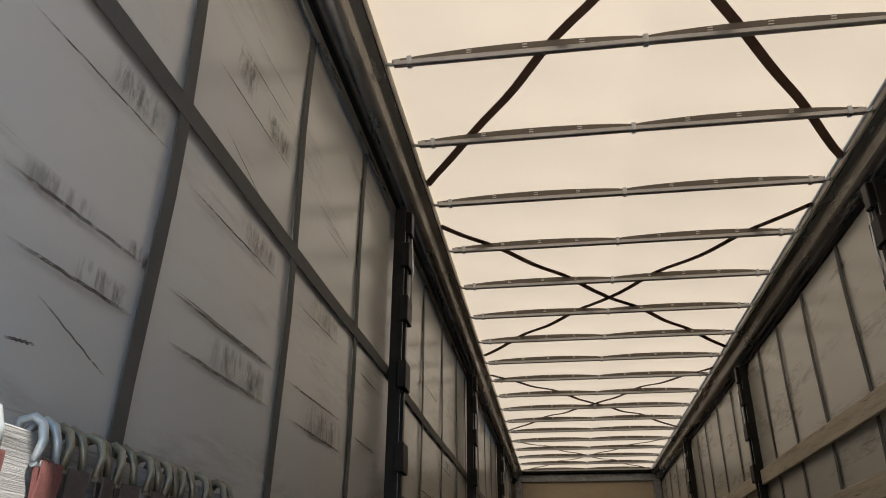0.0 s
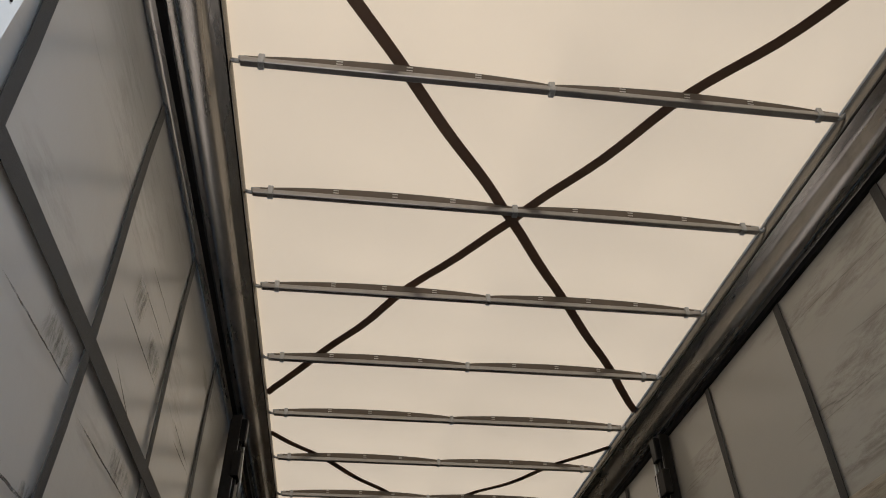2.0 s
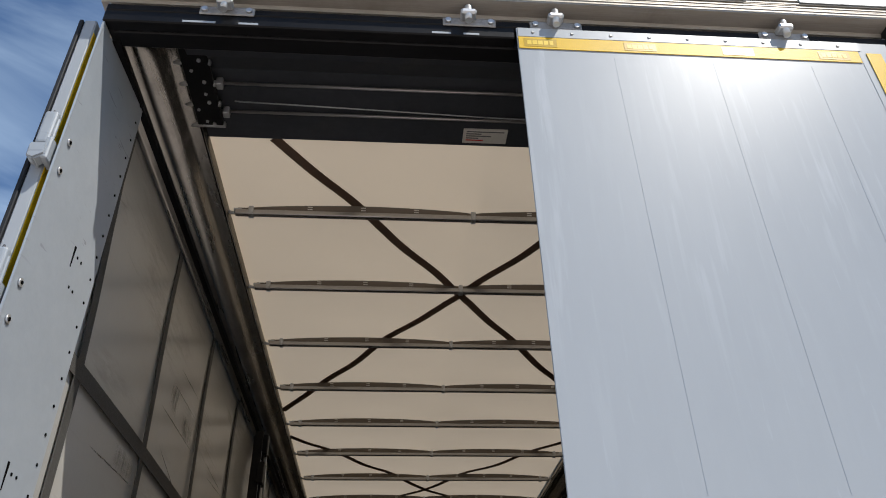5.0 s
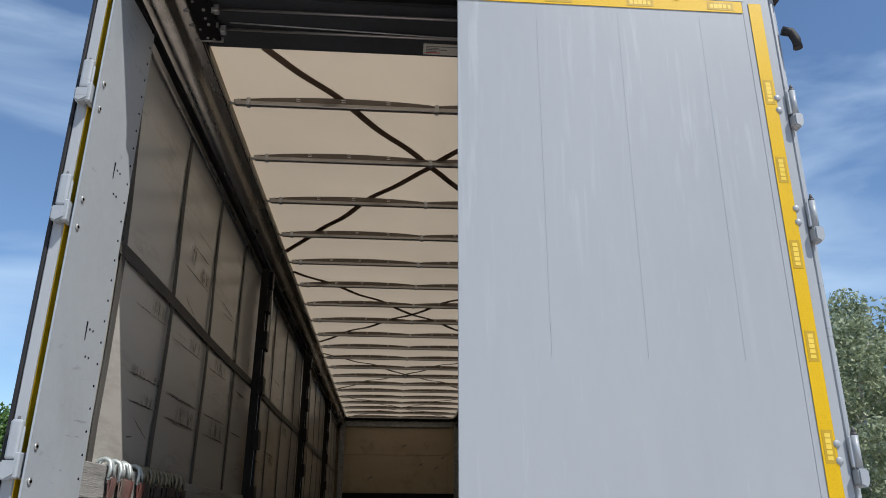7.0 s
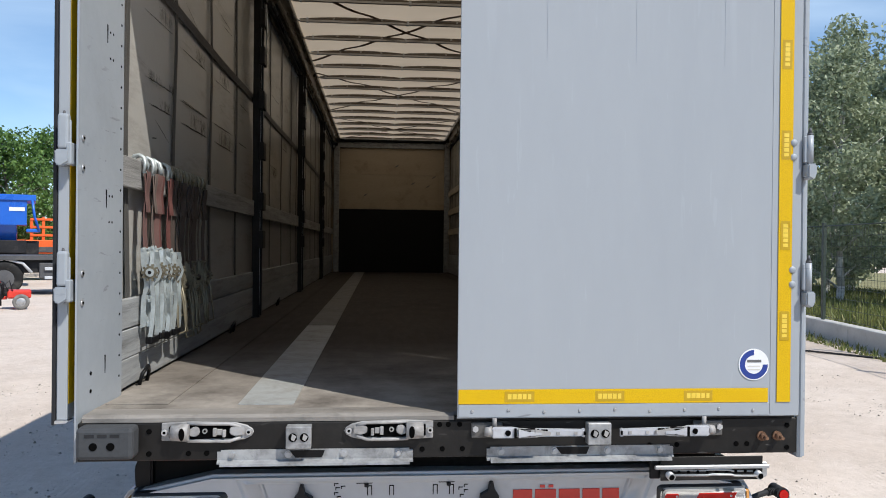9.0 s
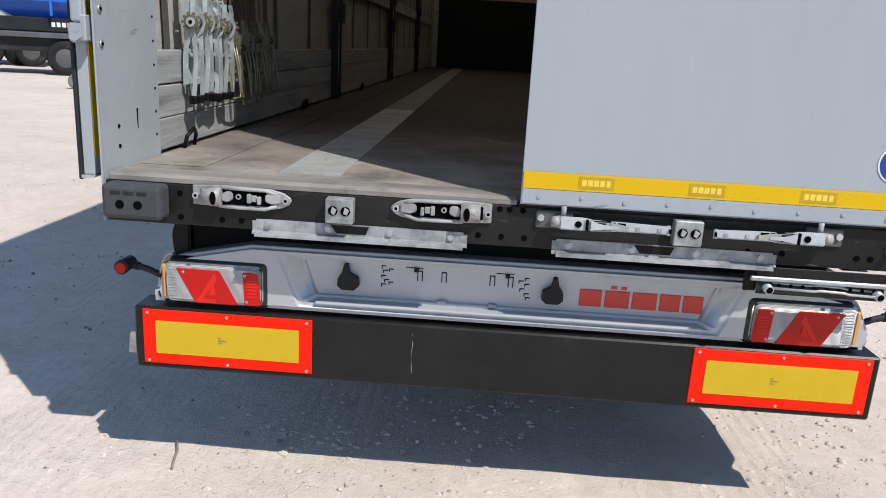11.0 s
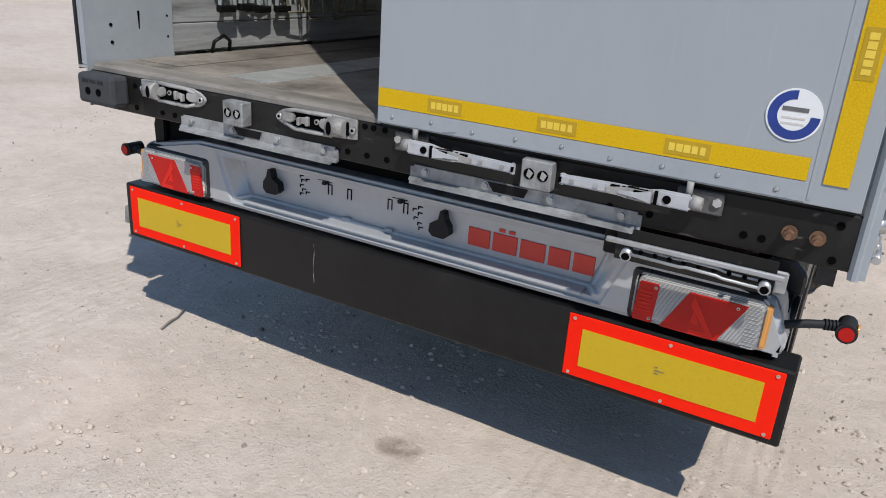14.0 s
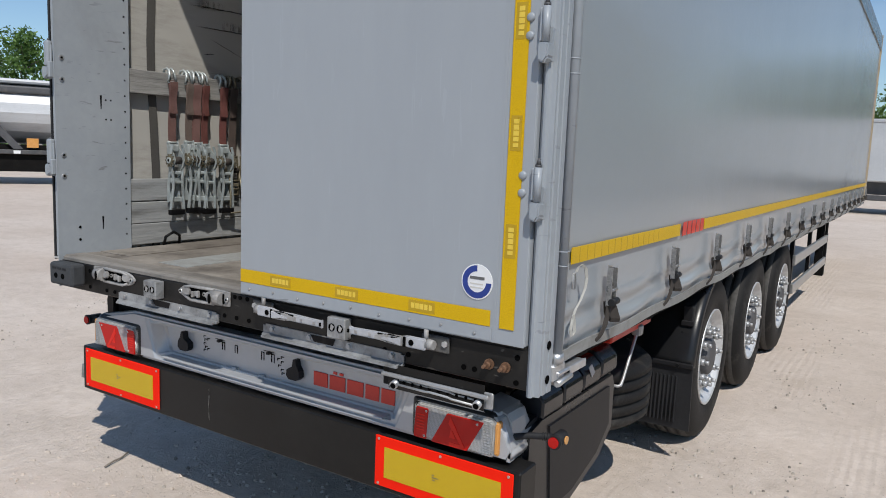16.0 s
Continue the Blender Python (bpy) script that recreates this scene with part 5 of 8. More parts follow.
for k in range(9):
    x = 0.06 + k * 0.126
    piece("screw", door_screw, door_r, (x, -0.0805, 1.214 + 0.004 * math.sin(k * 2.1)))
    piece("screw", door_screw, door_r, (x, -0.0805, 3.881))


def tape(x0, x1, z0, z1, marks, upright):
    t = part("reflective_tape", box(B(), x0, x1, -0.0812, -0.0792, z0, z1), M["tape"], door_r, "yellow reflective tape")
    xm, zm = (x0 + x1) / 2, (z0 + z1) / 2
    for c in marks:
        lab = box(B(), xm - 0.018, xm + 0.018, -0.0820, -0.0812, c - 0.052, c + 0.052) if upright else box(B(), c - 0.052, c + 0.052, -0.0820, -0.0812, zm - 0.018, zm + 0.018)
        field = part("maker_mark", lab, M["tape_label"], t, "darker maker's mark field")
        for k in range(5):
            d = (k - 2) * 0.0175
            w = (0.0068, 0.0075, 0.0075, 0.0065, 0.0058)[k]
            bar_bm = box(B(), xm - 0.009, xm + 0.009, -0.0825, -0.0820, c - d - w, c - d + w) if upright else box(B(), c + d - w, c + d + w, -0.0825, -0.0820, zm - 0.009, zm + 0.009)
            part("mark_bar", bar_bm, M["tape_print"], field)


tape(0.012, 1.122, 1.240, 1.290, (0.225, 0.545, 0.865), False)
tape(0.012, 1.128, 3.806, 3.858, (0.08, 0.40, 0.72, 1.04), False)
tape(1.155, 1.205, 1.240, 3.852, [1.512 + k * 0.323 for k in range(7)], True)
# round test sticker
def disc(r, y0, y1, a0=0.0, a1=360.0, r_in=0.0, seg=40):
    bm = B()
    n = max(6, int(seg * (a1 - a0) / 360))
    cx, cz = 1.069, 1.374
    if r_in == 0:
        pts = [(cx + r * math.cos(radians(a0 + (a1 - a0) * k / n)), cz + r * math.sin(radians(a0 + (a1 - a0) * k / n))) for k in range(n)]
        return prism(bm, pts, "y", y0, y1)
    for k in range(n):
        a, b = radians(a0 + (a1 - a0) * k / n), radians(a0 + (a1 - a0) * (k + 1) / n)
        q = [(cx + rr * math.cos(t), cz + rr * math.sin(t)) for rr, t in ((r_in, a), (r, a), (r, b), (r_in, b))]
        f = [bm.verts.new((x, y0, z)) for x, z in q]
        bm.faces.new(f)
    bmesh.ops.recalc_face_normals(bm, faces=bm.faces[:])
    if bm.faces[:] and bm.faces[:][0].normal.y > 0:
        bmesh.ops.reverse_faces(bm, faces=bm.faces[:])
    return bm


sticker = part("round_sticker", disc(0.056, -0.0805, -0.0782), M["sticker_white"], door_r, "round white test sticker with a blue ring")
part("sticker_ring", disc(0.052, -0.0812, -0.0806, 90, 360, 0.033), M["sticker_blue"], sticker, "blue ring segment")
part("sticker_bar", box(B(), 1.044, 1.096, -0.0816, -0.0806, 1.382, 1.391), M["ink"], sticker)
for dz in (0.0, -0.012):
    part("sticker_bar", box(B(), 1.046, 1.092, -0.0814, -0.0806, 1.366 + dz, 1.370 + dz), M["label_paper"], sticker)
rose_mesh = shared("carriage_bolt", lathe(B(), [(0.0, 0.013), (0.004, 0.0125), (0.007, 0.008), (0.008, 0.0005)], 14), M["frame_paint"])
for hz in HINGES:
    door_hinge(door_r, 1.263, 1, hz, -0.090)
    for dz in (0.057, 0.005):
        piece("carriage_bolt", rose_mesh, door_r, (1.208, -0.0785, hz + dz), (0, 0, -90))

door_r.location.y += 0.043

# open left door, folded back along the left side
bm = B()
box(bm, -1.350, -1.312, 0.012, 1.245, 1.185, 3.905, 0.004)
door_l = part("rear_door", bm, M["door"], trailer, "open rear door folded back against the side")
part("reflective_tape", box(B(), -1.312, -1.3095, 0.016, 0.064, 1.24, 3.85), M["tape"], door_l, "yellow reflective tape")
part("door_seal", box(B(), -1.362, -1.3505, 0.006, 0.03, 1.17, 3.90, 0.002), M["rubber"], door_l, "black rubber door seal")
part("bent_edge", prism(B(), [(-1.350, 1.175), (-1.312, 1.178), (-1.305, 1.185), (-1.350, 1.185)], "y", 0.0, 0.05), M["zinc"], door_l)
for hz in HINGES:
    h = door_hinge(door_l, -1.316, -1, hz, -0.022, 0.018)
    part("hinge_leaf", box(B(), -1.306, -1.288, -0.036, 0.02, hz - 0.070, hz + 0.005, 0.004), M["frame_paint"], h)

door_l.location.x += 0.008

# rear header and roof rail
bm = B()
box(bm, -1.27, 1.265, -0.012, 0.05, 3.836, 3.892, 0.004)
box(bm, -1.27, 1.265, -0.055, 0.05, 3.886, 3.916, 0.004)
box(bm, -1.27, 0.006, -0.055, -0.012, 3.837, 3.886, 0.004)
header = part("rear_header", bm, M["black_steel"], trailer, "black rear header beam with lock brackets")
for x0, x1 in ((-1.03, -0.93), (-0.86, -0.80), (-0.26, -0.20), (-0.16, -0.11)):
    part("worn_patch", box(B(), x0, x1, -0.0568, -0.0552, 3.842, 3.850), M["frame_paint"], header)
for x in (-0.90, -0.14, 0.14, 0.90):
    bm = B()
    box(bm, x - 0.085, x + 0.085, -0.062, -0.055, 3.879, 3.914, 0.003)
    br = part("lock_bracket", bm, M["lock_cast"], header, "worn cast lock bracket")
    bm = B()
    box(bm, x - 0.03, x + 0.02, -0.10, -0.06, 3.896, 3.919, 0.006)
    cyl(bm, (x - 0.005, -0.085, 3.874), (x - 0.005, -0.085, 3.939), 0.012, 10)
    part("lock_tongue", bm, M["zinc"], br)
    for dx in (-0.068, 0.068):
        part("bolt", cyl(B(), (x + dx, -0.062, 3.896), (x + dx, -0.070, 3.896), 0.010, 6), M["zinc"], br)
bm = B()
prism(bm, [(-0.12, 3.929), (-0.125, 4.024), (-0.02, 4.049), (0.10, 4.034), (0.10, 3.917), (-0.055, 3.917), (-0.06, 3.929)], "x", -1.30, 1.315)
rail_top = part("rear_roof_rail", bm, M["old_alu"], trailer, "weathered aluminium roof end rail")
for k in range(5):
    part("rail_rib", box(B(), -1.29, 1.30, -0.1285, -0.1245, 3.940 + k * 0.017, 3.946 + k * 0.017, 0.001), M["old_alu"], rail_top)
for x0, x1 in ((-1.2, -0.25), (-0.05, 0.09), (0.24, 0.78), (0.96, 1.33)):
    part("patch_plate", box(B(), x0, x1, -0.133, -0.129, 3.979, 4.036, 0.002), M["galv"], rail_top, "riveted galvanised patch plate")
bm = B()
box(bm, 1.265, 1.33, -0.10, 0.06, 3.874, 3.964, 0.012, 2)
part("corner_cap", bm, M["black_plastic"], rail_top, "black corner cap")
bm = B()
sweep(bm, [(1.285, -0.02, 3.745), (1.318, -0.025, 3.735), (1.330, -0.03, 3.70), (1.332, -0.03, 3.66)], 0.018, 8)
part("rubber_stop", bm, M["rubber"], trailer, "black rubber door stop")

rail_top.location.y += 0.045
rail_top.location.z += 0.052
header.location.y += 0.028
header.location.z += 0.026

# underside of the roof end: dark panel, bars, roller carriages, label
bm = B()
box(bm, -1.105, 1.105, 0.03, 0.668, 4.032, 4.044)
roof_end = part("roof_end_panel", bm, M["roof_end"], trailer, "dark underside of the roof end")
for y, z, r in ((0.353, 4.005, 0.006), (0.498, 4.008, 0.006)):
    part("roof_tube", cyl(B(), (-1.06, y, z), (1.06, y, z), r, 10), M["bow_alu"], roof_end, "thin bright cross tube")
bm = B()
sweep(bm, [(-0.96, 0.435, 3.998), (-0.6, 0.445, 3.995), (0.0, 0.472, 3.998), (0.5, 0.478, 3.996), (0.96, 0.44, 3.998)], 0.003, 6)
part("roof_cable", bm, M["galv"], roof_end)
part("roof_fold", prism(B(), [(0.052, 3.93), (0.20, 3.975), (0.30, 4.025), (0.052, 4.025)], "x", -1.08, 1.08), M["roof_end"], roof_end)
for s in (-1, 1):
    bm = B()
    box(bm, s * 1.06 - 0.050, s * 1.06 + 0.045, 0.17, 0.545, 3.975, 3.995, 0.004)
    car = part("roller_carriage", bm, M["black_steel"], roof_end, "dark roof roller carriage")
    for y in (0.22, 0.32, 0.42, 0.53):
        part("carriage_bolt", cyl(B(), (s * 1.045, y, 3.975), (s * 1.045, y, 3.968), 0.007, 8), M["galv"], car)
        part("roller", cyl(B(), (s * 1.06 - 0.075, y + 0.02, 3.987), (s * 1.06 + 0.05, y + 0.02, 3.987), 0.012, 10), M["zinc"], car)
    for dx, y in ((0.01, 0.27), (-0.02, 0.38), (0.02, 0.46), (0.0, 0.52)):
        part("carriage_rivet", cyl(B(), (s * (1.07 + dx), y, 3.975), (s * (1.07 + dx), y, 3.970), 0.006, 8), M["galv"], car)
    for y in (0.353, 0.498):
        part("carriage_lug", box(B(), s * 1.0 - 0.012, s * 1.0 + 0.012, y - 0.016, y + 0.016, 3.985, 4.02, 0.003), M["galv"], car)
lab = part("paper_label", box(B(), -0.097, 0.078, 0.568, 0.644, 4.024, 4.0315), M["label_paper"], roof_end, "pale printed label")
for k in range(5):
    part("label_bar", box(B(), -0.085, -0.085 + (0.15, 0.06, 0.10, 0.05, 0.07)[k], 0.576 + k * 0.012, 0.581 + k * 0.012, 4.0225, 4.024), M["ink"] if k < 4 else M["red_paint"], lab)


# cant rails
def cant_rail(s):
    prof = [(1.285, 4.03), (1.285, 3.80), (1.262, 3.795), (1.258, 3.845), (1.240, 3.850)]
    for k in range(9):
        a = radians(-20 - k * 18)
        prof.append((1.185 + 0.045 * math.cos(a), 3.895 + 0.045 * math.sin(a)))
    prof += [(1.138, 3.93), (1.128, 3.945), (1.098, 3.955), (1.088, 3.975), (1.088, 4.03)]
    bm = B()
    prism(bm, [(s * x * (1.012 if x < 1.2 else 1.0), z + 0.03) for x, z in prof], "y", 0.03, 13.62)
    for f in bm.faces:
        f.smooth = len(f.verts) == 4 and abs(f.normal.y) < 0.5
    r = part("cant_rail", bm, M["rail_alu"], trailer, "dirty aluminium roof side rail")
    part("rail_lip", box(B(), min(s * 1.104, s * 1.128), max(s * 1.104, s * 1.128), 0.03, 13.6, 3.988, 3.996), M["black_steel"], r)
    # Black strip stands in for the shade between rail and curtain.
    part("rail_shadow_gap", box(B(), min(s * 1.236, s * 1.262), max(s * 1.236, s * 1.262), 0.05, 13.6, 3.855, 3.8795), M["black_steel"], r)
    return r


rail_l, rail_r = cant_rail(-1), cant_rail(1)

# roof tarpaulin, scalloped over the bows
BOWS = [1.145 + 0.640 * k for k in range(20)]


def roof_z(x, y):
    arch = 0.030 * (abs(math.sin(math.pi * min(abs(x), 1.0))) ** 0.8)
    ph = ((y - BOWS[0]) / 0.640) % 1.0
    return 4.043 + arch * (0.55 + 0.45 * math.cos(2 * math.pi * ph)) + 0.004 * noise.noise((x * 3, y * 3, 1))


bm = B()
xs = [-1.115 + 2.23 * i / 44 for i in range(45)]
ys = [0.50 + (13.58 - 0.50) * j / 164 for j in range(165)]
grid = [[bm.verts.new((x, y, roof_z(x, y))) for x in xs] for y in ys]
for a, b in zip(grid, grid[1:]):
    for i in range(44):
        bm.faces.new((a[i], a[i + 1], b[i + 1], b[i])).smooth = True
cover = part("roof_cover", bm, M["roof_cloth"], trailer, "beige translucent roof tarpaulin lit from above")


def roof_strap(knots):
    """Webbing sewn to the cover, straight from knot to knot."""
    pts = []
    for (x0, y0), (x1, y1) in zip(knots, knots[1:]):
        for k in range(18):
            f = k / 18
            x, y = x0 + (x1 - x0) * f, y0 + (y1 - y0) * f
            pts.append((x + 0.006 * math.sin(f * 9 + y0), y, roof_z(x, y) - 0.006))
    pts.append((*knots[-1], roof_z(*knots[-1]) - 0.006))
    d = Vector((knots[-1][0] - knots[0][0], knots[-1][1] - knots[0][1], 0)).normalized()
    part("roof_strap", ribbon(B(), pts, Vector((-d.y, d.x, 0)) * 0.045, 0.002), M["roof_web"], cover, "dark diagonal roof webbing")


for s in (-1, 1):
    roof_strap([(s * 0.852, 0.68), (0.0, 1.862), (-s * 1.105, 3.505)])
    for c in (5.37, 8.74, 12.14):
        roof_strap([(s * 1.105, c - 1.36), (0.0, c), (-s * 1.105, c + 1.36)])

# roof bows: straight rail, cloth sleeve, clips
bm = B()
box(bm, -1.07, 1.07, -0.014, 0.014, -0.011, 0.013, 0.003)
bow_mesh = shared("roof_bow", bm, M["bow_alu"])
bm = B()
n = 56
lo = [bm.verts.new((-1.06 + 2.12 * i / n, 0.0, 0.010)) for i in range(n + 1)]
bulge = [abs(math.sin(math.pi * min(1.0, abs(-1.06 + 2.12 * i / n)))) for i in range(n + 1)]
hi = [bm.verts.new((-1.06 + 2.12 * i / n, -0.006 - 0.007 * q, 0.026 + 0.020 * q ** 0.6)) for i, q in enumerate(bulge)]
for i in range(n):
    bm.faces.new((lo[i], lo[i + 1], hi[i + 1], hi[i]))
sleeve_mesh = shared("cloth_sleeve", bm, M["sleeve"])
bm = B()
box(bm, -0.011, 0.011, -0.019, 0.019, -0.016, 0.03, 0.003)
clip_mesh = shared("bow_clip", bm, M["galv"])
bm = B()
sweep(bm, [(0.0, 0, 0.0), (0.018, 0, 0.002), (0.03, -0.008, 0.014), (0.042, -0.012, 0.022), (0.055, -0.004, 0.012)], 0.008, 8)
box(bm, -0.03, 0.006, -0.009, 0.009, 0.012, 0.024, 0.003)
hook_mesh = shared("bow_hook", bm, M["galv"])
slit_mesh = shared("sleeve_slit", box(B(), -0.011, 0.011, -0.0005, 0.0015, -0.0022, 0.0022), M["label_paper"])
for y in BOWS:
    if y > 13.4:
        continue
    bow = piece("roof_bow", bow_mesh, trailer, (0, y, 4.014))
    piece("cloth_sleeve", sleeve_mesh, bow, (0, y, 4.014))
    for x in (-1.0, 0.0, 1.0):
        piece("bow_clip", clip_mesh, bow, (x, y, 4.014))
    for x in (-0.74, -0.5, -0.26, 0.26, 0.5, 0.74):
        q = abs(math.sin(math.pi * abs(x)))
        for f in (0.42, 0.72):
            piece("sleeve_slit", slit_mesh, bow, (x, y - 0.004 - f * (0.006 + 0.007 * q), 4.024 + f * (0.016 + 0.020 * q ** 0.6)))
    piece("bow_hook", hook_mesh, bow, (1.072, y, 4.014))
    piece("bow_hook", hook_mesh, bow, (-1.072, y, 4.014), (0, 0, 180))


# side curtains
def curtain(s, y0, y1, z0, z1, wave, mat, label, inset=0.0):
    bm = B()
    ny, nz = 320, 76
    rows = []
    for j in range(nz + 1):
        z = z0 + (z1 - z0) * (j / nz) ** 2.2
        row = []
        for i in range(ny + 1):
            y = y0 + (y1 - y0) * i / ny
            sag = 0.5 - 0.5 * math.cos(2 * math.pi * (y - 0.45) / 0.806)
            drift = 0.5 * noise.noise((y * 0.9, 5, 2))
            fold = 0.0
            for zr, width, high in ((1.292, 0.020, 0.75), (1.243, 0.016, -0.7), (1.196, 0.020, 1.0), (1.150, 0.016, -0.6)):
                zc = zr - 0.030 * sag + 0.020 * drift + 0.010 * noise.noise((y * 2.1, zr * 30, 4))
                fold += high * (0.35 + 0.65 * sag + 0.5 * noise.noise((y * 1.7, zr * 50, 8))) * math.exp(-((z - zc) / width) ** 2)
            x = 1.27 - inset + 0.006 * noise.noise((y * 0.7, z * 0.6, s)) + wave * 0.0125 * fold
            dz = 0.0 if j else wave * 0.006 * math.sin(y * 2 * math.pi / 0.806 - 1.1)
            row.append(bm.verts.new((s * x, y, z + dz)))
        rows.append(row)
    for a, b in zip(rows, rows[1:]):
        for i in range(ny):
            bm.faces.new((a[i], a[i + 1], b[i + 1], b[i])).smooth = True
    return part("side_curtain", bm, mat, trailer, label)


curtain_l = curtain(-1, 0.06, 13.6, 1.12, 3.885, 0.0, M["curtain_in"], "silver-grey tarpaulin side curtain with dark scuffs", -0.023)
curtain_r = curtain(1, 0.13, 13.6, 1.115, 4.0, 1.0, M["curtain_out"], "silver-grey tarpaulin side curtain, creased at its hem")

curtain(1, 0.16, 13.58, 1.56, 3.885, 0.0, M["curtain_lining"], "beige-grey inner face of the side curtain with scuffs", 0.010)

# webbing on the curtains
STRAPS_L = (0.37, 1.12, 1.89, 2.68, 4.28, 5.08, 5.88, 6.45, 7.55, 8.3, 9.05, 9.7, 10.9, 11.6, 12.3, 13.0)
for y in STRAPS_L:
    part("curtain_strap", ribbon(B(), [(-1.285 + 0.003 * math.sin(k), y + 0.033 * (y + 2.2) + 0.012 * math.sin(k * 0.9 + y) + (0.075 * min(1.0, max(0, (11 - k) / 5)) if y < 0.5 else 0), 1.15 + 2.7 * k / 12) for k in range(13)], (0, 0.048, 0), 0.003),
         M["curtain_web"], curtain_l, "dark vertical webbing")
part("curtain_strap", ribbon(B(), [(-1.281, 0.31 + (13.5 - 0.31) * k / 40, 2.944 + 0.006 * math.sin(k * 0.8)) for k in range(41)], (0, 0, 0.055), 0.003), M["curtain_web"], curtain_l, "dark horizontal webbing")
STRAPS_R = [0.517 + 0.806 * k for k in range(17)]
for y in (0.55, 1.32, 2.09, 2.86, 4.22, 4.98, 5.66, 6.28, 7.5, 8.25, 9.0, 9.6, 10.85, 11.6, 12.35, 13.0):
    if y < 13.5:
        part("curtain_strap", ribbon(B(), [(1.250 + 0.003 * math.sin(k), y + 0.01 * math.sin(k * 0.9 + y), 1.15 + 2.7 * k / 12) for k in range(13)], (0, 0.046, 0), 0.003),
             M["curtain_web"], curtain_r, "dark vertical webbing")

# drag marks rubbed on the left curtain by pallets: (y start, y end, z, slope, breadth)
DRAGS = ((0.765, 1.199, 2.512, 0.03, 0.007), (0.808, 1.196, 2.402, 0.02, 0.007), (1.302, 1.990, 2.516, 0.01, 0.008), (1.335, 1.955, 2.526, 0.0, 0.004), (1.341, 1.960, 2.404, 0.01, 0.009),
         (1.318, 1.936, 2.786, 0.02, 0.005), (0.723, 1.218, 2.799, 0.03, 0.004), (1.359, 1.935, 3.193, 0.01, 0.004), (1.479, 1.915, 3.34, 0.02, 0.003), (2.10, 2.66, 2.795, 0.03, 0.004),
         (2.26, 2.70, 3.25, -0.04, 0.003), (0.90, 1.167, 2.350, -0.33, 0.003), (0.866, 0.943, 2.255, 0.15, 0.005), (2.078, 2.723, 2.523, 0.02, 0.007), (2.128, 2.746, 2.413, 0.01, 0.007),
         (2.32, 2.73, 3.195, 0.05, 0.003), (1.43, 1.80, 3.05, -0.25, 0.002), (1.55, 1.93, 3.44, 0.02, 0.002), (2.93, 3.30, 2.515, 0.0, 0.006), (2.95, 3.28, 2.80, 0.0, 0.004),
         (4.4, 5.0, 2.52, 0.0, 0.006), (5.2, 5.8, 2.79, 0.0, 0.006), (3.7, 4.2, 2.41, 0.0, 0.007), (4.55, 5.1, 3.19, 0.0, 0.004))
for y0, y1, z, slope, broad in DRAGS:
    n = 30
    pts = [(-1.2875, y0 + (y1 - y0) * k / n, z + slope * (y1 - y0) * k / n + 0.002 * noise.noise((y0 * 9 + k * 0.4, z, 1))) for k in range(n + 1)]
    part("drag_mark", ribbon(B(), pts, (0, 0, broad), 0.0006), M["drag_line"], curtain_l, "dark rubbed drag mark")
# grime rubbed between the lines: (y start, y end, z low, z high)
for y0, y1, z0, z1 in ((1.52, 2.00, 2.395, 2.50), (1.10, 1.30, 2.51, 2.56), (1.62, 1.93, 2.79, 2.88), (0.95, 1.20, 2.81, 2.90), (2.25, 2.75, 2.40, 2.53), (2.25, 2.62, 2.80, 2.90),
                       (1.45, 1.62, 3.22, 3.36), (1.70, 1.92, 3.20, 3.30), (0.80, 1.02, 2.50, 2.56), (0.98, 1.18, 2.40, 2.46), (4.6, 5.0, 2.42, 2.52), (5.4, 5.8, 2.80, 2.88)):
    bm = B()
    prism(bm, [(y0, z0), (y1, z0), (y1, z1), (y0, z1)], "x", -1.2886, -1.2880)
    part("grime_smear", bm, M["smear"], curtain_l, "faint grime rubbed on by loads")

# yellow stripe, red mark blocks and buckles outside on the right curtain
for y0, y1 in ((0.198, 1.455), (1.90, 13.5)):
    part("curtain_stripe", box(B(), 1.2785, 1.2815, y0, y1, 1.428, 1.482), M["tape"], curtain_r, "yellow reflective stripe")
for k in range(14):
    part("stripe_joint", box(B(), 1.2817, 1.2823, 0.262 + k * 0.066, 0.265 + k * 0.066, 1.43, 1.48), M["tape_label"], curtain_r)
for k in range(5):
    part("letter_block", prism(B(), [(1.49 + k * 0.08, 1.425), (1.548 + k * 0.08, 1.425), (1.556 + k * 0.08, 1.488), (1.498 + k * 0.08, 1.488)], "x", 1.2825, 1.2845),
         M["red_paint"], curtain_r, "plain red letter-sized block")
bm = B()
prism(bm, [(-0.016, 0.055), (0.016, 0.055), (0.019, 0.17), (0.019, 0.20), (-0.014, 0.205), (-0.019, 0.17)], "x", 0.004, 0.008)
prism(bm, [(-0.019, 0.06), (-0.015, 0.06), (-0.015, 0.195), (-0.019, 0.195)], "x", 0.006, 0.024)
prism(bm, [(0.015, 0.09), (0.019, 0.08), (0.019, 0.195), (0.015, 0.195)], "x", 0.006, 0.030)
cyl(bm, (0.024, -0.016, 0.115), (0.024, 0.034, 0.115), 0.006, 10)
buckle_mesh = shared("curtain_buckle", bm, M["buckle_steel"])
buckle_hole = shared("buckle_hole", cyl(B(), (0, 0, 0), (0.0016, 0, 0), 0.0068, 8), M["hole"])
buckle_roller = shared("buckle_roller", cyl(B(), (0.026, -0.02, 0.072), (0.026, 0.04, 0.072), 0.013, 12), M["rubber"])
bm = B()
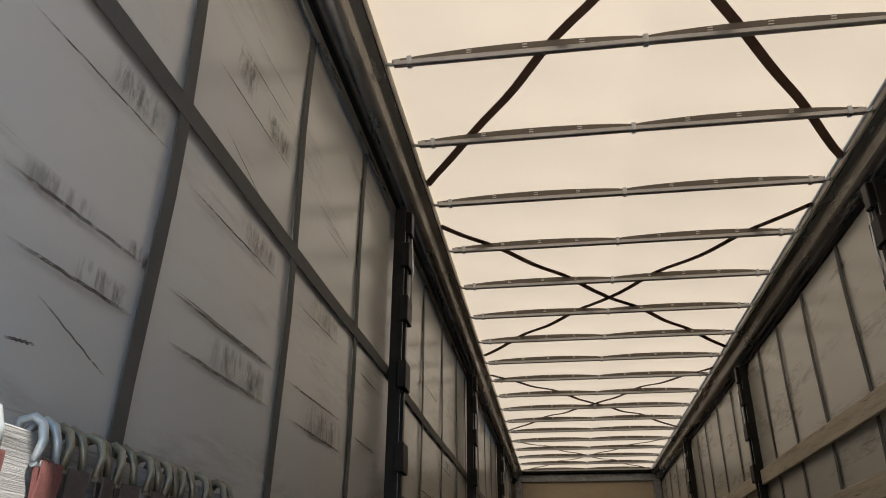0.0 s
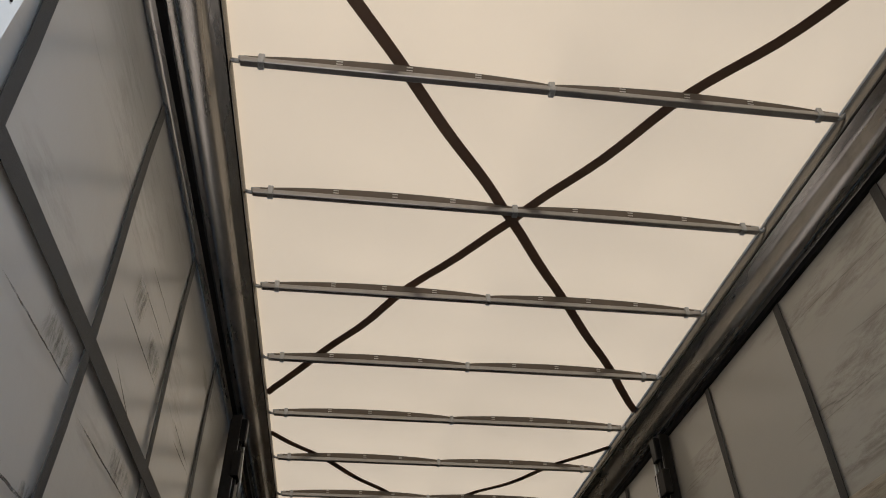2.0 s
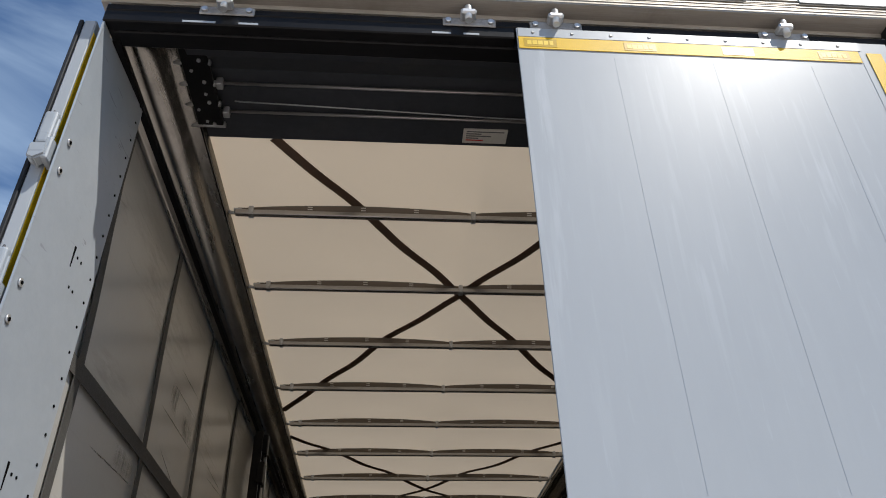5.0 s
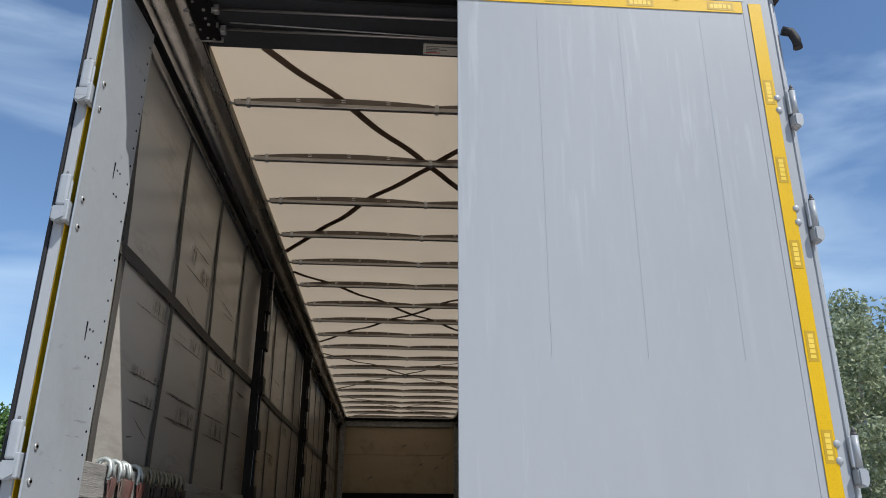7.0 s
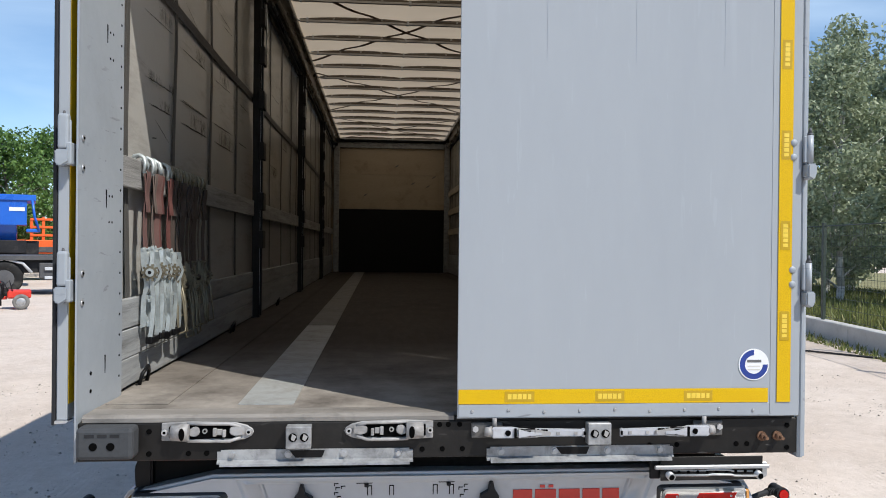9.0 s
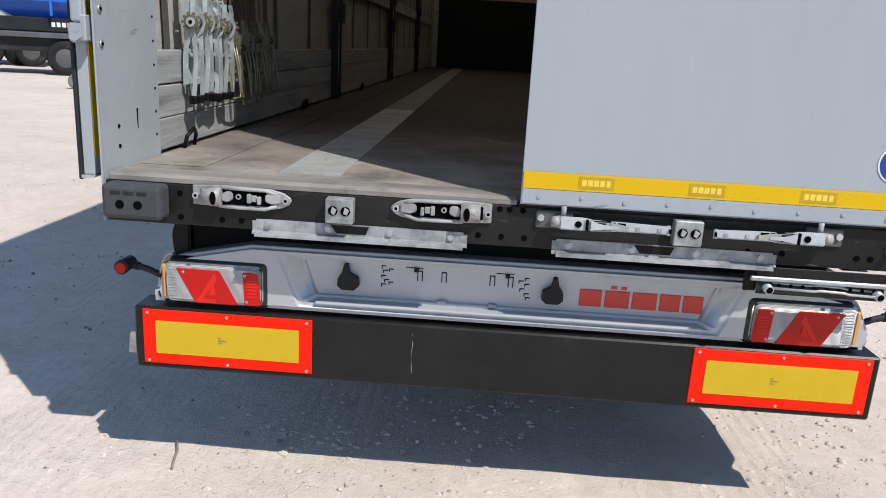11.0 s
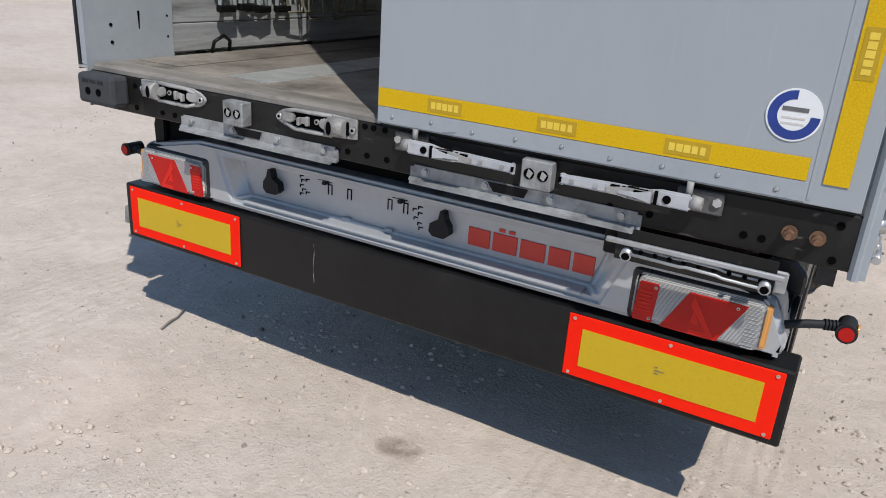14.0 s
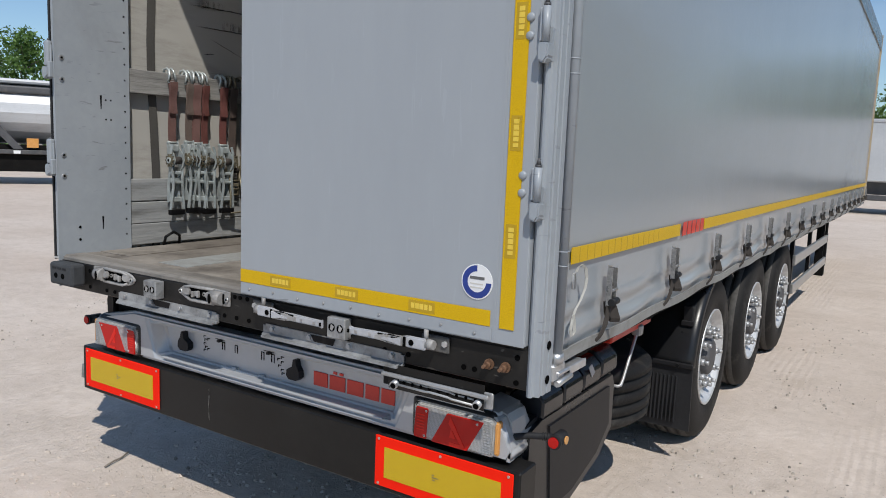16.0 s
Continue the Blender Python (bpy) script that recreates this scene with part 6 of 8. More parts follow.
ribbon(bm, [(0.012, 0.0, 0.075), (0.016, -0.012, 0.03), (0.014, -0.028, -0.01), (0.006, -0.046, -0.045), (-0.012, -0.064, -0.075)], (0.006, 0.026, 0), 0.004)
tail_mesh = shared("buckle_strap", bm, M["webbing_dark"])
bm = B()
ribbon(bm, [(0.016, 0.004, 0.075), (0.026, 0.012, 0.045), (0.034, 0.024, 0.010), (0.030, 0.030, -0.004), (0.018, 0.022, 0.002), (0.012, 0.012, 0.030), (0.011, 0.004, 0.070)], (0.026, 0.026, 0), 0.005)
loop_mesh = shared("strap_loop", bm, M["webbing_dark"])
for k, y in enumerate(STRAPS_R):
    if y < 13.5:
        y += 0.02 * math.sin(k * 3.1)
        b_ = piece("curtain_buckle", buckle_mesh, curtain_r, (1.290, y, 1.19), (4 * math.sin(k * 1.7), 0, 0))
        piece("buckle_strap", tail_mesh, b_, (1.288, y, 1.19))
        piece("strap_loop", loop_mesh, b_, (1.286, y + 0.008 * math.sin(k * 2.3), 1.19))
        piece("buckle_roller", buckle_roller, b_, (1.290, y, 1.19))
        for j in range(4):
            piece("buckle_hole", buckle_hole, b_, (1.2976, y + 0.001, 1.19 + 0.10 + 0.028 * j))
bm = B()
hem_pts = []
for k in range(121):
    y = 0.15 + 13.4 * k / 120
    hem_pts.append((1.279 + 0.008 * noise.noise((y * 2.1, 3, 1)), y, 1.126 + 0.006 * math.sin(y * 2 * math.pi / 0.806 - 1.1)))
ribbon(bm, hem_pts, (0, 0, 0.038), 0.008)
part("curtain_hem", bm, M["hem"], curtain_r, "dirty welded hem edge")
bm = B()
ribbon(bm, [(1.300, 0.196, 1.405), (1.303, 0.205, 1.422), (1.306, 0.228, 1.428), (1.308, 0.256, 1.412), (1.308, 0.270, 1.380), (1.308, 0.262, 1.345), (1.306, 0.235, 1.310), (1.304, 0.200, 1.283), (1.303, 0.182, 1.255),
            (1.304, 0.170, 1.222), (1.305, 0.180, 1.198), (1.306, 0.196, 1.208), (1.306, 0.194, 1.238), (1.305, 0.182, 1.268)], (0.005, 0.011, 0.004), 0.0022)
part("tie_cord", bm, M["cable_white"], curtain_r, "dirty white tie cord")
part("cord_buckle", sweep(B(), [(1.296, 0.180, 1.400), (1.299, 0.194, 1.404), (1.299, 0.200, 1.378), (1.299, 0.194, 1.350), (1.296, 0.182, 1.352), (1.296, 0.180, 1.400)], 0.003, 6), M["buckle_steel"], curtain_r)

# posts, laths, side boards
POSTS = (3.47, 6.74, 10.10)


def side_post(s, y):
    bm = B()
    d = 0.022 if s < 0 else 0.0
    box(bm, min(s * 1.185, s * 1.245), max(s * 1.185, s * 1.245), y - 0.045, y + 0.045, FZ, 3.86, 0.004)
    p = part("side_post", bm, M["post"], trailer, "dark steel sliding side post")
    box_ = part("post_channel", box(B(), min(s * 1.170, s * 1.186), max(s * 1.170, s * 1.186), y - 0.02, y + 0.02, FZ + 0.02, 3.80, 0.003), M["black_steel"], p)
    for z in (1.75, 2.05, 2.45, 2.85, 3.2, 3.5):
        part("lath_pocket", box(B(), min(s * 1.155, s * 1.20), max(s * 1.155, s * 1.20), y - 0.062, y + 0.062, z, z + 0.14, 0.004), M["post"], p)
    part("post_head", box(B(), min(s * 1.15, s * 1.24), max(s * 1.15, s * 1.24), y - 0.035, y + 0.035, 3.70, 3.84, 0.006), M["black_steel"], p)
    for dy in (-0.036, 0.03):
        part("edge_strip", box(B(), min(s * 1.1835, s * 1.1855), max(s * 1.1835, s * 1.1855), y + dy, y + dy + 0.006, FZ + 0.1, 3.72), M["galv"], p)
    part("post_latch", sweep(B(), [(s * 1.165, y + 0.03, 3.72), (s * 1.155, y + 0.035, 3.5), (s * 1.16, y + 0.03, 3.3)], 0.009, 8), M["zinc"], p)
    p.location.x += s * d


for y in POSTS:
    side_post(-1, y), side_post(1, y)
BAYS = [(0.365, 3.41), (3.53, 6.68), (6.80, 10.04), (10.16, 13.5)]
for y0, y1 in BAYS:
    part("wood_lath", box(B(), -1.276, -1.249, y0, y1, 2.002, 2.124, 0.003), M["lath"], trailer, "grey weathered wooden lath")
    for z0, z1 in ((FZ + 0.015, 1.325), (1.328, 1.440), (1.446, 1.562)):
        part("side_board", box(B(), -1.280, -1.254, y0, y1, z0, z1, 0.003), M["board"], trailer, "worn grey drop-side board")
    for z in (2.82, 2.42, 2.008):
        part("wood_lath", box(B(), 1.208, 1.235, y0, y1, z, z + 0.118, 0.003), M["lath_pale"], trailer, "pale wooden lath with rubbed edges")
    part("side_board", box(B(), 1.212, 1.240, y0, y1, FZ + 0.015, 1.402, 0.003), M["board"], trailer, "worn grey drop-side board")
    part("side_board", box(B(), 1.212, 1.240, y0, y1, 1.406, 1.598, 0.003), M["board"], trailer, "worn grey drop-side board")

# front wall
bm = B()
box(bm, -1.31, 1.29, 13.60, 13.66, FZ - 0.03, 4.085)
front = part("front_wall", bm, M["front_ply"], trailer, "pale plywood front wall above a dark kick panel")
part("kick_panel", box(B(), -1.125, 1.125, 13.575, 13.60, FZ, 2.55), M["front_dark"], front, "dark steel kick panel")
for s in (-1, 1):
    part("corner_post", box(B(), min(s * 1.126, s * 1.24), max(s * 1.126, s * 1.24), 13.52, 13.60, FZ, 3.96, 0.006), M["board"], front, "grey corner post")
part("front_header", box(B(), -1.125, 1.125, 13.55, 13.60, 3.86, 3.99, 0.006), M["board"], front)
# Dark strip added to block sky light between roof and front wall.
part("roof_seal", box(B(), -1.28, 1.28, 13.49, 13.60, 3.992, 4.042, 0.004), M["under_steel"], front, "dark strip added to close the gap under the roof end")
for x0, x1, z0, z1 in ((-1.02, 1.0, 2.56, 3.28), (-1.1, 1.1, 3.30, 3.84)):
    part("ply_panel", box(B(), x0, x1, 13.590, 13.60, z0, z1, 0.002), M["front_ply"], front)
for x, z in ((-0.62, 2.82), (0.40, 3.08), (0.72, 3.02), (0.85, 3.22), (0.05, 3.45)):
    part("gouge", prism(B(), [(x, z), (x + 0.07, z + 0.03), (x + 0.10, z + 0.07), (x + 0.03, z + 0.04)], "y", 13.5875, 13.590), M["ink"], front)


# ---- running gear ----
def build_wheel():
    w = thing("wheel", (0, 0, 0), "", "")
    t = part("tyre", lathe(B(), [(-0.02, 0.288), (0.0, 0.30), (0.006, 0.36), (0.004, 0.42), (-0.008, 0.462), (-0.03, 0.486), (-0.07, 0.497), (-0.20, 0.50), (-0.31, 0.497), (-0.35, 0.486), (-0.372, 0.46),
                                 (-0.384, 0.40), (-0.37, 0.30), (-0.35, 0.288)], 56), M["tyre"], w, "black truck tyre")
    grooved = [q for c in (-0.095, -0.155, -0.215, -0.275) for q in ((c + 0.010, 0.5012), (c + 0.007, 0.493), (c - 0.007, 0.493), (c - 0.010, 0.5012))]
    part("tread", lathe(B(), [(-0.045, 0.4925), (-0.060, 0.4985)] + grooved + [(-0.312, 0.4985), (-0.327, 0.4925)], 56), M["dusty_tread"], w, "dusty grooved tread")
    part("rim", lathe(B(), [(-0.02, 0.289), (0.002, 0.292), (0.004, 0.286), (-0.006, 0.276), (-0.03, 0.262), (-0.05, 0.246), (-0.052, 0.225), (-0.034, 0.20), (-0.030, 0.14), (-0.045, 0.115), (-0.045, 0.02)], 48),
         M["rim_alu"], w, "bright aluminium rim")
    part("hub", lathe(B(), [(-0.045, 0.112), (-0.005, 0.110), (0.006, 0.095), (0.012, 0.06), (0.014, 0.001)], 24), M["far_dark"], w, "black hub")
    for k in range(10):
        a = 2 * math.pi * k / 10
        y, z = 0.167 * math.cos(a), 0.167 * math.sin(a)
        bm = B()
        cyl(bm, (-0.033, y, z), (-0.025, y, z), 0.025, 12)
        cyl(bm, (-0.025, y, z), (0.004, y, z), 0.0195, 6)
        cyl(bm, (0.004, y, z), (0.028, y, z), 0.012, 8)
        part("wheel_nut", bm, M["galv"], w)
    return w


def place_wheel(src, loc, rz):
    """Copies the wheel as a part of the trailer: tyre under it carries rim, hub and nuts."""
    m = Matrix.Translation(loc) @ Matrix.Rotation(radians(rz), 4, "Z")
    root = None
    for o in src.children:
        c = o.copy()
        scene.collection.objects.link(c)
        if root is None:
            root = c
            c.name = "wheel"
            c.parent = trailer
            c.matrix_parent_inverse = trailer.matrix_basis.inverted()
            tagged(c, "truck wheel with a bright bolted rim")
            c.matrix_basis = m
        else:
            c.parent = root
            c.matrix_parent_inverse = Matrix()
            c.matrix_basis = Matrix()
    return root


proto = build_wheel()
for y in (2.58, 3.88, 5.18):
    place_wheel(proto, (1.225, y, GZ + 0.50), 0)
    place_wheel(proto, (-1.225, y, GZ + 0.50), 180)
    part("axle", cyl(B(), (-0.95, y, GZ + 0.5), (0.95, y, GZ + 0.5), 0.06, 12), M["under_steel"], trailer)
for o in list(proto.children) + [proto]:
    bpy.data.objects.remove(o)

# mudguards over the wheels and flap behind
def arch(s, yc, a0, a1):
    """Mudguard shell with a rounded outer lip."""
    prof = [(0.80, 0.565), (1.222, 0.565), (1.243, 0.560), (1.256, 0.549), (1.262, 0.532), (1.256, 0.531), (1.244, 0.547), (1.222, 0.555), (0.80, 0.555)]
    n = 26
    bm = B()
    rows = []
    for k in range(n + 1):
        a = radians(a0 + (a1 - a0) * k / n)
        rows.append([bm.verts.new((s * x, yc + r * math.cos(a), GZ + 0.5 + r * math.sin(a))) for x, r in prof])
    m = len(prof)
    for a, b in zip(rows, rows[1:]):
        for i in range(m):
            bm.faces.new((a[i], a[(i + 1) % m], b[(i + 1) % m], b[i])).smooth = True
    bm.faces.new(rows[0])
    bm.faces.new(rows[-1])
    bmesh.ops.recalc_face_normals(bm, faces=bm.faces[:])
    return bm


for s in (-1, 1):
    x0, x1 = (0.80, 1.258) if s > 0 else (-1.258, -0.80)
    mg = part("mudguard", arch(s, 2.58, 60, 174), M["gloss_black"], trailer, "black plastic mudguard")
    bm = B()
    prism(bm, [(2.018, 0.665), (2.034, GZ + 0.20), (2.046, GZ + 0.20), (2.032, 0.665)], "x", x0, x1)
    fl = part("mud_flap", bm, M["rubber"], trailer, "black ribbed rubber mud flap")
    for k in range(15):
        xr = x0 + 0.07 + k * 0.0215
        part("flap_rib", box(B(), xr, xr + 0.008, 2.014, 2.034, GZ + 0.24, GZ + 0.50, 0.002), M["rubber"], fl)
    part("flap_bar", box(B(), x0 - 0.004, x1 + 0.004, 2.000, 2.018, 0.655, 0.682, 0.005), M["black_plastic"], fl)
    for k in range(3):
        xb = x0 + 0.08 + k * 0.15
        part("bar_bolt", cyl(B(), (xb, 2.000, 0.668), (xb, 1.990, 0.668), 0.009, 8), M["black_steel"], fl)
    bm = B()
    box(bm, s * 1.195 - 0.026, s * 1.195 + 0.026, 2.075, 2.125, 0.885, 0.985, 0.004)
    box(bm, s * 1.195 - 0.034, s * 1.195 + 0.034, 2.068, 2.085, 0.875, 0.905, 0.004)
    part("guard_bracket", bm, M["black_plastic"], mg)

# spare wheel behind the bumper, side cover and crank
bm = lathe(B(), [(-0.16, 0.27), (-0.165, 0.36), (-0.15, 0.44), (-0.125, 0.470)] + [q for c in (-0.085, -0.03, 0.03, 0.085) for q in ((c - 0.009, 0.475), (c - 0.006, 0.462), (c + 0.006, 0.462), (c + 0.009, 0.475))] + [(0.125, 0.470), (0.15, 0.44), (0.165, 0.36), (0.16, 0.27)], 40)
bmesh.ops.rotate(bm, verts=bm.verts[:], cent=(0, 0, 0), matrix=Matrix.Rotation(radians(90), 3, "Y"))
bmesh.ops.translate(bm, verts=bm.verts[:], vec=(0.70, 1.48, GZ + 0.55))
spare = part("spare_wheel", bm, M["tyre"], trailer, "spare tyre slung under the chassis")
bm = B()
prism(bm, [(0.19, 0.84), (0.30, 0.865), (1.02, 0.865), (1.05, 0.80), (1.05, 0.60), (0.90, 0.50), (0.60, 0.42), (0.32, 0.42), (0.19, 0.50)], "x", 1.03, 1.165)
bmesh.ops.bevel(bm, geom=bm.edges[:], offset=0.018, segments=2, affect="EDGES", clamp_overlap=True)
cov = part("end_cover", bm, M["gloss_black"], trailer, "black plastic underrun end cover")
part("cover_panel", prism(B(), [(0.36, 0.81), (0.96, 0.81), (0.98, 0.64), (0.85, 0.55), (0.60, 0.48), (0.40, 0.48)], "x", 1.164, 1.172), M["black_plastic"], cov)
for k in range(4):
    y0 = 0.30 + k * 0.19
    c_, d_ = 1.098, 0.885 + 0.006 * k
    octa = [(c_ + 0.076 * math.cos(radians(22.5 + 45 * j)), d_ + 0.076 * math.sin(radians(22.5 + 45 * j))) for j in range(8)]
    bm = prism(B(), octa, "y", y0, y0 + 0.175)
    bmesh.ops.bevel(bm, geom=bm.edges[:], offset=0.008, segments=1, affect="EDGES", clamp_overlap=True)
    part("cover_cap", bm, M["cap_black"], cov, "faceted black cap")
part("pale_patch", prism(B(), [(0.705, 0.948), (0.735, 0.955), (0.775, 0.915), (0.745, 0.90)], "x", 1.1695, 1.172), M["white_lever"], cov)
part("lock_strip", prism(B(), [(0.22, 0.985), (0.36, 1.03), (0.44, 1.03), (0.36, 0.985)], "x", 1.10, 1.185), M["zinc"], cov)
bm = B()
sweep(bm, [(1.15, 1.35, 0.985), (1.151, 1.33, 0.952), (1.152, 1.25, 0.860), (1.152, 1.185, 0.780), (1.150, 1.166, 0.757), (1.138, 1.158, 0.752), (1.095, 1.150, 0.755)], 0.0075, 8)
crank = part("crank_handle", bm, M["galv"], trailer, "bare metal crank handle")
part("crank_socket", box(B(), 1.130, 1.172, 1.325, 1.375, 0.955, 1.005, 0.006), M["galv"], crank)
part("red_box", box(B(), 1.0, 1.16, 0.98, 1.52, 0.985, 1.10, 0.008), M["red_paint"], trailer, "red box under the side frame")
part("side_raise", box(B(), 1.20, 1.255, 0.12, 13.5, 1.08, 1.17, 0.004), M["under_steel"], trailer, "side frame of the loading bed")
part("side_raise", box(B(), -1.255, -1.20, 0.12, 13.5, 1.08, 1.17, 0.004), M["under_steel"], trailer, "side frame of the loading bed")

# side guard ahead of the wheels
for s in (-1, 1):
    a, b = (1.195, 1.225) if s > 0 else (-1.225, -1.195)
    for z in (GZ + 0.42, GZ + 0.70):
        part("side_guard_rail", box(B(), a, b, 5.85, 8.6, z, z + 0.10, 0.006), M["alu"], trailer, "aluminium side guard rail")
    for y in (5.9, 7.2, 8.5):
        part("guard_post", box(B(), a - 0.04 * s, b - 0.032 * s, y, y + 0.06, GZ + 0.40, 1.10, 0.004), M["black_steel"], trailer)
    part("guard_plate", box(B(), a, b, 8.56, 8.62, GZ + 0.40, GZ + 0.82, 0.004), M["black_steel"], trailer)
part("air_tank", cyl(B(), (0.75, 6.1, GZ + 0.42), (1.12, 6.1, GZ + 0.42), 0.11, 16), M["under_steel"], trailer)
for s in (-1, 1):
    part("landing_leg", box(B(), s * 0.95 - 0.07, s * 0.95 + 0.07, 10.6, 10.75, GZ, 1.1, 0.01), M["under_steel"], trailer, "steel landing leg")


# ---- ratchet straps hanging on the lath ----
def heavy_ratchet(r, steel):
    """Side plates, handle plates, spindle, gears and grip."""
    for dy in (-0.029, 0.029):
        bm = B()
        prism(bm, [(0.018, -0.372), (0.036, -0.365), (0.048, -0.405), (0.080, -0.438), (0.090, -0.470), (0.080, -0.503), (0.056, -0.525), (0.044, -0.560), (0.040, -0.635), (0.050, -0.660), (0.048, -0.690), (0.020, -0.700), (0.022, -0.590), (0.034, -0.525), (0.030, -0.485), (0.020, -0.430)], "y", dy - 0.0018, dy + 0.0018)
        part("side_plate", bm, steel, r)
    for dy in (-0.037, 0.037):
        bm = B()
        q = 1 if dy > 0 else -1
        ribbon(bm, [(0.066, q * 0.030, -0.385), (0.068, q * 0.038, -0.415), (0.064, q * 0.042, -0.47), (0.068, q * 0.034, -0.53), (0.070, q * 0.028, -0.57), (0.071, q * 0.031, -0.62), (0.068, q * 0.039, -0.69), (0.064, q * 0.042, -0.735)], (0.017, 0, 0), 0.005)
        part("handle_plate", bm, steel, r)
        bm = B()
        for k in range(10):
            a = 2 * math.pi * k / 10
            box(bm, 0.062 + 0.031 * math.cos(a) - 0.0045, 0.062 + 0.031 * math.cos(a) + 0.0045, dy * 1.22 - 0.003, dy * 1.22 + 0.003, -0.470 + 0.031 * math.sin(a) - 0.0045, -0.470 + 0.031 * math.sin(a) + 0.0045)
        cyl(bm, (0.062, dy * 1.22 - 0.0035, -0.47), (0.062, dy * 1.22 + 0.0035, -0.47), 0.0265, 16)
        part("gear", bm, M["ratchet_old"], r, "toothed ratchet gear")
        part("gear_hub", cyl(B(), (0.062, dy * 1.38 - 0.002, -0.47), (0.062, dy * 1.38 + 0.002, -0.47), 0.017, 14), steel, r)
        part("pivot_hole", cyl(B(), (0.062, dy * 1.44 - 0.001, -0.47), (0.062, dy * 1.44 + 0.001, -0.47), 0.0075, 10), M["black_steel"], r)
    part("spindle", cyl(B(), (0.062, -0.052, -0.47), (0.062, 0.052, -0.47), 0.014, 14), steel, r)
    part("end_bolt", cyl(B(), (0.028, -0.034, -0.375), (0.028, 0.034, -0.375), 0.007, 10), steel, r)
    part("tongue", box(B(), 0.030, 0.050, -0.026, 0.026, -0.425, -0.385, 0.006), steel, r)
    part("cross_bar", box(B(), 0.022, 0.050, -0.028, 0.028, -0.585, -0.565, 0.003), steel, r)
    part("pawl_plate", box(B(), 0.046, 0.066, -0.030, 0.030, -0.595, -0.58, 0.003), steel, r)
    part("pawl_plate", box(B(), 0.046, 0.062, -0.036, 0.036, -0.695, -0.668, 0.003), steel, r)
    part("lock_plate", box(B(), 0.050, 0.064, -0.030, 0.030, -0.545, -0.528, 0.003), steel, r)
    bm = B()
    box(bm, 0.044, 0.074, -0.046, 0.046, -0.765, -0.735, 0.006, 2)
    part("grip", bm, M["black_steel"], r)
    part("webbing_roll", cyl(B(), (0.060, -0.024, -0.47), (0.060, 0.024, -0.47), 0.020, 16), M["webbing_dark"], r)


def open_ratchet(r, steel):
    """Light old ratchet, open like a ladder, its handle hanging unfolded."""
    for dy in (-0.030, 0.030):
        bm = B()
        prism(bm, [(0.024, -0.372), (0.034, -0.368), (0.046, -0.44), (0.050, -0.52), (0.042, -0.60), (0.034, -0.60), (0.036, -0.52), (0.032, -0.44)], "y", dy - 0.0016, dy + 0.0016)
        part("side_plate", bm, steel, r)
        bm = B()
        cyl(bm, (0.044, dy * 1.25 - 0.003, -0.455), (0.044, dy * 1.25 + 0.003, -0.455), 0.023, 14)
        for k in range(9):
            a = 2 * math.pi * k / 9
            box(bm, 0.040 + 0.026 * math.cos(a), 0.048 + 0.026 * math.cos(a), dy * 1.25 - 0.0025, dy * 1.25 + 0.0025, -0.459 + 0.026 * math.sin(a), -0.451 + 0.026 * math.sin(a))
        part("gear", bm, steel, r, "toothed ratchet gear")
    for z, x in ((-0.378, 0.030), (-0.455, 0.044), (-0.515, 0.046), (-0.565, 0.043), (-0.598, 0.040)):
        part("cross_bar", cyl(B(), (x, -0.034, z), (x, 0.034, z), 0.006, 8), steel, r)
    part("pawl_plate", box(B(), 0.040, 0.050, -0.028, 0.028, -0.548, -0.530, 0.002), steel, r)
    bm = B()
    sweep(bm, [(0.046, -0.034, -0.46), (0.066, -0.038, -0.56), (0.074, -0.044, -0.66), (0.076, -0.046, -0.70), (0.076, 0.046, -0.70), (0.074, 0.044, -0.66), (0.066, 0.038, -0.56), (0.046, 0.034, -0.46)], 0.0055, 8)
    part("handle_loop", bm, steel, r, "bare bent-wire handle")
    part("webbing_roll", cyl(B(), (0.044, -0.024, -0.455), (0.044, 0.024, -0.455), 0.016, 14), M["webbing_dark"], r)


def build_strap(web, steel, label, drop=0.0, worn=False):
    """Hook over the lath, doubled webbing, heavy ratchet below. Origin where the hook rests."""
    r = thing("ratchet_strap", (0, 0, 0), label, "strap", "ratchet straps on the lath")
    for dy in (-0.013, 0.013):
        bm = B()
        sweep(bm, [(-0.026, dy * 0.7, -0.030), (-0.027, dy * 0.8, 0.0), (-0.016, dy * 1.22, 0.017), (0.004, dy, 0.022), (0.022, dy * 1.1, 0.010), (0.030, dy * 1.3, -0.015), (0.028, dy * 1.8, -0.050)], 0.0075, 8)
        part("hook", bm, steel, r, "double steel hook")
    part("hook_bar", cyl(B(), (0.028, -0.027, -0.050), (0.028, 0.027, -0.050), 0.0065, 8), steel, r)
    for k, (x, ztop, zbot, dy) in enumerate(((0.029, -0.042, -0.38, 0.0), (0.037, -0.047, -0.215, 0.001))):
        pts = [(x + 0.003 * math.sin(i * 0.22 + k), dy + 0.003 * math.sin(i * 0.16 + k), ztop + (zbot - ztop) * i / 32) for i in range(33)]
        part("webbing", ribbon(B(), pts, (0, 0.048, 0), 0.004), web, r, "faded lashing webbing")
    # ratchet: side plates, handle plates, spindle, gears, grips
    if worn:
        open_ratchet(r, steel)
    else:
        heavy_ratchet(r, steel)
    for o in r.children:
        if o.name.split(".")[0] not in ("hook", "hook_bar", "webbing"):
            o.location.z -= drop
    for o in [c for c in r.children if c.name.startswith("webbing") and "roll" not in c.name][:1]:
        for v in o.data.vertices:
            v.co.z -= drop * max(0.0, -v.co.z) / 0.38
    return r


